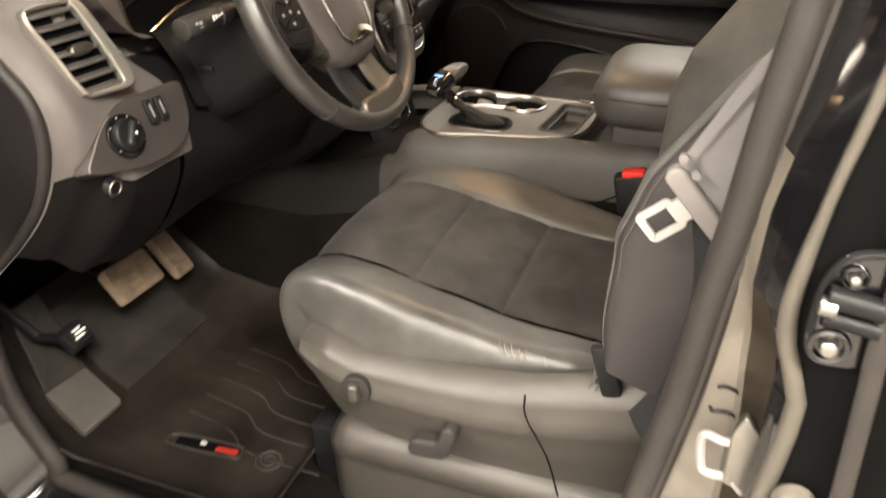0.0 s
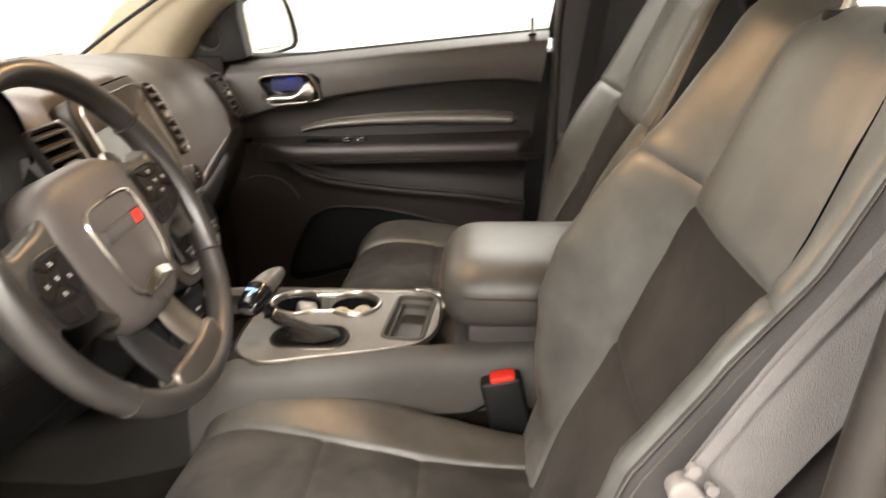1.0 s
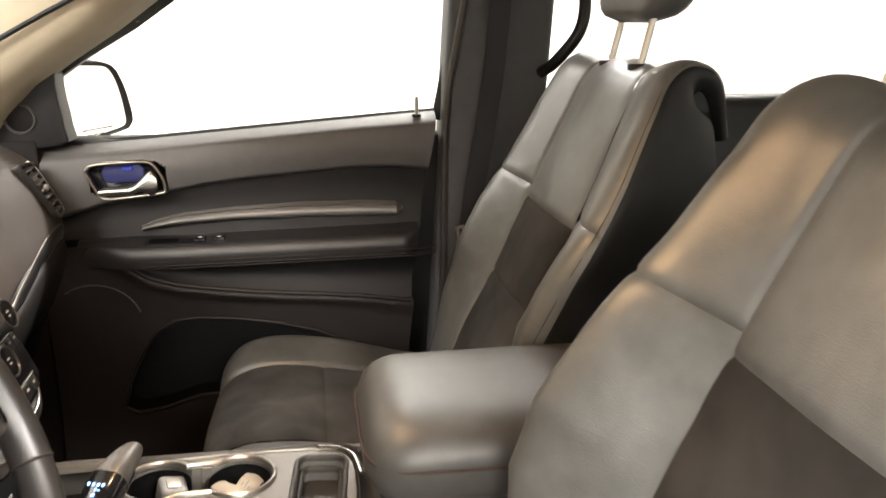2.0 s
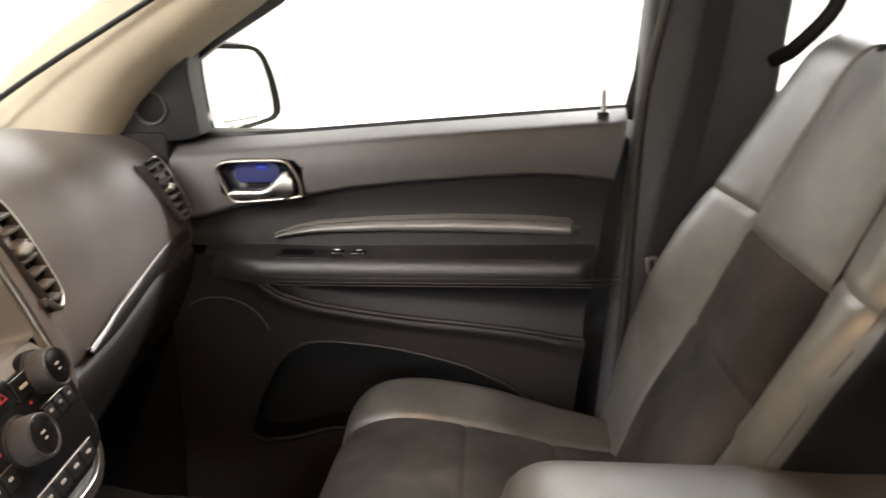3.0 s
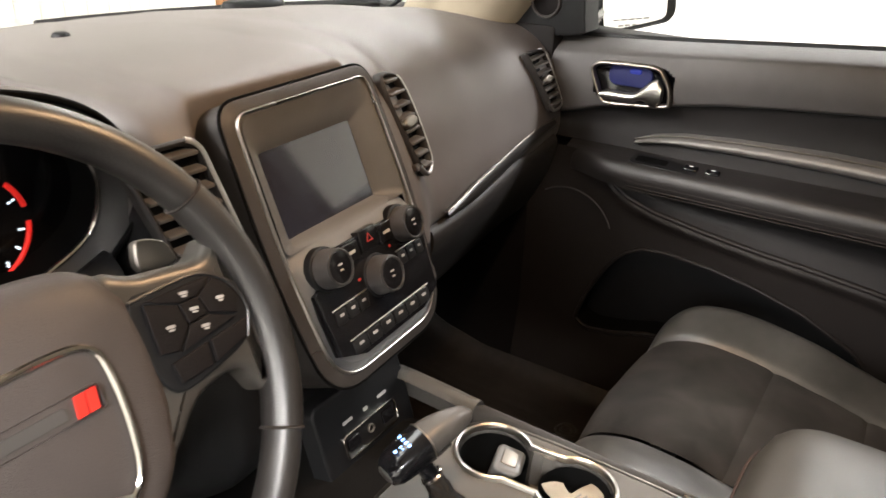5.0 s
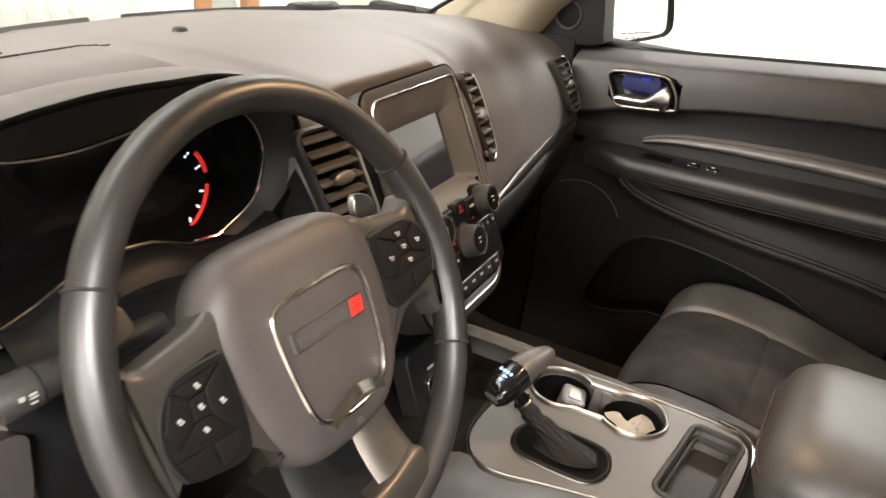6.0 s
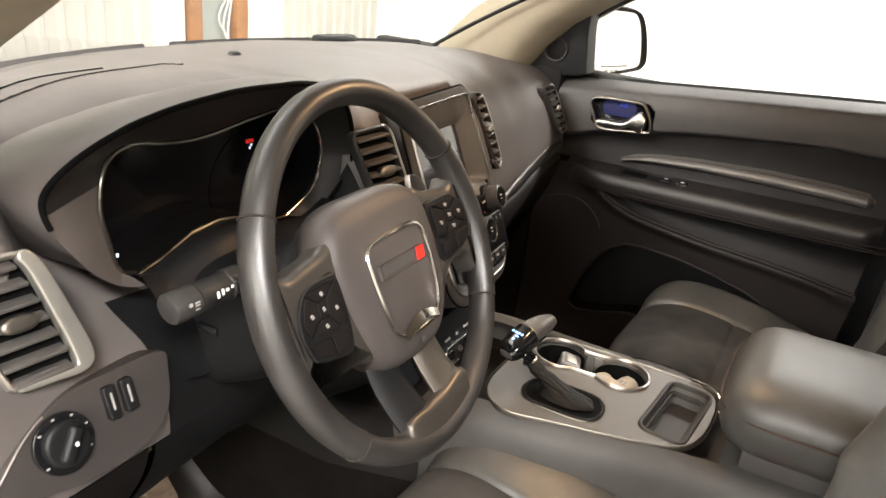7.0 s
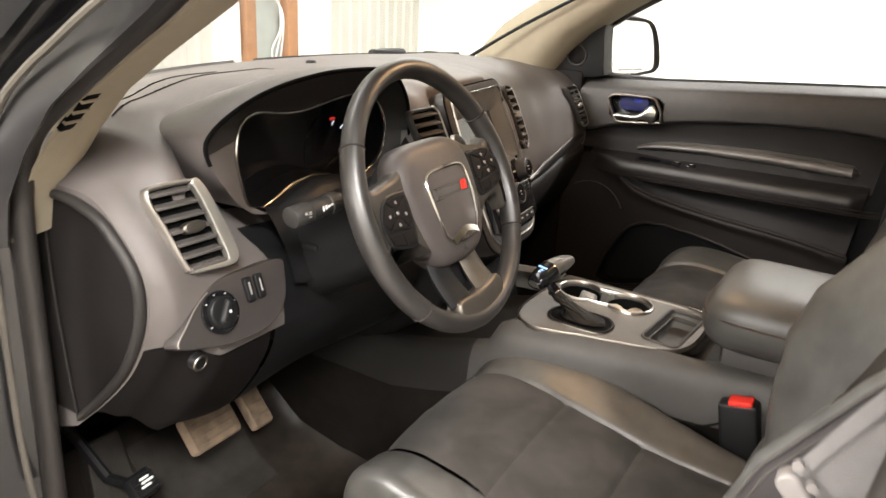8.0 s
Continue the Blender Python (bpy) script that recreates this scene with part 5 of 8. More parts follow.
label_bars("socket_mark", um, [(-0.034, 0.014, 0.018, 0.004), (0, 0.012, 0.008, 0.005), (0.034, 0.014, 0.018, 0.004)], GREYPRINT, console)

# ---- gear lever ----
lever = thing("gear_lever", (-0.115, -0.29, TOPZ), "black gear lever with glossy head and leather boot", "gear lever")
bm = bmesh.new()
BASE_O = ccw([(x * 0.98 - 0.117, y * 0.86 - 0.292) for x, y in spline([(0.0, 0.070), (0.034, 0.052), (0.040, 0.0), (0.036, -0.055), (0.0, -0.074), (-0.034, -0.058), (-0.040, 0.0), (-0.034, 0.052)], 4, True)])
hoop(bm, BASE_O, 0.006, CM, 0.0, 0.006)
part("boot_rim", bm, ENDCAP, lever, "dark rim round the boot")
bm = bmesh.new()
hoop(bm, offset(BASE_O, -0.0012), 0.0012, CM, 0.0, 0.004)
part("boot_line", bm, SATIN, lever, "thin satin line")
bm = bmesh.new()
plate(bm, offset(BASE_O, 0.004), CM, -0.002, 0.0025)
part("boot_base", bm, VOIDBLACK, lever)
rows = []
GAITER = [(0.009, -0.298, 0.024, 0.043), (0.012, -0.298, 0.022, 0.039), (0.015, -0.292, 0.0185, 0.031), (0.018, -0.281, 0.0160, 0.0240), (0.022, -0.270, 0.0145, 0.0195), (0.026, -0.260, 0.0138, 0.0170), (0.028, -0.250, 0.0138, 0.0162), (0.032, -0.243, 0.0126, 0.0144), (0.036, -0.237, 0.0116, 0.0128), (0.040, -0.231, 0.0104, 0.0106)]
gait = [[lerp([(k, g[j]) for k, g in enumerate(GAITER)], t) for j in range(4)] for t in np.linspace(0, 9, 37)]
for k, (h, cy, rx, ry) in enumerate(gait):
    f = k / 36
    cx = -0.117 + 0.020 * f
    ring = []
    for a in np.linspace(0, 2 * math.pi, 72, endpoint=False):
        crease = 0.10 * math.sin(math.pi * min(1, 0.1 + f)) * (noise.noise((2.2 * math.cos(a), 2.2 * math.sin(a), 7 * f)) + 0.5 * math.sin(6 * a + 9 * f)) + 0.05 * math.sin(26 * f + 2 * a) * (0.25 < f < 0.95)
        ring.append((cx + rx * math.cos(a) * (1 + crease), cy + ry * math.sin(a) * (1 + crease), TOPZ + h + 0.0015 * noise.noise((3 * math.cos(a), 3 * math.sin(a), 9 * f + 4)) * (0 < k < 34)))
    rows.append(ring)
bm = bmesh.new()
vs = surf(bm, rows, close_u=True)
cap(bm, vs[-1])
part("boot", bm, material("boot_leather", (0.0065, 0.0058, 0.0052), 0.5, spec=0.10, bump=0.4, bump_scale=300, vary=0.2), lever, "creased black leather boot")
S0, S1 = Vector((-0.096, -0.231, TOPZ + 0.036)), Vector((-0.106, -0.215, TOPZ + 0.064))
bm = bmesh.new()
tube(bm, [S0 - (S1 - S0) * 0.2, S0, S1], 0.0095, 14)
part("stem", bm, GLOSS, lever)
for t in (0.1, 0.95):
    bm = bmesh.new()
    c = S0.lerp(S1, t)
    ax = (S1 - S0).normalized()
    u = ax.orthogonal().normalized()
    w = ax.cross(u)
    tube(bm, [c + (u * math.cos(a) + w * math.sin(a)) * 0.0105 for a in np.linspace(0, 2 * math.pi, 20, endpoint=False)], 0.0025, 6, True)
    part("collar", bm, CHROME, lever)
# grip: a leather covered wedge across the lever, its lower end a glossy lit panel
GA, GB = Vector((-0.144, -0.205, 0.908)), Vector((-0.040, -0.238, 0.936))
axis = (GB - GA).normalized()
sidev = axis.cross(Vector((0, 0, 1))).normalized()
liftv = sidev.cross(axis)
GRIP = [(0.0, 0.010, 0.006), (0.03, 0.0165, 0.011), (0.10, 0.0205, 0.0155), (0.25, 0.0225, 0.0185), (0.42, 0.0225, 0.0200), (0.60, 0.0200, 0.0195), (0.78, 0.0160, 0.0165), (0.92, 0.0115, 0.0120), (0.98, 0.0080, 0.0080), (1.0, 0.004, 0.004)]


def grip_ring(t, a0, a1, n, grow=0.0):
    w, h = (lerp([(q[0], q[k] * 0.88) for q in GRIP], t) for k in (1, 2))
    c = GA.lerp(GB, t) + Vector((0, 0, 0.006 * math.sin(math.pi * t)))
    out = []
    for b in np.linspace(a0, a1, n, endpoint=a1 - a0 < 6.2):
        u, v = math.cos(b), math.sin(b)
        out.append(c + sidev * ((w + grow) * math.copysign(abs(u) ** 0.75, u)) + liftv * ((h + grow) * math.copysign(abs(v) ** 0.75, v) * (1.0 if v > 0 else 0.75)))
    return out


bm = bmesh.new()
vs = surf(bm, [grip_ring(t, 0, 2 * math.pi, 36) for t in np.linspace(0, 1, 26)], close_u=True)
cap(bm, vs[0][::-1]), cap(bm, vs[-1])
head = part("grip", bm, GRIPLEATHER, lever, "satin grey leather grip", 70)
bm = bmesh.new()
surf(bm, [grip_ring(t, -0.35, math.pi + 0.35, 26, 0.0009) for t in np.linspace(0.012, 0.43, 14)])
bmesh.ops.recalc_face_normals(bm, faces=bm.faces)
bmesh.ops.solidify(bm, geom=bm.faces[:], thickness=0.0012)
part("gear_display", bm, GLOSS, head, "glossy black gear display", 60)
bm = bmesh.new()
tube(bm, grip_ring(0.435, -0.35, math.pi + 0.35, 26, 0.0008), 0.0011, 6)
part("display_trim", bm, SATIN, head, "satin trim line")
bm = bmesh.new()
surf(bm, [[p - liftv * 0.002 for p in grip_ring(t, math.pi, 2 * math.pi, 14, 0.0012)] for t in np.linspace(0.02, 0.62, 10)])
part("grip_underside", bm, GLOSS, head, "glossy black underside", 60)
top_c = GA.lerp(GB, 0.22) + Vector((0, 0, 0.004)) + liftv * 0.0163
hm = frame_from(top_c, sidev * -1, axis) if sidev.cross(axis).z < 0 else frame_from(top_c, sidev, axis)
label_bars("gear_mark", hm @ Matrix.Translation((0, 0, 0.0014)), [(-0.010 + 0.0055 * k, 0.006, 0.0032, 0.0040) for k in range(4)] + [(0.001, -0.001, 0.0018, 0.0036), (0.0045, -0.001, 0.0030, 0.0014), (0.002, -0.008, 0.0036, 0.0034)], BLUE, lever, "glowing blue gear marks")

# ---- things in the cup holders ----
can = thing("small_box", (0.01, -0.252, TOPZ), "small grey rounded box standing in the cup holder", "box")
bm = bmesh.new()
plate(bm, rrect(0.044, 0.034, 0.008, 5), frame_from((0.010, -0.252, TOPZ - 0.046), (1, 0.3, 0), (-0.3, 1, 0.25)), 0.0, 0.046, 0.005)
part("shell", bm, TIN, can)
bm = bmesh.new()
plate(bm, rrect(0.024, 0.018, 0.003), frame_from((0.010, -0.252, TOPZ - 0.046), (1, 0.3, 0), (-0.3, 1, 0.25)), 0.040, 0.0475, 0.001)
part("lid_panel", bm, SATIN, can, "raised lid panel")
for k, (x, y, r) in enumerate(((0.004, -0.345, 12), (0.016, -0.352, -25), (-0.006, -0.338, 50))):
    note = thing("paper_slip", (x, y, TOPZ), "crumpled printed paper slip lying in the cup holder", "paper slip", "paper in the cup holder")
    pm = frame_from((x, y, TOPZ - 0.030 + 0.012 * k), (math.cos(radians(r)), math.sin(radians(r)), 0.15), (-math.sin(radians(r)), math.cos(radians(r)), 0.25))
    bm = bmesh.new()
    rows = [[pm @ Vector((u, v, 0.003 * math.sin(130 * u + k) + 0.002 * math.cos(160 * v))) for u in np.linspace(-0.026, 0.026, 9)] for v in np.linspace(-0.014, 0.014, 6)]
    surf(bm, rows)
    bmesh.ops.solidify(bm, geom=bm.faces[:], thickness=0.0006)
    part("sheet", bm, PAPER, note)
    if k < 2:
        label_bars("print", pm @ Matrix.Translation((0, 0, 0.005)), [(-0.008, 0.006, 0.02, 0.002), (-0.006, 0.001, 0.024, 0.002), (-0.01, -0.004, 0.016, 0.002)], GREYPRINT, note)

# ---- armrest ----
rest = thing("armrest", (-0.01, -0.70, 0.86), "padded black leather armrest lid on the console", "armrest")


def cushion_block(bm, x0, x1, y0, y1, z0, z1, ex=3.2, nose=0.07, crown=0.006):
    """A padded block with full rounded edges: rings along the car."""
    rows = []
    for t in np.linspace(0, 1, 30):
        y = y0 + (y1 - y0) * t
        d = min(t * (y1 - y0), 99)
        q = 1 - (1 - min(1.0, abs(y - y0) / nose)) ** 2.6
        q = max(0.02, q) ** 0.45
        cx, cz = (x0 + x1) / 2, (z0 + z1) / 2
        a_, b_ = (x1 - x0) / 2 * (0.55 + 0.45 * q), (z1 - z0) / 2 * q
        ring = []
        for a in np.linspace(0, 2 * math.pi, 44, endpoint=False):
            c, s = math.cos(a), math.sin(a)
            ring.append((cx + a_ * math.copysign(abs(c) ** (2 / ex), c), y, cz + b_ * math.copysign(abs(s) ** (2 / ex), s) + crown * (1 if s > 0 else 0) * (1 - c * c)))
        rows.append(ring)
    vs = surf(bm, rows, close_u=True)
    cap(bm, vs[0][::-1]), cap(bm, vs[-1])


bm = bmesh.new()
cushion_block(bm, -0.150, 0.120, -0.498, -0.88, 0.866, 0.978)
part("lid", bm, ARMLEATHER, rest, "padded black leather lid", 70)
bm = bmesh.new()
tube(bm, spline([(-0.1525, -0.86, 0.934), (-0.1525, -0.60, 0.934), (-0.140, -0.528, 0.934), (-0.10, -0.500, 0.933), (-0.015, -0.4965, 0.933), (0.075, -0.501, 0.933), (0.112, -0.54, 0.934)], 6), 0.0016, 6)
part("stitched_seam", bm, STITCH_RED, rest)
bm = bmesh.new()
box(bm, (-0.015, -0.71, 0.855), (0.20, 0.34, 0.06), 0.012)
part("bin", bm, DASH_LOW, rest)

# ---- steering wheel ----
TILT_W = 25
WM = frame_from((-0.441, -0.176, 1.143), (1, 0, 0), (0, math.sin(radians(TILT_W)), math.cos(radians(TILT_W)))) 
wheel = thing("steering_wheel", WM.translation, "black leather steering wheel with silver lower spoke and shield badge", "steering wheel")
WR = 0.1845


def rim_arc(a0, a1, thick):
    pts = [WM @ Vector((WR * math.cos(radians(a)), WR * math.sin(radians(a)), 0)) for a in np.linspace(a0, a1, 28)]
    ends = [0.985] + [1.0] * 26 + [0.985]
    bm = bmesh.new()
    rows = []
    for a, e in zip(np.linspace(a0, a1, 28), ends):
        c = Vector((WR * math.cos(radians(a)), WR * math.sin(radians(a)), 0))
        out = c.normalized()
        rows.append([WM @ (c + out * (thick * 0.92 * e * math.cos(b)) + Vector((0, 0, thick * 1.08 * e * math.sin(b)))) for b in np.linspace(0, 2 * math.pi, 18, endpoint=False)])
    vs = surf(bm, rows, close_u=True)
    cap(bm, vs[0][::-1]), cap(bm, vs[-1])
    return part("rim_section", bm, LEATHER_WHEEL, wheel, "", 70)


for a0, a1, th in ((31.4, 148.6, 0.0152), (149.4, 224.6, 0.0160), (225.4, 330.6, 0.0152), (-28.6, 30.6, 0.0160)):
    rim_arc(a0, a1, th)
for a in (31, 149, 225, 331):
    c = Vector((WR * math.cos(radians(a)), WR * math.sin(radians(a)), 0))
    bm = bmesh.new()
    tube(bm, [WM @ (c + c.normalized() * (0.0148 * math.cos(b)) + Vector((0, 0, 0.0168 * math.sin(b)))) for b in np.linspace(0, 2 * math.pi, 20, endpoint=False)], 0.0013, 6, True)
    part("rim_seam", bm, STITCH, wheel)
# airbag cover
HUB = ccw(spline([(s * x, y) for s, x, y in ((1, 0.0, 0.083), (1, 0.042, 0.082), (1, 0.068, 0.076), (1, 0.084, 0.063), (1, 0.093, 0.045), (1, 0.096, 0.020), (1, 0.095, -0.005), (1, 0.090, -0.036), (1, 0.078, -0.068), (1, 0.048, -0.094), (1, 0.0, -0.100), (-1, 0.048, -0.094), (-1, 0.078, -0.068), (-1, 0.090, -0.036), (-1, 0.095, -0.005), (-1, 0.096, 0.020), (-1, 0.093, 0.045), (-1, 0.084, 0.063), (-1, 0.068, 0.076), (-1, 0.042, 0.082))], 5, True))
HUBMAT = material("airbag_cover_plastic", (0.056, 0.048, 0.045), 0.40, bump=0.25, bump_scale=900, vary=0.08)
bm = bmesh.new()
plate(bm, HUB, WM, -0.03, 0.011, 0.024, 0.008)
hub = part("airbag_cover", bm, HUBMAT, wheel, "charcoal airbag cover", 120)
bm = bmesh.new()
plate(bm, disc(0.075, 28), WM, -0.07, -0.015, 0.01)
part("hub_back", bm, BLACK, wheel)
# chrome shield and badge
SHIELD_O = ccw(spline([(0.0, 0.037), (0.034, 0.036), (0.050, 0.028), (0.053, 0.005), (0.050, -0.030), (0.043, -0.055), (0.028, -0.065), (0.0, -0.068), (-0.028, -0.065), (-0.043, -0.055), (-0.050, -0.030), (-0.053, 0.005), (-0.050, 0.028), (-0.034, 0.036)], 5, True))


def hub_z(x, y):
    """Height of the airbag cover's face."""
    return 0.0115 + 0.008 * max(0.0, 1 - (x / 0.085) ** 2 - ((y + 0.012) / 0.09) ** 2)


bm = bmesh.new()
tube(bm, [WM @ Vector((x, y, hub_z(x, y) + 0.0005)) for x, y in SHIELD_O], 0.0026, 8, True)
part("shield_ring", bm, CHROME, hub, "chrome shield outline")
bm = bmesh.new()
pts = [(x, y) for x, y in spline([(-0.034, -0.062), (-0.020, -0.056), (0.0, -0.051), (0.020, -0.054), (0.036, -0.060)], 5)]
rows = [[WM @ Vector((x, y, hub_z(x, y) + 0.002)) for x, y in pts], [WM @ Vector((x * 0.95, y - 0.009, hub_z(x, y) + 0.0045)) for x, y in pts], [WM @ Vector((x * 0.85, -0.069, hub_z(x, -0.069) + 0.001)) for x, y in pts]]
surf(bm, rows)
part("shield_foot", bm, CHROME, hub, "chrome shield foot")
bm = bmesh.new()
hoop(bm, rrect(0.086, 0.017, 0.003, 4, 0.0, 0.004), 0.0012, WM, 0.012, 0.0196)
part("badge_frame", bm, HUBMAT, hub)
bm = bmesh.new()
plate(bm, rrect(0.075, 0.014, 0.003, 4, 0.0, 0.004), WM, 0.012, 0.0190)
badge = part("badge", bm, HUBMAT, hub, "sunk badge bar")
bm = bmesh.new()
plate(bm, rrect(0.056, 0.0075, 0.0015, 3, -0.009, 0.004), WM, 0.014, 0.0202)
part("badge_bar", bm, material("badge_grey", (0.10, 0.095, 0.09), 0.35, 0.5, vary=0.05), hub)
for k in range(2):
    bm = bmesh.new()
    x = 0.024 + 0.0075 * k
    plate(bm, ccw([(x, -0.0025), (x + 0.0062, -0.0025), (x + 0.0085, 0.0105), (x + 0.0023, 0.0105)]), WM, 0.014, 0.0205)
    part("badge_stripe", bm, RED, hub, "red slanted stripe")
label_bars("airbag_mark", WM @ Matrix.Translation((0, 0, 0.0150)), [(-0.002, -0.080, 0.008, 0.006)], DASH_LOW, wheel)
# side spokes with switches
SPOKE = [(0.070, 0.060), (0.103, 0.058), (0.131, 0.054), (0.150, 0.052), (0.168, 0.062), (0.178, 0.030), (0.181, 0.0), (0.176, -0.034), (0.162, -0.058), (0.148, -0.034), (0.111, -0.036), (0.068, -0.060)]
FIELD_O = [(0.086, 0.044), (0.115, 0.0445), (0.139, 0.043), (0.156, 0.034), (0.166, 0.020), (0.168, 0.004), (0.160, -0.014), (0.132, -0.022), (0.094, -0.024), (0.084, 0.005)]
CENTRE = [(0.117, 0.030), (0.133, 0.029), (0.136, 0.015), (0.119, 0.014)]
SWITCH_KEYS = [[(0.094, 0.041), (0.148, 0.039), CENTRE[1], CENTRE[0]], [(0.149, 0.038), (0.165, 0.018), (0.158, 0.005), CENTRE[2], CENTRE[1]], [(0.157, 0.004), (0.106, -0.001), CENTRE[3], CENTRE[2]], [(0.105, 0.0), (0.091, 0.004), (0.093, 0.041), CENTRE[0], CENTRE[3]], CENTRE,
        [(0.096, -0.004), (0.127, -0.002), (0.125, -0.019), (0.098, -0.020)], [(0.129, -0.002), (0.164, 0.0), (0.157, -0.013), (0.127, -0.019)]]


def to_left(p):
    """The driver's left switch field, lowered and narrowed to fit the camera's view."""
    return (-(0.125 + (p[0] - 0.127) * 0.80), (p[1] - 0.022) * 1.08 + 0.001)


for s in (-1, 1):
    at = to_left if s < 0 else (lambda p: p)
    bm = bmesh.new()
    plate(bm, ccw(spline([(s * x, y - (0.012 if s < 0 else 0.0)) for x, y in SPOKE], 4, True)), WM, -0.024, 0.004, 0.010)
    part("side_spoke", bm, SPOKEPAINT, wheel, "satin grey side spoke", 60)
    bm = bmesh.new()
    plate(bm, ccw(spline([at(p) for p in FIELD_O], 4, True)), WM, -0.01, 0.0065, 0.002)
    part("switch_field", bm, BLACK, wheel, "black switch field")
    bm = bmesh.new()
    tube(bm, [WM @ Vector((*at(p), 0.0065)) for p in spline(FIELD_O[:7], 5)], 0.0013, 6)
    part("switch_rim", bm, TRIMDARK, wheel)
    for i, poly in enumerate(SWITCH_KEYS):
        mx, my = (sum(p[k] for p in poly) / len(poly) for k in (0, 1))
        poly = ccw([at((mx + (x - mx) * 0.955, my + (y - my) * 0.94)) for x, y in poly])
        bm = bmesh.new()
        plate(bm, poly, WM, 0.0, 0.0092, 0.0010)
        key = part("switch_key", bm, ENDCAP, wheel)
        if i < 5:
            cx_, cy_ = at((mx, my))
            label_bars("switch_mark", WM @ Matrix.Translation((cx_, cy_, 0.0093)) @ Matrix.Rotation(radians(-12 * s), 4, "Z"), [(0, 0.0007, 0.0065 if s > 0 else 0.0035, 0.0022), (0.0006, -0.0016, 0.004, 0.0014)], GREYPRINT, key)
    # paddle behind
    bm = bmesh.new()
    plate(bm, ccw(spline([(s * 0.124, 0.056), (s * 0.125, 0.072), (s * 0.131, 0.077), (s * 0.147, 0.071), (s * 0.153, 0.060), (s * 0.150, 0.052)], 3, True)), WM, -0.036, -0.028, 0.002)
    part("shift_paddle", bm, SATIN, wheel, "satin shift paddle")
# lower spoke: two satin legs round an opening, joined at the rim; the left one is blackened for its shade
for s in (-1, 1):
    bm = bmesh.new()
    rows = []
    for t in np.linspace(0, 1, 10):
        x = s * (0.040 - 0.002 * t)
        y = -0.078 - 0.074 * t
        w = 0.023 + 0.006 * t
        z = -0.012 + 0.022 * t * t
        rows.append([WM @ Vector((x + dx * w, y, z - 0.008 * abs(dx) ** 3)) for dx in np.linspace(-1, 1, 9)])
    surf(bm, rows)
    bmesh.ops.recalc_face_normals(bm, faces=bm.faces)
    bmesh.ops.solidify(bm, geom=bm.faces[:], thickness=0.006)
    part("lower_spoke", bm, DULLSILVER if s > 0 else BLACK, wheel, "satin silver lower spoke" if s > 0 else "")
bm = bmesh.new()
plate(bm, ccw(spline([(-0.058, -0.148), (-0.02, -0.147), (0.018, -0.146), (0.060, -0.140), (0.062, -0.168), (0.030, -0.184), (-0.030, -0.186), (-0.058, -0.174)], 4, True)), WM, -0.012, 0.0125, 0.006)
part("spoke_bridge", bm, DULLSILVER, wheel, "satin silver spoke bridge")
bm = bmesh.new()
plate(bm, rrect(0.060, 0.05, 0.01, 4, 0, -0.112), WM, -0.034, -0.026)
part("spoke_shadow_panel", bm, BLACK, wheel)

# ---- steering column and stalk ----
column = thing("steering_column", (-0.44, 0.0, 1.03), "black steering column shroud", "steering column")
bm = bmesh.new()
nrm = Vector(WM.col[2][:3])
c0 = Vector(WM.translation)
rows = []
for d, rx, ry, dn in ((0.050, 0.055, 0.055, 0.0), (0.07, 0.070, 0.066, -0.008), (0.12, 0.078, 0.072, -0.015), (0.20, 0.080, 0.076, -0.022), (0.28, 0.075, 0.07, -0.03), (0.30, 0.02, 0.02, -0.03)):
    c = c0 - nrm * d
    up = Vector((0, math.sin(radians(TILT_W)), math.cos(radians(TILT_W))))
    rows.append([c + Vector((1, 0, 0)) * (rx * math.copysign(abs(math.cos(a)) ** 0.7, math.cos(a))) + up * (dn + ry * math.copysign(abs(math.sin(a)) ** 0.7, math.sin(a))) for a in np.linspace(0, 2 * math.pi, 32, endpoint=False)])
vs = surf(bm, rows, close_u=True)
cap(bm, vs[0][::-1])
part("shroud", bm, BLACK, column, "black plastic shroud", 60)
stalk = thing("indicator_stalk", (-0.60, -0.06, 1.12), "black indicator stalk with white symbols", "stalk")
SA, SB = Vector((-0.500, -0.075, 1.140)), Vector((-0.628, -0.058, 1.130))
ax = (SB - SA).normalized()
rows = []
for t, r in ((0, 0.010), (0.30, 0.012), (0.34, 0.0140), (0.55, 0.0155), (0.60, 0.0145), (0.62, 0.0160), (0.77, 0.0162), (0.775, 0.0146), (1.0, 0.012)):
    c = SA.lerp(SB, t)
    u = Vector((0, 0, 1)) - ax * ax.z
    w = ax.cross(u)
    rows.append([c + u * (r * 0.85 * math.cos(a)) + w * (r * math.sin(a)) for a in np.linspace(0, 2 * math.pi, 24, endpoint=False)])
bm = bmesh.new()
vs = surf(bm, rows, close_u=True)
cap(bm, vs[0][::-1]), cap(bm, vs[-1])
part("lever", bm, STALKBODY, stalk, "", 50)
u = Vector((0, 0, 1)) - ax * ax.z
w = ax.cross(u)
bm = bmesh.new()
rows = []
for t, r in ((0.78, 0.0150), (0.785, 0.0168), (0.985, 0.0170), (1.0, 0.0158), (1.012, 0.011)):
    c = SA.lerp(SB, t)
    rows.append([c + u * (r * 0.86 * math.cos(a)) + w * (r * math.sin(a)) for a in np.linspace(0, 2 * math.pi, 28, endpoint=False)])
vs = surf(bm, rows, close_u=True)
cap(bm, vs[-1])
part("tip", bm, STALKTIP, stalk, "grey twist tip", 40)
bm = bmesh.new()
rows = []
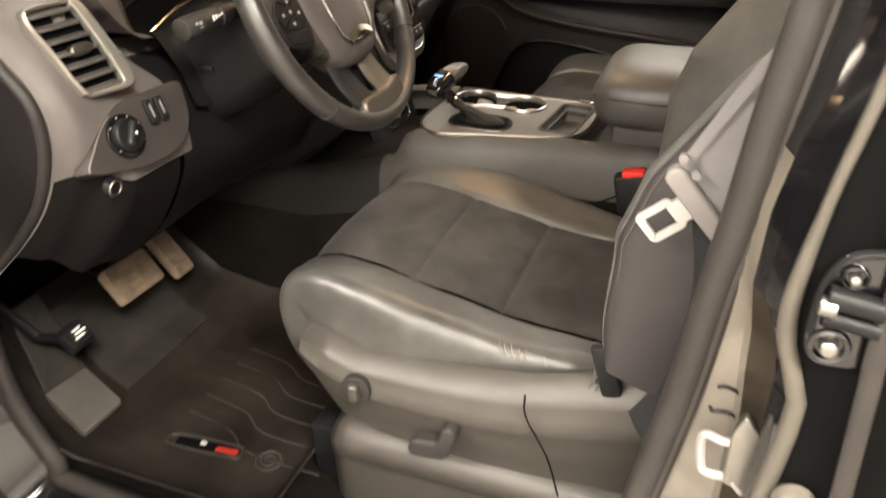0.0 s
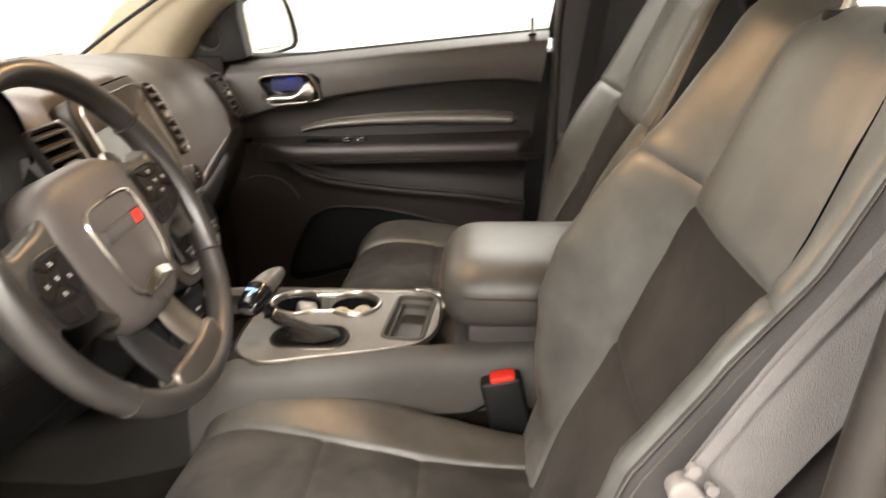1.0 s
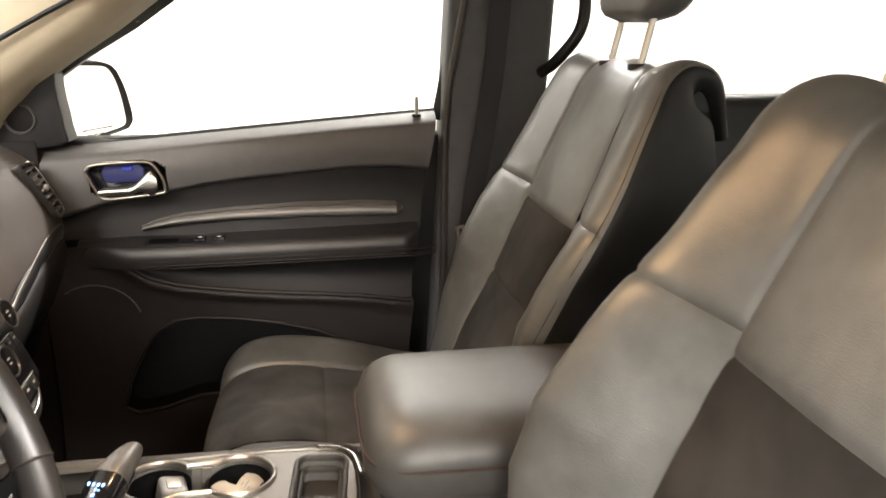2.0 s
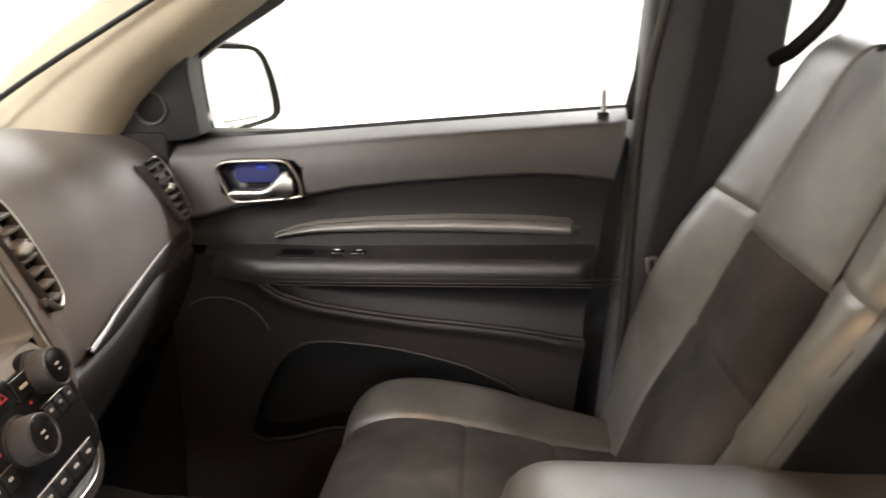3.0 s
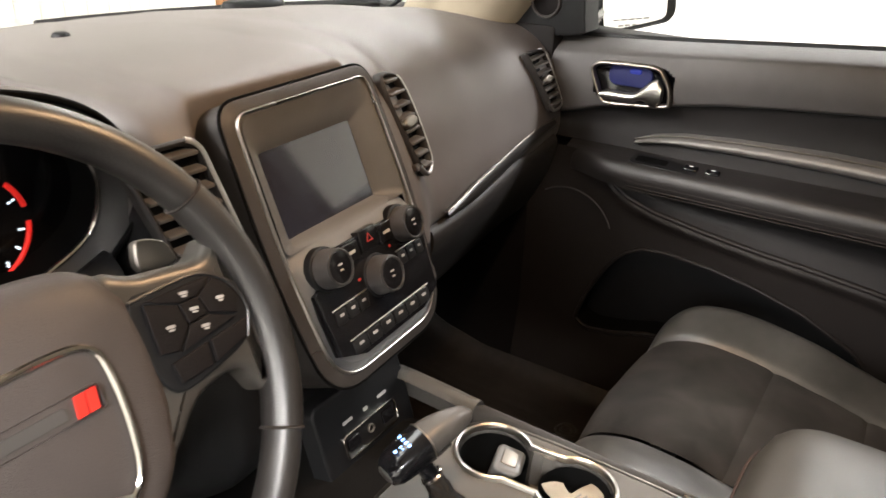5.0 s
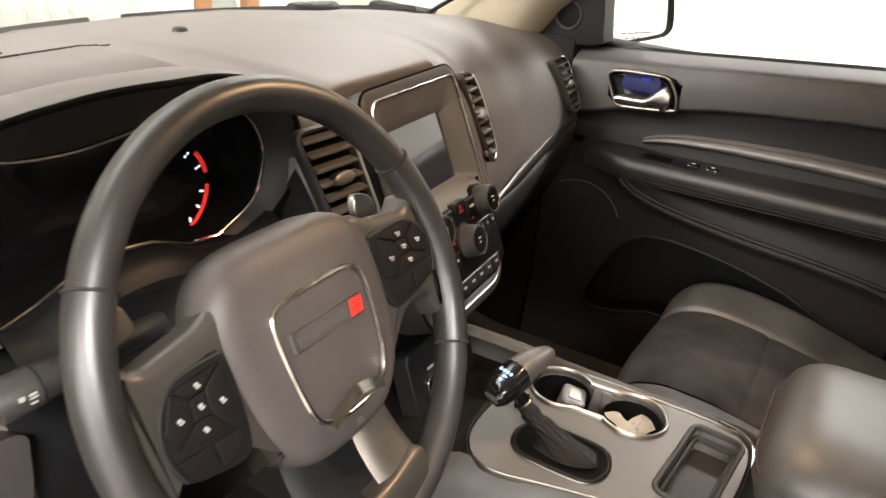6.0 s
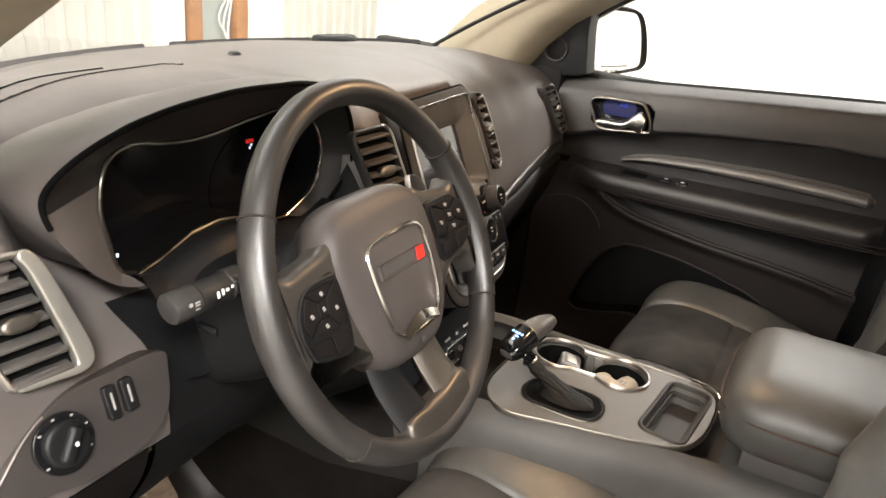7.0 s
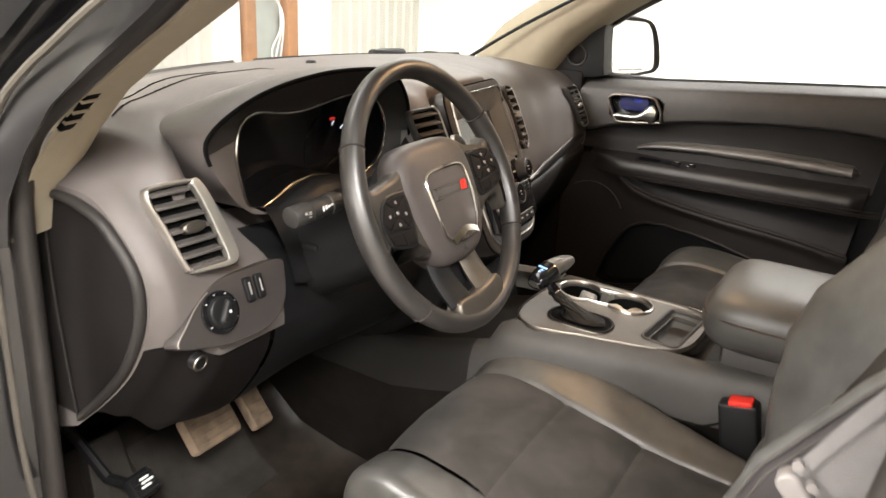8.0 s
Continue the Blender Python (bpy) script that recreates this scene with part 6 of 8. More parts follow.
for t, r in ((0.36, 0.0145), (0.37, 0.0160), (0.50, 0.0168), (0.51, 0.015)):
    c = SA.lerp(SB, t)
    rows.append([c + u * (r * 0.86 * math.cos(a) * (1 + 0.04 * (k % 2))) + w * (r * math.sin(a) * (1 + 0.04 * (k % 2))) for k, a in enumerate(np.linspace(0, 2 * math.pi, 56, endpoint=False))])
surf(bm, rows, close_u=True)
part("knurled_ring", bm, STALKBODY, stalk, "ribbed ring")
lv = frame_from(SA.lerp(SB, 0.64) + Vector((0, -0.0166, 0.004)), (1, 0, 0), (0, 0.25, 1))
label_bars("stalk_mark", lv, [(-0.006, 0.0, 0.003, 0.007), (0.000, 0.001, 0.003, 0.006), (0.006, 0.001, 0.004, 0.003), (0.013, 0.002, 0.004, 0.003)], WHITE, stalk)
tipf = frame_from(SA.lerp(SB, 0.89) + Vector((0, -0.0172, 0.003)), (1, 0, 0), (0, 0.25, 1))
label_bars("stalk_mark", tipf, [(-0.004, 0.003, 0.0045, 0.0035), (0.004, 0.003, 0.006, 0.0018), (0.004, 0.0005, 0.006, 0.0012), (0.003, -0.003, 0.005, 0.0014)], GREYPRINT, stalk)
bm = bmesh.new()
box(bm, (-0.50, 0.0, 1.045), (0.05, 0.03, 0.012), 0.004)
part("tilt_lever", bm, BLACK, column)

# ---- front seats ----
CUSHION = [(-0.036, 0.585), (0.002, 0.645), (0.012, 0.700), (0.001, 0.746), (-0.036, 0.776), (-0.10, 0.786), (-0.22, 0.771), (-0.36, 0.742), (-0.50, 0.732), (-0.56, 0.732)]
BACK = [(-0.445, 0.69), (-0.470, 0.76), (-0.505, 0.85), (-0.552, 0.94), (-0.610, 1.07), (-0.662, 1.19), (-0.700, 1.28), (-0.728, 1.335), (-0.765, 1.352), (-0.805, 1.33), (-0.830, 1.25)]
CUSH_ACROSS = [(0.0, 0.006), (0.07, 0.004), (0.125, 0.0), (0.142, -0.003), (0.156, 0.004), (0.188, 0.012), (0.224, 0.019), (0.242, 0.015), (0.252, 0.002), (0.257, -0.024), (0.260, -0.070), (0.257, -0.12)]
BACK_ACROSS = [(0.0, 0.008), (0.05, 0.006), (0.105, 0.001), (0.124, -0.003), (0.142, 0.006), (0.176, 0.030), (0.212, 0.052), (0.240, 0.053), (0.262, 0.026), (0.268, -0.025), (0.262, -0.075), (0.252, -0.12)]


def path_frames(points, n):
    p = np.array(spline(points, 12))
    d = np.concatenate([[0], np.cumsum(np.hypot(*np.diff(p, axis=0).T))])
    s = np.linspace(0, d[-1], n)
    q = np.stack([np.interp(s, d, p[:, k]) for k in (0, 1)], 1)
    t = np.gradient(q, axis=0)
    t /= np.linalg.norm(t, axis=1)[:, None]
    return q, np.stack([-t[:, 1], t[:, 0]], 1) * -1, d[-1] / (n - 1)


def padded(name, across, side, points, u0, u1, v0, v1, cx, yf, mat, parent, label="", width=None, bolster=None, flip=1, n=120, groove=0.006, worn=0.0, taper=None, drift=None, shrink=None):
    """A padded panel of a seat: the profile swept across, with sewn-in edges. u: index range in the cross list, v: part of the profile."""
    q, nrm, step = path_frames(points, n)
    nrm = nrm * flip
    cs = spline(across, 5)
    us = cs[u0 * 5: u1 * 5 + 1]
    a, b = int(v0 * (n - 1)), int(v1 * (n - 1))
    rows = []
    dist = np.concatenate([[0], np.cumsum(np.hypot(*np.diff(np.array(us), axis=0).T))])
    for i in range(a, b + 1):
        w = width(i / (n - 1)) if width else 1.0
        k = bolster(i / (n - 1)) if bolster else 1.0
        row = []
        for j, (x, h) in enumerate(us):
            hh = h * k if h > 0 else h * (shrink(i / (n - 1)) if shrink else 1.0)
            dv = min((i - a) * step if v0 > 0 else 9, (b - i) * step if v1 < 1 else 9)
            du = min(dist[j] if u0 > 0 else 9, dist[-1] - dist[j] if u1 < len(across) - 1 else 9)
            hh -= groove * math.exp(-(min(dv, du) / 0.0055) ** 2)
            hh += worn * (noise.noise((x * 30, q[i][0] * 24, q[i][1] * 24)) + 0.6 * noise.noise((x * 9 + 3, q[i][0] * 9, q[i][1] * 9)))
            px = x if abs(x) < 0.142 or taper is None else 0.142 + (x - 0.142) * taper(i / (n - 1))
            round_y = -0.045 * (abs(px) / 0.264) ** 4 * max(0.0, 1 - i / (n - 1) / 0.5) if taper else 0.0
            row.append((cx + (drift(i / (n - 1)) if drift else 0.0) + side * px * w, yf + q[i][0] + nrm[i][0] * hh + round_y, q[i][1] + nrm[i][1] * hh))
        rows.append(row)
    bm = bmesh.new()
    surf(bm, rows)
    return part(name, bm, mat, parent, label, 70)


def middle(across):
    """The cross list of the centre panel, mirrored to both sides."""
    half = across[:4]
    return [(-x, h) for x, h in half[:0:-1]] + half


def seat(name, cx, yf, label, yoke, back_x, back_y, swerve):
    s = thing(name, (cx, yf - 0.3, 0.42), label, "car seat", "front seats")
    cd = lambda v: swerve * lerp([(0, 1.0), (0.25, 0.9), (0.42, 0.3), (0.55, 0.0), (1.0, 0.0)], v)
    cb = lambda v: (0.35 + 0.65 * smooth01((v - 0.12) / 0.22)) * lerp([(0, 1.0), (0.5, 1.15), (0.75, 0.8), (1.0, 0.1)], v)
    ct = lambda v: lerp([(0, 0.86), (0.2, 0.93), (0.35, 0.98), (0.55, 1.0), (0.75, 0.88), (0.92, 0.62), (1.0, 0.5)], v)
    mid_c = middle(CUSH_ACROSS)
    cuts = (0.0, 0.51, 0.69, 1.0)
    for i in range(3):
        padded("cushion_insert", mid_c, 1, CUSHION, 0, 6, cuts[i], cuts[i + 1], cx, yf, SUEDE, s, "charcoal suede insert", worn=0.0018, taper=ct, drift=cd, groove=0.0036)
    for side in (-1, 1):
        padded("cushion_bolster", CUSH_ACROSS, side, CUSHION, 3, 11, 0.0, 1.0, cx, yf, LEATHER_WORN, s, "worn black leather bolster", bolster=cb, worn=0.0016, taper=ct, drift=cd, groove=0.0036)
    bw = lambda v: lerp([(0, 0.94), (0.25, 1.03), (0.5, 1.05), (0.62, 1.02), (0.75, 0.93), (0.85, 0.84), (1.0, 0.76)], v)
    bb = lambda v: lerp([(0, 0.0), (0.10, 0.12), (0.22, 0.55), (0.34, 0.95), (0.45, 0.85), (0.57, 0.50), (0.7, 0.36), (0.8, 0.25), (1.0, 0.2)], v)
    if back_x < 0:
        bb = lambda v: lerp([(0, 0.0), (0.13, 0.10), (0.20, 0.70), (0.305, 1.50), (0.40, 1.65), (0.53, 1.25), (0.62, 0.80), (0.75, 0.45), (1.0, 0.2)], v)
    mid_b = middle(BACK_ACROSS)
    for v0, v1, mt, lab in ((0.0, 0.34, SUEDE, "charcoal suede insert"), (0.34, yoke, SUEDE, "charcoal suede insert"), (yoke, 0.86, LEATHER, "black leather upper panel")):
        padded("back_insert", mid_b, 1, BACK, 0, 6, v0, v1, back_x, back_y, mt, s, lab, bw, worn=0.0013, groove=0.004)
    for side in (-1, 1):
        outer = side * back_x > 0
        crest = 7 if outer and back_x < 0 else 8
        for v0, v1 in ((0.0, yoke + 0.025), (yoke + 0.025, 1.0)):
            padded("back_bolster", BACK_ACROSS, side, BACK, 3, crest, v0, v1, back_x, back_y, LEATHER, s, "black leather bolster", bw, bb, worn=0.0012, groove=0.004)
        # outer side grey, inner side black: lit and shaded tones of one side vinyl
        padded("back_side", BACK_ACROSS, side, BACK, crest, 11, 0.135 if crest == 7 else 0.0, 1.0, back_x, back_y, SEATSIDE if outer else BLACK, s, "grey vinyl side panel" if outer else "inner side panel, black for the shade between the seats", bw, bb, groove=0.001, shrink=lambda v: lerp([(0, 1.0), (0.70, 1.0), (0.80, 0.6), (0.88, 0.25), (1.0, 0.10)], v))
        q, nrm, _ = path_frames(BACK, 60)
        rim = [(i, 0.012) for i in range(36, 60)] + [(50, 0.10), (36, 0.112)]
        bm = bmesh.new()
        bm.faces.new([bm.verts.new((back_x + side * 0.252 * bw(i / 59), back_y + q[i][0] - nrm[i][0] * d, q[i][1] - nrm[i][1] * d)) for i, d in rim])
        bmesh.ops.solidify(bm, geom=bm.faces[:], thickness=0.006)
        # cheek follows the same lit or shaded tone
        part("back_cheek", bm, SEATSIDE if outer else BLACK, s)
        for off in (0.0, 0.005):
            bm = bmesh.new()
            sx, sh = (0.246, 0.0525) if crest == 7 else (0.256, 0.0365)
            tube(bm, [(back_x + side * (sx + off * 0.6) * bw(i / 59), back_y + q[i][0] + nrm[i][0] * (sh * bb(i / 59) - off * 1.6), q[i][1] + nrm[i][1] * (sh * bb(i / 59) - off * 1.6)) for i in range(4, 50)], 0.0009, 5)
            part("stitching", bm, STITCH_DULL if side < 0 and back_x < 0 else STITCH_RED, s, "dull grey twin stitching" if side < 0 and back_x < 0 else "rust-brown stitching")
    # back shell and under frame
    q, nrm, _ = path_frames(BACK, 40)
    rows = [[(back_x + x * bw(i / 39), back_y + q[i][0] - nrm[i][0] * 0.115, q[i][1] - nrm[i][1] * 0.115) for x in (-0.25, -0.12, 0, 0.12, 0.25)] for i in range(0, 27)]
    bm = bmesh.new()
    surf(bm, rows)
    part("back_shell", bm, BLACK, s)
    bm = bmesh.new()
    box(bm, (cx, yf - 0.30, 0.56), (0.44, 0.44, 0.12), 0.03)
    part("seat_pan", bm, BLACK, s)
    for side in (-1, 1):
        bm = bmesh.new()
        box(bm, (cx + side * 0.19, yf - 0.30, 0.455), (0.06, 0.54, 0.11), 0.012)
        part("seat_rail", bm, BLACK, s)
    # headrest on chrome posts
    top_y, top_z = back_y - 0.745, 1.345
    for side in (-1, 1):
        bm = bmesh.new()
        tube(bm, [(back_x + side * 0.062, top_y, top_z - 0.02), (back_x + side * 0.062, top_y - 0.030, top_z + 0.12)], 0.0058, 12)
        part("headrest_post", bm, SATINPOST, s, "satin steel post")
        bm = bmesh.new()
        plate(bm, disc(0.016, 16), frame_from((back_x + side * 0.062, top_y, top_z - 0.002), (1, 0, 0), (0, 1, 0)), 0, 0.010, 0.003)
        part("post_collar", bm, BLACK, s)
    rows = []
    for t in np.linspace(0, 1, 16):
        e = max(0.04, 1 - (2 * t - 1) ** 4) ** 0.4
        z, yo = 1.415 + 0.165 * t, top_y - 0.030 - 0.045 * t
        rows.append([(back_x + (0.128 * (1 - 0.10 * t)) * e * math.copysign(abs(math.cos(a)) ** 0.65, math.cos(a)), yo + 0.052 * e * math.copysign(abs(math.sin(a)) ** 0.8, math.sin(a)) + 0.02 * math.cos(a) ** 2, z) for a in np.linspace(0, 2 * math.pi, 36, endpoint=False)])
    bm = bmesh.new()
    vs = surf(bm, rows, close_u=True)
    cap(bm, vs[0][::-1]), cap(bm, vs[-1])
    part("headrest", bm, LEATHER, s, "black leather headrest", 70)
    return s


DX, DY = -0.42, -0.150
PX, PY = 0.35, -0.27
driver_seat = seat("car_seat", DX, DY, "black leather driver's seat with charcoal suede insert and worn bolster", 0.560, -0.450, -0.165, 0.028)
passenger_seat = seat("car_seat", PX, PY, "black leather passenger seat with charcoal suede insert and headrest", 0.515, 0.355, -0.225, 0.0)

# plastic side shield with the seat controls
SX = DX - 0.272
rows = []
TOP_EDGE = [(-0.195, 0.700), (-0.215, 0.738), (-0.26, 0.735), (-0.32, 0.722), (-0.36, 0.726), (-0.45, 0.728), (-0.55, 0.738), (-0.64, 0.762), (-0.72, 0.775)]
for y in np.linspace(-0.225, -0.74, 34):
    zt = lerp(sorted(TOP_EDGE), y)
    zb = lerp([(-0.74, 0.56), (-0.60, 0.545), (-0.50, 0.547), (-0.34, 0.572), (-0.27, 0.605), (-0.225, 0.66)], y)
    bulge = 0.022 * math.sin(math.pi * min(1, max(0, (-0.22 - y) / 0.58)) ** 0.6)
    col = []
    for t in np.linspace(0, 1, 14):
        z = zt + (zb - zt) * t
        col.append((SX + 0.035 * (1 - min(1, t / 0.08)) - 0.004 - bulge * (0.55 + 0.45 * math.sin(math.pi * min(1, t * 1.2))) - 0.007 * math.exp(-((t - 0.30) / 0.07) ** 2) + 0.02 * t * t, y, z))
    rows.append(col)
bm = bmesh.new()
surf(bm, rows)
bmesh.ops.recalc_face_normals(bm, faces=bm.faces)
bmesh.ops.solidify(bm, geom=bm.faces[:], thickness=0.004)
shield = part("side_shield", bm, SHIELD, driver_seat, "grey-brown plastic side shield", 60)
rows = []
for y in np.linspace(-0.238, -0.72, 30):
    e = smooth01((-0.230 - y) / 0.05)
    rows.append([(-0.62 - (dx * (0.55 + 0.45 * e)), y, 0.41 + (z - 0.41) * (0.72 + 0.28 * e)) for dx, z in spline([(0.0, 0.592), (0.05, 0.590), (0.078, 0.580), (0.090, 0.560), (0.086, 0.535), (0.078, 0.52), (0.076, 0.47), (0.074, 0.405)], 4)])
bm = bmesh.new()
vs = surf(bm, rows)
cap(bm, vs[0])
part("rail_cover", bm, SHIELD, driver_seat, "grey plastic seat rail cover", 60)
CREASES = [((-0.652, -0.502, 0.766), (-0.662, -0.509, 0.752)), ((-0.652, -0.509, 0.764), (-0.662, -0.517, 0.750)), ((-0.651, -0.518, 0.763), (-0.661, -0.526, 0.748)), ((-0.652, -0.529, 0.760), (-0.660, -0.535, 0.747)), ((-0.651, -0.538, 0.759), (-0.659, -0.543, 0.747)), ((-0.649, -0.562, 0.753), (-0.655, -0.567, 0.742))]
for a, b in CREASES:
    bm = bmesh.new()
    mid = (Vector(a) + Vector(b)) / 2 + Vector((-0.0012, 0.0015, 0.0012))
    tube(bm, spline([Vector(a), mid, Vector(b)], 3), 0.0007, 5)
    part("leather_crack", bm, CREASE, driver_seat)
km = frame_from((SX - 0.028, -0.320, 0.684), (0, -1, 0), (0, 0, 1))
bm = bmesh.new()
plate(bm, disc(0.022, 24), km, -0.008, 0.004, 0.002)
part("lumbar_ring", bm, ENDRIM, shield)
bm = bmesh.new()
plate(bm, rrect(0.016, 0.028, 0.006), km, 0.0, 0.014, 0.005)
part("lumbar_switch", bm, SHIELD, shield)
lm2 = frame_from((SX - 0.030, -0.436, 0.628), (0, -1, 0), (0, 0, 1))
bm = bmesh.new()
plate(bm, ccw(spline([(-0.033, -0.022), (0.006, -0.020), (0.022, -0.010), (0.034, 0.026), (0.027, 0.039), (0.014, 0.034), (0.004, 0.012), (-0.030, 0.004)], 4, True)), lm2, -0.006, 0.014, 0.005)
part("seat_lever", bm, STALKTIP, shield, "satin grey seat adjuster")
bm = bmesh.new()
tube(bm, spline([(SX - 0.026, -0.556, 0.742), (SX - 0.032, -0.560, 0.712), (SX - 0.030, -0.590, 0.650), (SX - 0.022, -0.606, 0.580)], 6), 0.0013, 6)
part("split_line", bm, VOIDBLACK, shield)

# ---- seat belts ----
belt = thing("driver_belt", (-0.74, -0.72, 1.0), "grey seat belt with silver latch plate hanging beside the driver's seat", "seat belt")


def ribbon(bm, pts, widthv, w, t=0.0012, n=8):
    sp = spline(pts, n)
    wv = [Vector(v).normalized() for v in spline(widthv, n)]
    rows = []
    for p, v in zip(sp, wv):
        rows.append([Vector(p) + v * (w * f) for f in np.linspace(-0.5, 0.5, 5)])
    surf(bm, rows)
    bmesh.ops.recalc_face_normals(bm, faces=bm.faces)
    bmesh.ops.solidify(bm, geom=bm.faces[:], thickness=t)


WEB = [(-0.770, -0.905, 1.40), (-0.758, -0.820, 1.235), (-0.752, -0.769, 1.150), (-0.745, -0.720, 1.058)]
bm = bmesh.new()
ribbon(bm, WEB, [(0.15, 0.88, 0.35), (0.1, 0.86, 0.45), (0.05, 0.80, 0.55), (0.0, 0.66, 0.75)], 0.066)
part("webbing", bm, BELT, belt, "grey webbing")
bm = bmesh.new()
ribbon(bm, [(x - 0.0035, y + 0.022, z + 0.015) for x, y, z in WEB], [(0.15, 0.88, 0.35), (0.1, 0.86, 0.45), (0.05, 0.80, 0.55), (0.0, 0.66, 0.75)], 0.010)
part("folded_edge", bm, BELT, belt, "paler folded edge of the webbing")
# same belt, but black webbing here puts its shade into the colour
bm = bmesh.new()
ribbon(bm, [(-0.738, -0.736, 1.03), (-0.732, -0.748, 0.95), (-0.722, -0.742, 0.85), (-0.712, -0.712, 0.765), (-0.700, -0.675, 0.70)], [(0.0, 0.86, -0.4), (0.02, 0.97, -0.22), (0.05, 0.97, -0.15), (0.25, 0.95, 0.0), (0.3, 0.95, 0)], 0.040)
part("lap_webbing", bm, BLACKWEB, belt, "lap webbing, darkened for the shade beside the seat")
tm2 = frame_from((-0.748, -0.720, 1.047), (0, -0.66, -0.75), (0, 0.75, -0.66))
bm = bmesh.new()
gm2 = tm2 @ Matrix.Rotation(math.pi, 4, "X")
plate(bm, rrect(0.084, 0.021, 0.009), gm2, -0.007, 0.008, 0.004)
part("latch_guide", bm, BELT_GREY, belt, "grey plastic belt guide")
bm = bmesh.new()
hoop(bm, rrect(0.034, 0.040, 0.006, 5, -0.002, 0.039), 0.0075, tm2, -0.002, 0.002, False)
part("latch_plate", bm, PALEPLASTIC, belt, "silver latch plate")
bm = bmesh.new()
plate(bm, rrect(0.024, 0.016, 0.003, 3, -0.002, 0.014), tm2, -0.003, 0.003, 0.001)
part("latch_neck", bm, PALEPLASTIC, belt)
for k in (-1, 1):
    bm = bmesh.new()
    plate(bm, disc(0.0045, 12, -0.036 + 0.010 * k, -0.017), tm2, -0.010, -0.003, 0.002)
    part("web_stop", bm, BELT_GREY, belt, "small grey web stop")
# black wedge, sized and placed to fit the camera's view
bm = bmesh.new()
box(bm, (-0.692, -0.648, 0.785), (0.014, 0.026, 0.075), 0.006, 2, Matrix.Rotation(radians(-16), 3, "X"))
part("belt_wedge", bm, BLACK, belt)
bk = thing("belt_buckle", (-0.16, -0.59, 0.75), "black seat belt buckle with red press button", "belt buckle")
bmx = Matrix.Rotation(radians(-12), 3, "X")
bm = bmesh.new()
box(bm, (-0.158, -0.603, 0.748), (0.034, 0.062, 0.125), 0.006, 3, bmx)
part("buckle_body", bm, BLACK, bk)
bm = bmesh.new()
box(bm, (-0.160, -0.594, 0.811), (0.027, 0.038, 0.011), 0.003, 2, bmx)
part("press_button", bm, RED, bk, "red press button")
pb = thing("passenger_belt", (0.72, -0.85, 1.1), "black seat belt on the door pillar with silver latch plate", "seat belt")
bm = bmesh.new()
ribbon(bm, [(0.765, -0.865, 1.50), (0.755, -0.845, 1.30), (0.735, -0.805, 1.05), (0.70, -0.775, 0.85), (0.67, -0.76, 0.66)], [(0.2, -0.95, 0.1)] * 5, 0.050)
part("webbing", bm, BLACKWEB, pb)
bm = bmesh.new()
box(bm, (0.765, -0.865, 1.49), (0.02, 0.07, 0.04), 0.008)
part("guide_ring", bm, BLACK, pb)
bm = bmesh.new()
hoop(bm, rrect(0.022, 0.030, 0.004), 0.006, frame_from((0.662, -0.762, 0.985), (0.35, -0.9, 0.1), (0.1, 0.1, 1)), -0.002, 0.002, False)
part("latch_plate", bm, BELT_GREY, pb, "pale latch plate")

# ---- passenger door ----
door = thing("passenger_door", (0.82, -0.33, 0.42), "closed dark passenger door with vinyl insert, armrest and map pocket", "car door")
Y0, Y1 = 0.115, -0.745
bm = bmesh.new()
box(bm, (0.885, -0.32, 0.77), (0.075, 0.885, 0.80), 0.01)
part("door_shell", bm, BLACK, door)
SILL = [(-0.80, 1.226), (-0.745, 1.222), (-0.50, 1.203), (-0.31, 1.187), (-0.10, 1.169), (0.08, 1.158), (0.20, 1.152)]
B1 = [(-0.80, 1.085), (-0.72, 1.094), (-0.66, 1.101), (-0.55, 1.102), (-0.45, 1.096), (-0.33, 1.085), (-0.228, 1.073), (-0.12, 1.052), (-0.01, 1.032), (0.062, 1.010), (0.2, 0.995)]
B3 = [(-0.80, 0.790), (-0.671, 0.800), (-0.55, 0.812), (-0.455, 0.822), (-0.35, 0.831), (-0.25, 0.843), (-0.155, 0.858), (-0.097, 0.876), (-0.065, 0.898), (-0.040, 0.928), (-0.02, 0.950), (0.2, 0.955)]
XP = 0.800


def lean_back(y, z):
    """The trim's rear edge slants: low down it ends further forward."""
    rear = lerp([(0.40, -0.640), (0.70, -0.667), (0.92, -0.690), (1.10, -0.712), (1.22, -0.733)], z)
    return y if y > -0.55 else -0.55 + (y + 0.55) * (rear + 0.55) / (Y1 + 0.55)


def door_panel(name, lower, upper, depth, mat, label="", y0=Y0, y1=Y1, n=60, m=14, sharp=60):
    """A band of the door between two edges; depth(y, t) moves it into the cabin."""
    rows = []
    for y in np.linspace(y0, y1, n):
        a, b = lower(y), upper(y)
        rows.append([(XP - depth(y, t), lean_back(y, a + (b - a) * t), a + (b - a) * t) for t in np.linspace(0, 1, m)])
    bm = bmesh.new()
    surf(bm, rows)
    return part(name, bm, mat, door, label, sharp)


sill = lambda y: lerp(SILL, y)
b1 = lambda y: lerp(B1, y)
b3 = lambda y: lerp(B3, y)
fade = lambda y: smooth01((y + 0.745) / 0.05)


def upper_depth(y, t):
    d = 0.012 * math.sin(math.pi * min(1, t * 1.1)) - 0.050 * max(0, (t - 0.80) / 0.20) ** 2
    return d - 0.020 * max(0, 1 - t / 0.10) ** 2


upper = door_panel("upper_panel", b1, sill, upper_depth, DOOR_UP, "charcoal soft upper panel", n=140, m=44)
bm = bmesh.new()
bm.from_mesh(upper.data)
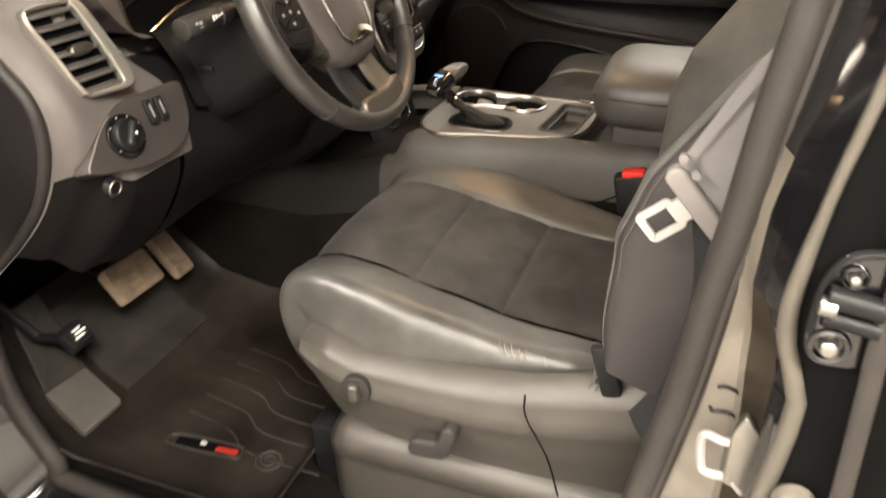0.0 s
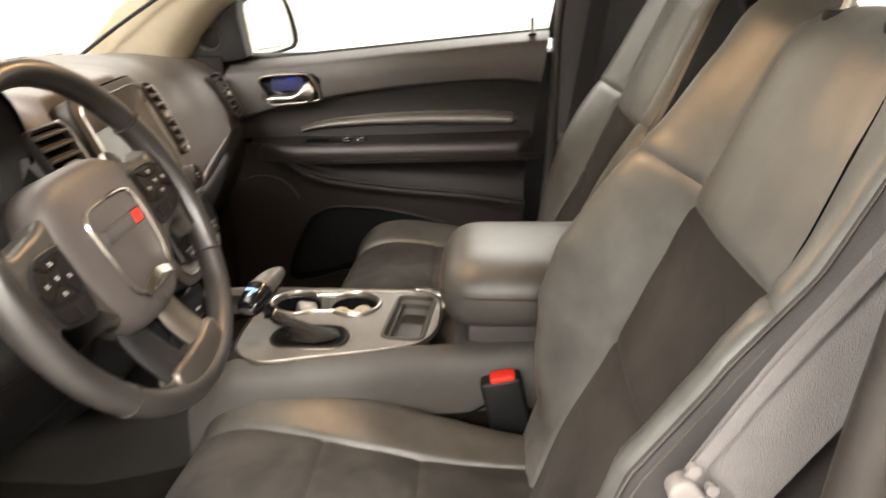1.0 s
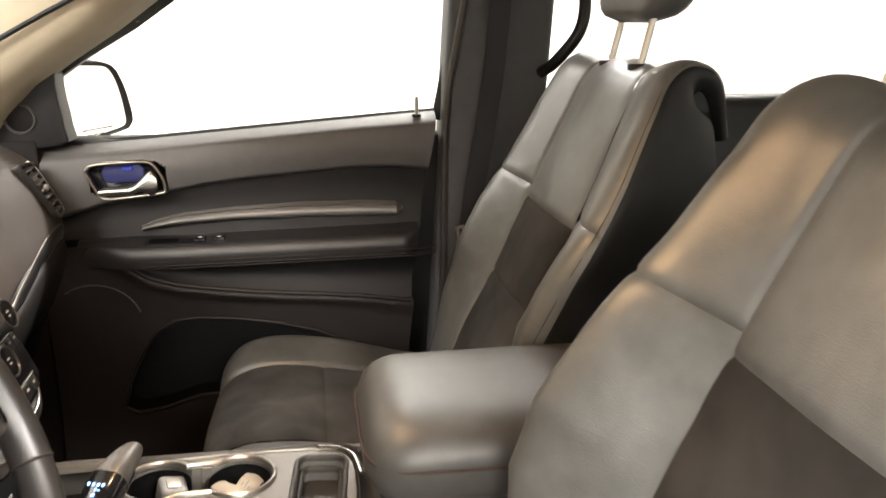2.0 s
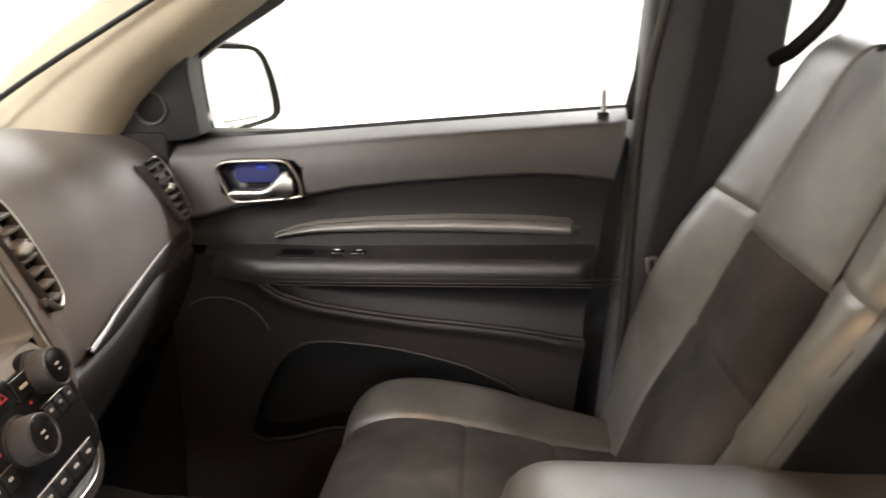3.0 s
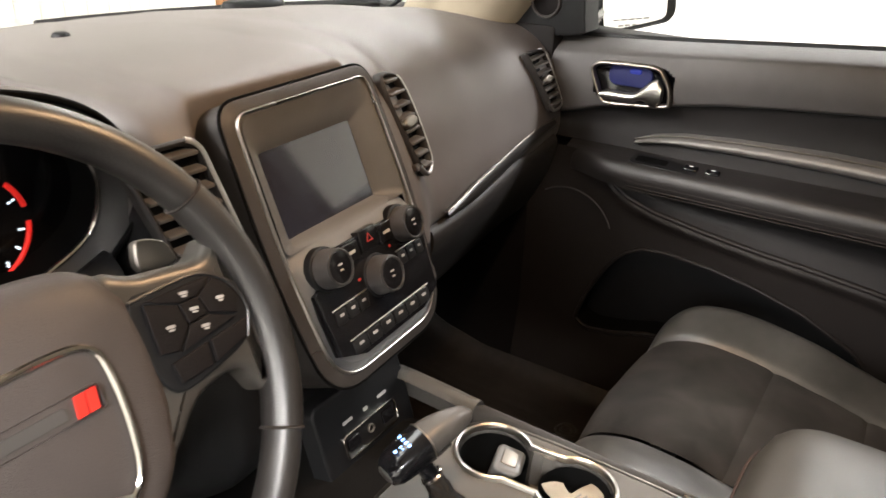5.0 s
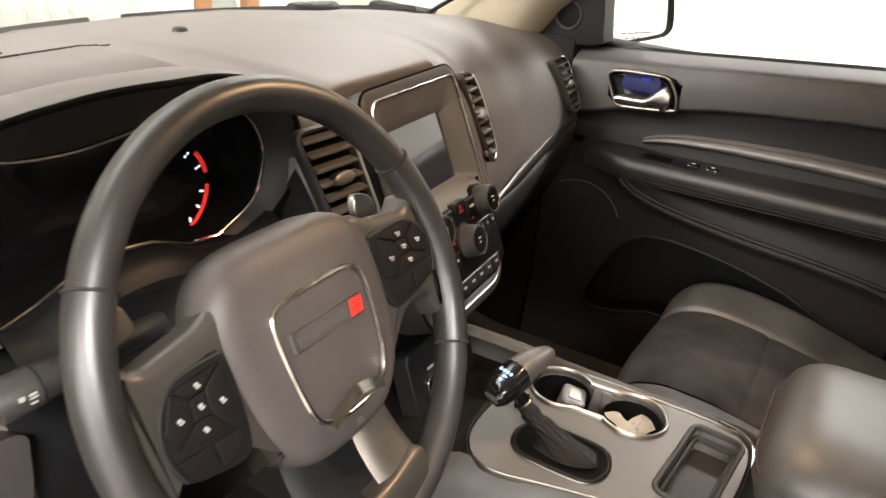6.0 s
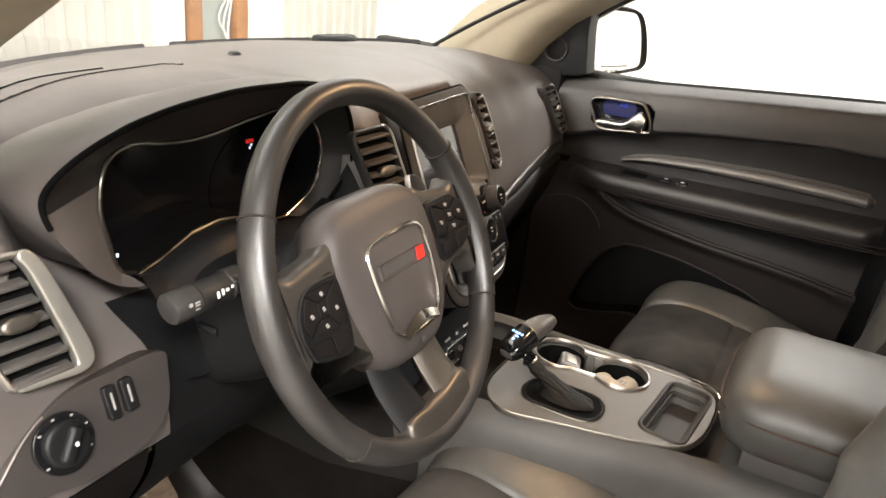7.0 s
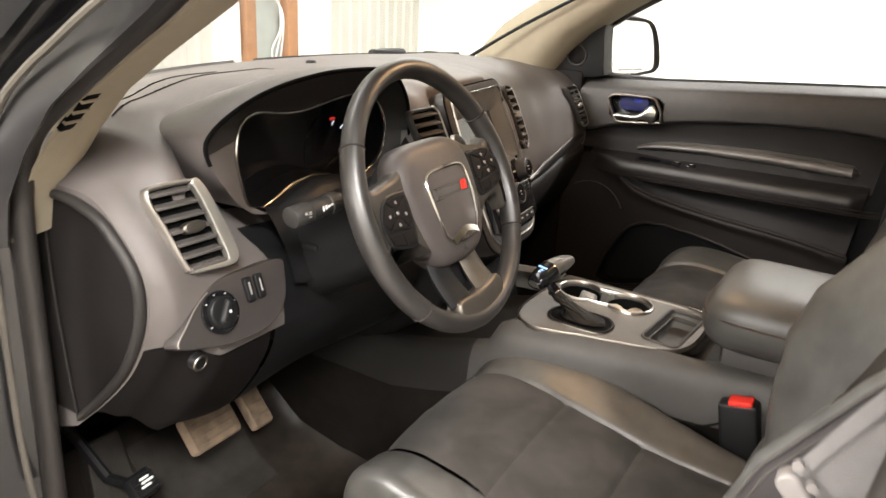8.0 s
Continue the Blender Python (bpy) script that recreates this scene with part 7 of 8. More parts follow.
cup_faces = [f for f in bm.faces if ((f.calc_center_median().y + 0.073) / 0.079) ** 4 + ((f.calc_center_median().z - 1.094) / 0.038) ** 4 < 1]
bmesh.ops.delete(bm, geom=cup_faces, context="FACES")
bm.to_mesh(upper.data)
bm.free()
bm = bmesh.new()
surf(bm, [[(XP + dx, y, sill(y) + dz) for y in np.linspace(Y0, Y1, 30)] for dx, dz in ((0.050, 0.0), (0.058, 0.006), (0.066, 0.004), (0.07, -0.02))])
part("window_seal", bm, BLACK, door)
# recessed vinyl band, going back from the upper panel's edge and out to the armrest
arm_back = lambda y: lerp([(-0.8, 0.955), (-0.68, 0.957), (-0.3, 0.962), (-0.09, 0.965), (0.03, 0.962), (0.2, 0.960)], y)


def band_depth(y, t):
    return -0.020 - 0.012 * math.sin(math.pi * t) + 0.012 * (1 - t) ** 2


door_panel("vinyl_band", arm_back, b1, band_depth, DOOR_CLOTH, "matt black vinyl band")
# armrest: ledge, rolled edge and padded underside
ARM = [(0.040, 0.966), (0.0, 0.956), (-0.03, 0.952), (-0.050, 0.949), (-0.060, 0.940), (-0.063, 0.925), (-0.056, 0.905)]
rows = []
for y in np.linspace(0.045, -0.735, 60):
    f = smooth01((0.045 - y) / 0.12) * 0.75 + 0.25
    g = smooth01((y + 0.735) / 0.04) * 0.5 + 0.5
    dz = 0.004 + lerp([(-0.735, 0.010), (-0.3, 0.004), (-0.05, 0.0), (0.045, -0.003)], y)
    rows.append([(XP + (dx if dx > 0 else dx * f * g), lean_back(y, z), z + dz) for dx, z in spline(ARM, 4)])
bm = bmesh.new()
surf(bm, rows)
part("armrest", bm, ARMVINYL, door, "padded armrest ledge", 60)


def under_depth(y, t):
    lo, hi = 0.012, lerp([(-0.735, 0.032), (-0.69, 0.056), (-0.1, 0.056), (-0.05, 0.03), (0.045, 0.014)], y)
    return lo + (hi - lo) * t ** 2.2 - 0.020 * math.sin(math.pi * t) ** 1.2


arm_low = lambda y: 0.912 + lerp([(-0.735, 0.008), (-0.3, 0.003), (-0.05, 0.001), (0.045, 0.0)], y)
door_panel("padded_insert", b3, arm_low, under_depth, DOOR_CLOTH, "padded black insert under the armrest", -0.075, -0.735)
for dz in (0.0, -0.010, -0.016):
    bm = bmesh.new()
    tube(bm, [(XP - lerp([(-0.735, 0.034), (-0.69, 0.060), (-0.1, 0.061), (-0.05, 0.034)], y) + abs(dz) * 0.25, y, arm_low(y) + 0.010 + dz) for y in np.linspace(-0.07, -0.725, 40)], 0.0012, 5)
    part("stitch_line", bm, STITCH, door)


# lower panel with map pocket cut in
def pocket_top(y):
    return lerp([(-0.70, 0.56), (-0.62, 0.640), (-0.55, 0.685), (-0.45, 0.732), (-0.36, 0.756), (-0.277, 0.771), (-0.19, 0.778), (-0.14, 0.773), (-0.098, 0.750), (-0.067, 0.704), (-0.036, 0.640), (-0.022, 0.598), (-0.018, 0.575)], y)


def pocket_low(y):
    return lerp([(-0.70, 0.555), (-0.60, 0.600), (-0.45, 0.605), (-0.30, 0.590), (-0.18, 0.588), (-0.11, 0.566), (-0.05, 0.557), (-0.028, 0.563), (-0.018, 0.572)], y)


def low_depth(y, z):
    return 0.014 + 0.030 * smooth01((0.62 - z) / 0.25) + 0.012 * math.exp(-((z - b3(y) + 0.012) / 0.012) ** 2) + 0.035 * smooth01((y + 0.02) / 0.12) * smooth01((0.93 - z) / 0.1) * 0.4


rows_a, rows_b = [], []
PY0, PY1 = -0.018, -0.70
ys = [Y0, 0.08, 0.05, 0.02, 0.0, -0.01] + list(np.linspace(PY0, PY1, 40)) + [-0.715, -0.73, -0.745]
for y in ys:
    top_z, inside = b3(y), PY1 <= y <= PY0
    pt = pocket_top(min(PY0, max(PY1, y)))
    pl = pocket_low(min(PY0, max(PY1, y)))
    if not inside:
        pl = pt = (pl + pt) / 2
    rows_a.append([(XP - low_depth(y, z), lean_back(y, z), z) for z in np.linspace(pt, top_z, 16)])
    rows_b.append([(XP - low_depth(y, z), lean_back(y, z), z) for z in np.linspace(0.40, pl, 10)])
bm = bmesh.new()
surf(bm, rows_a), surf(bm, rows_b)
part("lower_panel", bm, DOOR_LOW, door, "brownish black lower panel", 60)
rim = [(y, pocket_top(y)) for y in np.linspace(PY0, PY1, 40)] + [(y, pocket_low(y)) for y in np.linspace(PY1, PY0, 40)]
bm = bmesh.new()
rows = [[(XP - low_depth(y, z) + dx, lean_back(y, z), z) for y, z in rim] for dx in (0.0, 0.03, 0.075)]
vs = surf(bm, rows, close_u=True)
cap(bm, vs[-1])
part("map_pocket", bm, VOIDBLACK, door, "deep map pocket, near-black for the shade inside", 50)
bm = bmesh.new()
tube(bm, [(XP - low_depth(y, z) - 0.001, lean_back(y, z), z) for y, z in rim], 0.0045, 8, True)
part("pocket_lip", bm, DOOR_LOW, door)
bm = bmesh.new()
tube(bm, [(XP - low_depth(y, b3(y)) - 0.002, lean_back(y, b3(y)), b3(y)) for y in np.linspace(-0.032, -0.735, 50)], 0.0055, 8)
part("edge_piping", bm, DOOR_LOW, door)
bm = bmesh.new()
tube(bm, [(XP - 0.030, 0.02 + 0.10 * math.cos(radians(a)) * -1, 0.77 + 0.10 * math.sin(radians(a))) for a in range(20, 130, 8)], 0.0016, 6)
part("speaker_edge", bm, DASH_LOW, door)
# satin trim blade above the armrest
rows = []
for y in np.linspace(-0.088, -0.655, 40):
    zt = lerp([(-0.655, 1.020), (-0.57, 1.025), (-0.43, 1.026), (-0.28, 1.019), (-0.176, 1.010), (-0.121, 0.999), (-0.088, 0.986)], y)
    zb = lerp([(-0.655, 0.986), (-0.45, 0.990), (-0.28, 0.990), (-0.15, 0.984), (-0.088, 0.976)], y)
    e = min(1.0, (y + 0.655) / 0.006 + 0.3)
    rows.append([(XP + 0.028 - 0.030 * math.sin(math.pi * s) ** 0.6 * e, y, zb + (zt - zb) * (0.5 + (s - 0.5) * e)) for s in np.linspace(0, 1, 12)])
bm = bmesh.new()
surf(bm, rows)
part("trim_blade", bm, BLADE, door, "dark satin trim blade")
bm = bmesh.new()
tube(bm, [(r[-3][0] - 0.001, r[-3][1], r[-3][2] + 0.003) for r in rows] + [(rows[-1][k][0] - 0.002, rows[-1][k][1], rows[-1][k][2]) for k in (6, 3, 1)], 0.0016, 6)
part("bright_line", bm, SATIN, door)
# window switches and pull cup on the armrest
am = frame_from((XP - 0.022, -0.19, 0.9565), (0, -1, 0), (1, 0, 0.1))
bm = bmesh.new()
plate(bm, rrect(0.190, 0.046, 0.012), am, -0.002, 0.003, 0.001)
part("switch_plate", bm, BLACK, door)
for x, w in ((0.02, 0.026), (0.060, 0.026)):
    bm = bmesh.new()
    plate(bm, rrect(w, 0.018, 0.003, 3, x, 0), am, 0.0, 0.008, 0.003)
    part("window_switch", bm, GLOSS, door)
    label_bars("switch_mark", am @ Matrix.Translation((0, 0, 0.0082)), [(x, 0.003, 0.008, 0.003)], WHITE, door)
# flat near-black plates: only colour gives these two hollows their shade
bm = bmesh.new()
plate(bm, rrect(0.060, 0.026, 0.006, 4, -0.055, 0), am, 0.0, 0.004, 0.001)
part("switch_recess_shade", bm, VOIDBLACK, door)
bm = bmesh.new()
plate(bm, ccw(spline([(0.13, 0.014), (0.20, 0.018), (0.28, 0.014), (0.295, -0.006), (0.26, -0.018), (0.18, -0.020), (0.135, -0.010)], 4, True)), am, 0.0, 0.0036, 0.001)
part("pull_cup_shade", bm, VOIDBLACK, door)
# inner handle with chrome bezel
hm2 = frame_from((XP - 0.013, -0.073, 1.094), (0, -1, 0), (0, 0, 1)) @ Matrix.Rotation(radians(1), 4, "Z")
HO = ccw(spline([(-0.084, 0.016), (-0.078, 0.030), (-0.060, 0.037), (0.0, 0.0395), (0.045, 0.038), (0.062, 0.023), (0.074, 0.0), (0.077, -0.024), (0.069, -0.035), (0.0, -0.042), (-0.045, -0.044), (-0.061, -0.036), (-0.073, -0.012)], 4, True))
bm = bmesh.new()
hoop(bm, HO, 0.0075, hm2, -0.006, 0.006)
handle = part("door_handle", bm, SATIN, door, "chrome bezel round a chrome pull lever")
bm = bmesh.new()
inner = offset(HO, 0.005)
rows = [[hm2 @ Vector((x * f, y * f, z)) for x, y in inner] for f, z in ((1, 0.0), (0.93, -0.012), (0.8, -0.020), (0.4, -0.024), (0.05, -0.025))]
vs = surf(bm, rows, close_u=True)
cap(bm, vs[-1])
part("cup", bm, GLOSS, handle, "black cup")
# self-glowing plate stands in for the blue lamp's light on the cup
bm = bmesh.new()
plate(bm, rrect(0.086, 0.040, 0.016, 6, -0.012, 0.010), hm2, -0.026, -0.0190, 0.003)
glow_pan = part("glow_pan", bm, BLUE_DEEP, handle, "glowing plate for the blue light on the cup wall")
bm = bmesh.new()
plate(bm, rrect(0.024, 0.010, 0.005, 5, -0.002, 0.020), hm2, -0.0195, -0.0165, 0.002)
part("glow_lamp", bm, BLUE_DIM, handle, "dim blue courtesy light")
bm = bmesh.new()
rows = []
for t in np.linspace(0, 1, 14):
    x = -0.058 + 0.118 * t
    h = 0.0090 + 0.021 * smooth01((t - 0.60) / 0.35)
    yc = -0.024 + 0.014 * smooth01((t - 0.50) / 0.30)
    h *= min(1, 0.5 + 8 * t) * min(1, 0.45 + 6 * (1 - t))
    rows.append([hm2 @ Vector((x, yc + h * math.cos(a), 0.004 + 0.010 * math.sin(a))) for a in np.linspace(0, 2 * math.pi, 16, endpoint=False)])
vs = surf(bm, rows, close_u=True)
cap(bm, vs[0][::-1]), cap(bm, vs[-1])
part("lever", bm, STEEL, handle, "chrome lever")
# lock pin
pin = thing("lock_pin", (0.80, -0.69, 1.23), "small dark lock pin standing on the window sill", "lock pin")
bm = bmesh.new()
tube(bm, [(0.825, -0.690, 1.215), (0.825, -0.690, 1.250), (0.825, -0.690, 1.256)], [0.0045, 0.0045, 0.003], 10)
part("pin", bm, GREYPRINT, pin)
bm = bmesh.new()
plate(bm, disc(0.010, 16), frame_from((0.825, -0.690, sill(-0.69) - 0.006), (1, 0, 0), (0, 1, 0)), 0, 0.006, 0.002)
part("collar", bm, BLACK, pin)
# window frame and pane
bm = bmesh.new()
tube(bm, [(0.855, -0.752, 1.20), (0.852, -0.775, 1.32), (0.83, -0.815, 1.52), (0.80, -0.84, 1.63)], 0.020, 8, False, 1.4)
part("frame_post", bm, BLACK, door)
bm = bmesh.new()
surf(bm, [[(0.862 - 0.16 * max(0, z - 1.2) ** 1.2, y, z) for y in np.linspace(0.12, -0.78, 6)] for z in (1.15, 1.3, 1.45, 1.63)])
pane = part("window_pane", bm, GLASS, door, "clear window glass")
pane.visible_shadow = False
# black sail panel with tweeter
sail = thing("sail_panel", (0.80, 0.12, 1.24), "black triangular sail panel with a round tweeter", "sail panel")
sm2 = frame_from((0.800, 0.0, 0.0), (0, -1, 0), (0, 0, 1))
bm = bmesh.new()
plate(bm, ccw(spline([(-0.225, 1.160), (-0.052, 1.166), (-0.040, 1.20), (-0.048, 1.285), (-0.040, 1.365), (-0.055, 1.360), (-0.10, 1.300), (-0.17, 1.230)], 3, True)), sm2, -0.06, 0.004, 0.004)
part("triangle", bm, BLACK, sail)
bm = bmesh.new()
hoop(bm, disc(0.032, 30, -0.122, 1.222), 0.006, sm2, 0.0, 0.010)
part("tweeter_ring", bm, DASH_LOW, sail)
bm = bmesh.new()
plate(bm, disc(0.027, 26, -0.122, 1.222), sm2, 0.0, 0.006, 0.002, 0.004)
part("tweeter_mesh", bm, ENDCAP, sail)

# ---- outside mirror ----
mir = thing("side_mirror", (1.06, 0.05, 1.15), "black outside mirror with plain silvered glass", "side mirror")
mm = frame_from((1.062, 0.036, 1.232), (0.906, -0.423, 0.0), (0, 0, 1))
MO = ccw(spline([(-0.172, 0.0), (-0.165, 0.053), (-0.135, 0.080), (-0.079, 0.094), (-0.023, 0.094), (0.036, 0.087), (0.063, 0.076), (0.082, 0.055), (0.103, 0.012), (0.118, -0.049), (0.106, -0.072), (0.072, -0.082), (-0.089, -0.094), (-0.148, -0.084), (-0.172, -0.056)], 4, True))
GLASS_O = ccw(spline([(-0.112, 0.076), (-0.103, 0.085), (-0.04, 0.082), (0.028, 0.077), (0.050, 0.063), (0.064, 0.042), (0.079, 0.0), (0.088, -0.052), (0.080, -0.066), (0.060, -0.071), (-0.021, -0.079), (-0.084, -0.083), (-0.092, -0.075), (-0.100, -0.040), (-0.108, 0.010)], 4, True))
rows = [[mm @ Vector((-0.03 + (x + 0.03) * f, y * f, z)) for x, y in MO] for f, z in ((0.90, 0.002), (0.97, 0.006), (1.0, -0.004), (1.03, -0.03), (1.0, -0.07), (0.88, -0.10), (0.55, -0.13), (0.1, -0.14))]
bm = bmesh.new()
vs = surf(bm, rows, close_u=True)
cap(bm, vs[-1]), cap(bm, vs[0][::-1])
part("housing", bm, BLACK, mir, "black housing", 60)
bm = bmesh.new()
plate(bm, GLASS_O, mm, -0.002, 0.0045)
part("mirror_glass", bm, MIRROR, mir, "silvered mirror glass")
label_bars("mirror_print", mm @ Matrix.Translation((0, 0, 0.0047)), [(-0.06 + 0.022 * k, -0.064, 0.017, 0.003) for k in range(5)] + [(-0.045 + 0.02 * k, -0.076, 0.014, 0.003) for k in range(3)], GREYPRINT, mir)
bm = bmesh.new()
tube(bm, [(0.86, 0.10, 1.18), (0.93, 0.09, 1.17), (0.99, 0.10, 1.18)], [0.035, 0.028, 0.03], 12, False, 0.7)
part("mirror_arm", bm, PAINT, mir)

# ---- footwells ----
def floor_mat(name, cx, y0, y1, half, label):
    mt = thing(name, (cx, (y0 + y1) / 2, 0.41), label, "floor mat", "rubber floor mats")
    rows = []
    for t in np.linspace(0, 1, 40):
        y = y0 + (y1 - y0) * t
        base = lerp([(-0.7, 0.415), (0.18, 0.415), (0.30, 0.440), (0.42, 0.530), (0.52, 0.64)], y)
        row = []
        for u in np.linspace(-1, 1, 41):
            edge = max(abs(u) ** 14, (1 - min(1, t / 0.06)) ** 2)
            rib = 0.0016 * math.sin(u * 75) * (1 if 0.30 < t < 0.72 and abs(u) < 0.75 else 0)
            row.append((cx + u * half, y, base + 0.035 * edge + rib + 0.001 * noise.noise((u * 6, y * 30, 0))))
        rows.append(row)
    bm = bmesh.new()
    surf(bm, rows)
    bmesh.ops.recalc_face_normals(bm, faces=bm.faces)
    bmesh.ops.solidify(bm, geom=bm.faces[:], thickness=0.004)
    part("tray", bm, MAT, mt, "", 60)
    return mt


mat_d = floor_mat("driver_floor_mat", -0.497, -0.185, 0.46, 0.295, "dusty black rubber floor mat with raised ribs and a red mark")
mat_p = floor_mat("passenger_floor_mat", 0.47, -0.30, 0.46, 0.265, "dark rubber floor mat in the passenger footwell")
# raised mark plate and drain ring
pm1 = frame_from((-0.667, 0.018, 0.4165), (0.10, -0.99, 0), (0.99, 0.10, 0))
bm = bmesh.new()
hoop(bm, ccw(spline([(-0.075, -0.008), (-0.06, 0.016), (0.05, 0.014), (0.07, 0.010), (0.072, -0.014), (0.05, -0.018), (-0.05, -0.016)], 3, True)), 0.004, pm1, 0.0, 0.007)
part("mark_frame", bm, MAT_RIB, mat_d)
bm = bmesh.new()
plate(bm, rrect(0.11, 0.020, 0.004, 3, -0.002, -0.001), pm1, 0.0, 0.004, 0.001)
part("mark_plate", bm, VOIDBLACK, mat_d)
label_bars("mark_red", pm1 @ Matrix.Translation((0, 0, 0.0042)), [(0.042, -0.004, 0.042, 0.012)], DARKRED, mat_d)
label_bars("mark_lines", pm1 @ Matrix.Translation((0, 0, 0.0042)), [(-0.010 + 0.004 * k, 0.003, 0.0018, 0.010) for k in range(3)], WHITE, mat_d)
for c, mt in (((-0.660, -0.105), mat_d), ((0.60, -0.10), mat_p)):
    for r in (0.024, 0.014):
        bm = bmesh.new()
        hoop(bm, disc(r, 28), 0.005, frame_from((c[0], c[1], 0.4165), (1, 0, 0), (0, 1, 0)), 0.0, 0.006)
        part("drain_ring", bm, MAT_RIB, mt)
# ridges in the mat
for k in range(5):
    bm = bmesh.new()
    a = spline([(-0.66 + 0.05 * k, -0.20, 0.4185), (-0.655 + 0.05 * k, -0.06, 0.4185), (-0.62 + 0.05 * k, 0.0, 0.4185), (-0.60 + 0.05 * k, 0.10, 0.4185)], 5)
    tube(bm, a, 0.0022, 6)
    part("mat_ridge", bm, MAT_RIB, mat_d)
# worn heel area in front of the pedals
bm = bmesh.new()
rows = []
for t in np.linspace(0, 1, 16):
    y = 0.235 + 0.19 * t
    rows.append([(-0.605 + 0.25 * u + 0.035 * t, y, lerp([(0.1, 0.4195), (0.18, 0.4195), (0.30, 0.4445), (0.42, 0.5345), (0.52, 0.6445)], y) + 0.003) for u in np.linspace(0, 1, 10)])
surf(bm, rows)
bmesh.ops.recalc_face_normals(bm, faces=bm.faces)
bmesh.ops.solidify(bm, geom=bm.faces[:], thickness=0.004)
part("heel_pad", bm, MAT_RIB, mat_d, "worn grey heel area")
foot = thing("footrest", (-0.68, 0.28, 0.44), "worn grey rubber footrest pad in two steps", "footrest")
FOOT_LOW = frame_from((-0.70, 0.205, 0.43), (1, 0, 0), (0, 0.95, 0.3))
FOOT_UP = frame_from((-0.70, 0.335, 0.475), (1, 0, 0), (0, 0.6, 0.8))
for fm2, corners, mat in ((FOOT_LOW, [(-0.032, 0.017, 0.008), (0.062, 0.016, 0.008), (0.087, 0.122, 0.004), (-0.002, 0.130, 0.004)], FOOTPAD), (FOOT_UP, [(-0.002, -0.009, 0.004), (0.091, -0.015, 0.004), (0.115, 0.150, 0.008), (0.045, 0.150, 0.008)], MAT_RIB)):
    bm = bmesh.new()
    plate(bm, rpoly(corners), fm2, -0.03, 0.004, 0.003)
    part("tread_panel", bm, mat, foot, "worn grey tread panel")


# ---- pedals ----
def pedal(name, m, w, h, label, mat=PEDAL):
    p = thing(name, m.translation, label, "pedal", "pedals")
    bm = bmesh.new()
    rows = [[m @ Vector((x, y, z + 0.004 * math.cos(x / w * 2.4))) for x, y in loop] for loop, z in ((rrect(w, h, 0.010), -0.012), (rrect(w, h, 0.010), 0.0), (offset(rrect(w, h, 0.010), 0.004), 0.005))]
    vs = surf(bm, rows, close_u=True)
    cap(bm, vs[0][::-1]), cap(bm, vs[-1])
    pad = part("pad", bm, mat, p)
    for k in range(4):
        bm = bmesh.new()
        plate(bm, rrect(w * 0.8, 0.005, 0.002, 2, 0, h * (-0.3 + 0.2 * k)), m, 0.006, 0.0105, 0.001)
        part("tread_bar", bm, mat, pad)
    bm = bmesh.new()
    tube(bm, [m @ Vector((0, 0, -0.01)), m @ Vector((0, 0.05, -0.07)), m @ Vector((0, 0.20, -0.08))], 0.010, 8)
    part("arm", bm, BLACK, p)


pedal("brake_pedal", frame_from((-0.482, 0.284, 0.603), (1, 0.12, -0.12), (0.05, 0.62, 0.78)), 0.130, 0.075, "worn brown-grey rubber brake pedal")
pedal("accelerator_pedal", frame_from((-0.348, 0.315, 0.582), (1, 0.1, -0.1), (0.12, 0.65, 0.75)), 0.058, 0.125, "worn brown-grey accelerator pedal")
pk = frame_from((-0.655, 0.265, 0.585), (1, 0.1, -0.05), (0.05, 0.75, 0.65))
pedal("parking_brake_pedal", pk, 0.056, 0.046, "black parking brake pedal with white lettering panel", BLACK)
label_bars("pedal_print", pk @ Matrix.Translation((0, 0, 0.0108)), [(-0.004, -0.007, 0.022, 0.004), (0.003, 0.000, 0.026, 0.004), (0, 0.007, 0.020, 0.004)], WHITE, bpy.data.objects["parking_brake_pedal"])

# ---- door pillar hardware ----
strike = thing("door_striker", (-0.89, -0.79, 0.87), "bright steel door striker loop on the pillar", "door striker")
bm = bmesh.new()
plate(bm, rpoly([(0.782, 0.845, 0.006), (0.806, 0.842, 0.006), (0.806, 0.905, 0.006), (0.790, 0.928, 0.008), (0.782, 0.905, 0.006)]), frame_from((-0.888, 0, 0), (0, -1, 0), (0, 0, 1)), -0.004, 0.004, 0.002)
part("base_plate", bm, STEEL, strike)
bm = bmesh.new()
tube(bm, spline([(-0.888, -0.800, 0.898), (-0.886, -0.778, 0.889), (-0.884, -0.764, 0.891), (-0.882, -0.759, 0.882), (-0.882, -0.763, 0.852), (-0.884, -0.770, 0.847), (-0.888, -0.788, 0.850), (-0.888, -0.800, 0.838)], 4), 0.0042, 8)
part("loop", bm, WHITESTEEL, strike, "pale steel striker loop")
cover = thing("trim_clip", (-0.86, -0.77, 0.91), "small dark wire clip in the doorway flange", "trim clip")
bm = bmesh.new()
tube(bm, spline([(-0.858, -0.785, 0.922), (-0.857, -0.772, 0.926), (-0.856, -0.765, 0.923)], 4), 0.0018, 6)
part("clip_wire", bm, BLACK, cover)
bm = bmesh.new()
tube(bm, spline([(-0.858, -0.787, 0.894), (-0.858, -0.776, 0.899), (-0.857, -0.764, 0.896), (-0.857, -0.762, 0.900)], 4), 0.0018, 6)
part("clip_wire", bm, BLACK, cover)
rear = thing("rear_door_hinge", (-0.935, -0.84, 1.06), "black painted rear door hinge with bright bolts", "door hinge")
HM = frame_from((-0.930, 0, 0), (0, -1, 0), (0, 0, 1))
bm = bmesh.new()
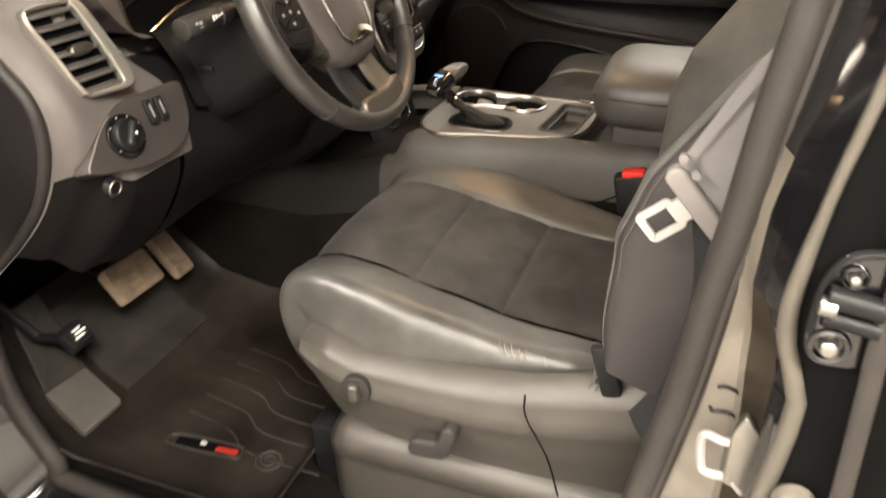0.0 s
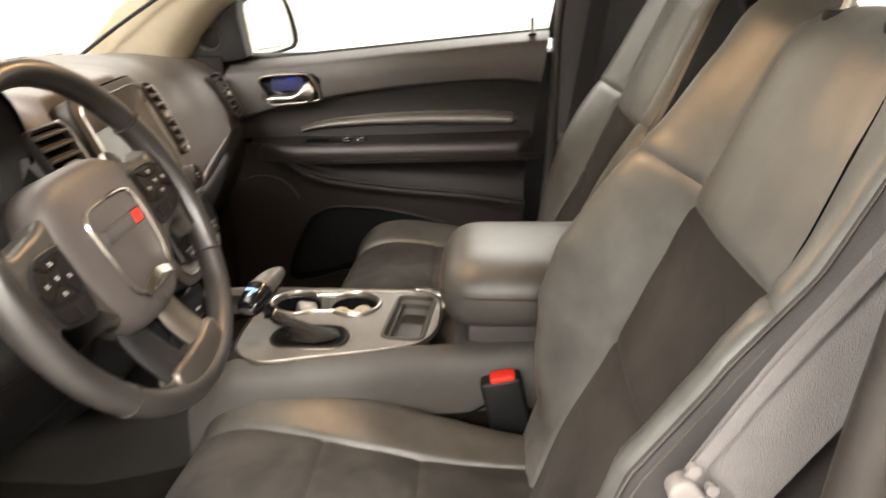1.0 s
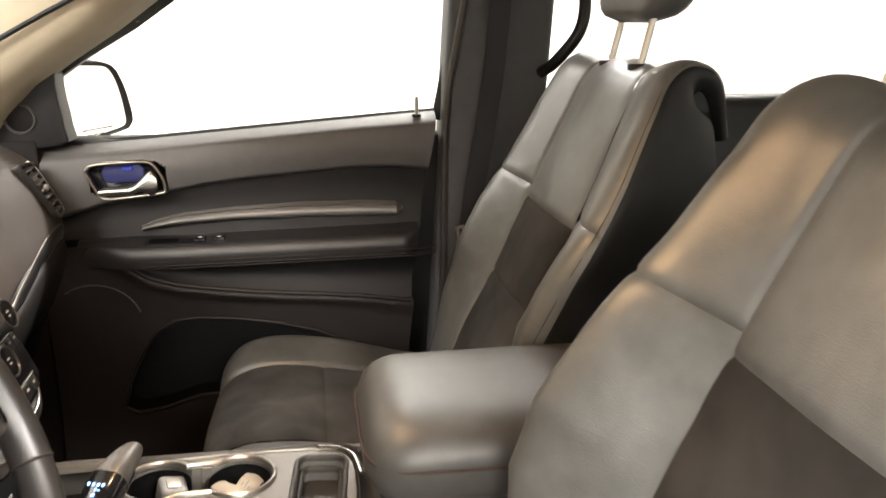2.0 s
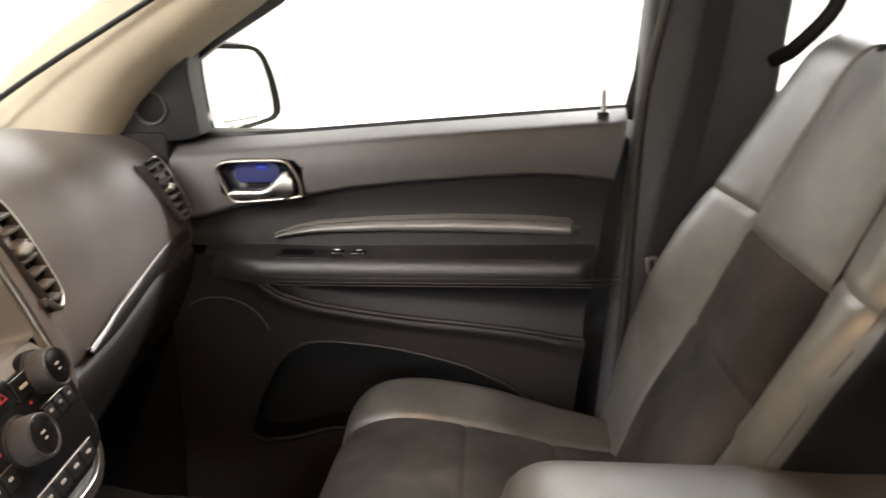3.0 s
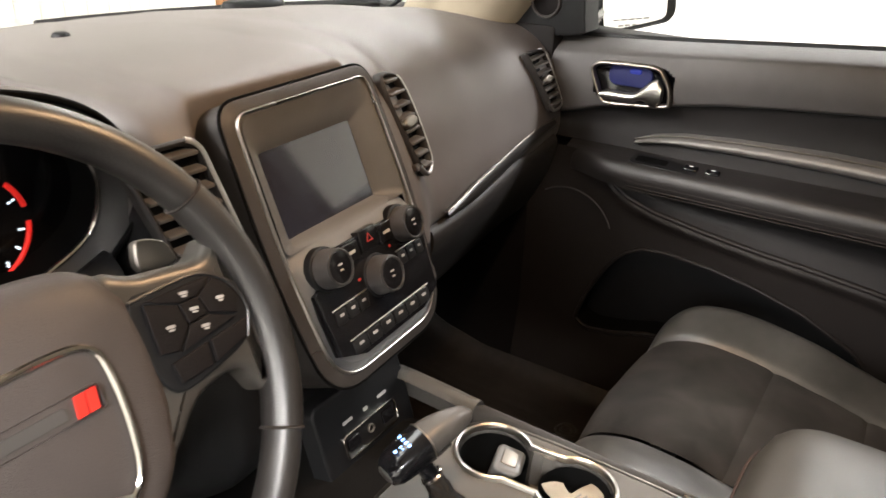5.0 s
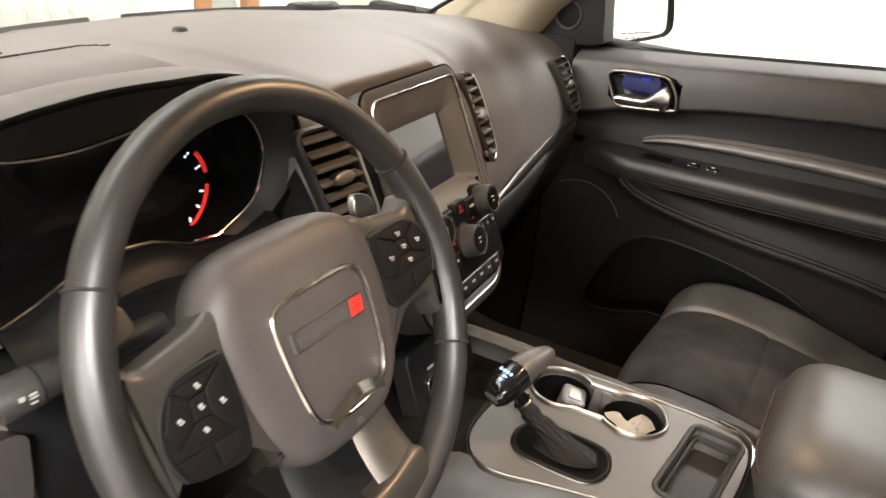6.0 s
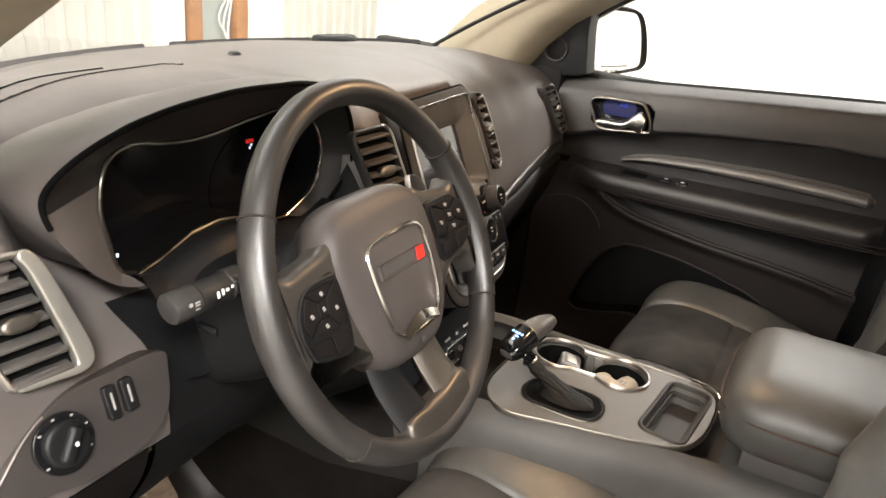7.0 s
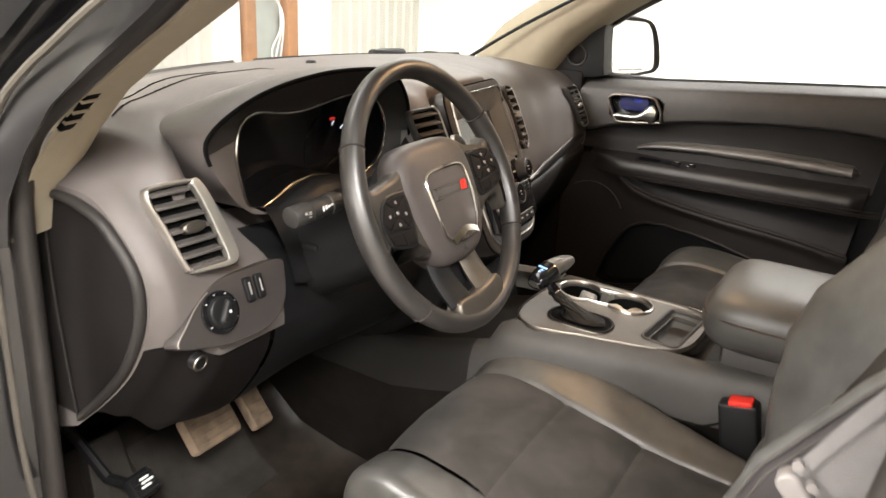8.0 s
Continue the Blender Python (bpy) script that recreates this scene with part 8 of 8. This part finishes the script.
plate(bm, ccw(spline([(0.810, 1.045), (0.811, 1.085), (0.822, 1.112), (0.842, 1.120), (0.852, 1.116), (0.854, 1.075), (0.852, 1.030), (0.832, 1.022), (0.816, 1.026)], 4, True)), HM, 0.0, 0.006, 0.003)
part("hinge_leaf", bm, PAINT, rear)
bm = bmesh.new()
tube(bm, spline([(-0.938, -0.812, 1.050), (-0.938, -0.8125, 1.085), (-0.938, -0.823, 1.110), (-0.938, -0.842, 1.118), (-0.938, -0.852, 1.114)], 5), 0.0026, 8)
part("leaf_edge", bm, BLACK, rear, "shiny rolled edge of the hinge leaf")
for z, r in ((1.082, 0.0085), (1.066, 0.0065)):
    bm = bmesh.new()
    tube(bm, [(-0.944, -0.816, z + 0.003), (-0.944, -0.852, z - 0.002)], r, 12)
    part("hinge_knuckle", bm, BLACK, rear)
bm = bmesh.new()
tube(bm, [(-0.947, -0.812, 1.079), (-0.947, -0.822, 1.078)], 0.0075, 12)
part("hinge_pin", bm, STEEL, rear, "bright hinge pin")
for y, z, r in ((0.826, 1.041, 0.0085), (0.830, 1.098, 0.0055)):
    bm = bmesh.new()
    hoop(bm, disc(r * 1.7, 22, y, z), r * 0.6, HM, 0.004, 0.010)
    part("washer", bm, PAINT, rear)
    bm = bmesh.new()
    plate(bm, disc(r * 0.8, 12, y, z), HM, 0.004, 0.015, 0.003)
    part("bolt", bm, STEEL, rear)
lowh = thing("lower_door_hinge", (-0.935, -0.835, 0.885), "pale rounded lower hinge end of the rear door", "door hinge")
bm = bmesh.new()
plate(bm, disc(0.017, 24, 0.834, 0.884), HM, 0.0, 0.020, 0.010)
part("hinge_end", bm, TANSHEEN, lowh)
grip = thing("grab_strap", (0.74, -0.98, 1.45), "black looped grab handle on the far pillar", "grab handle")
bm = bmesh.new()
tube(bm, spline([(0.76, -1.02, 1.56), (0.72, -1.03, 1.48), (0.71, -1.02, 1.40), (0.74, -0.98, 1.335), (0.78, -0.96, 1.31)], 6), 0.013, 10)
part("loop", bm, BLACK, grip)

# ---- the driver's door, standing open ----
# out of view; added to keep low lamp light off the footwell
ddoor = thing("driver_door", (-0.93, 0.32, 0.42), "black driver's door standing wide open", "car door")
DM = Matrix.Translation((-0.93, 0.33, 0.0)) @ Matrix.Rotation(radians(-68), 4, "Z")
bm = bmesh.new()
box(bm, DM @ Vector((0.0, -0.52, 0.79)), (0.10, 1.00, 0.78), 0.03, 3, DM.to_3x3())
part("door_body", bm, PAINT, ddoor)
bm = bmesh.new()
box(bm, DM @ Vector((0.065, -0.50, 0.80)), (0.05, 0.90, 0.72), 0.02, 3, DM.to_3x3())
part("door_lining", bm, DOOR_UP, ddoor)
bm = bmesh.new()
box(bm, DM @ Vector((0.10, -0.52, 0.93)), (0.06, 0.62, 0.05), 0.02, 3, DM.to_3x3())
part("armrest", bm, DOOR_LOW, ddoor)
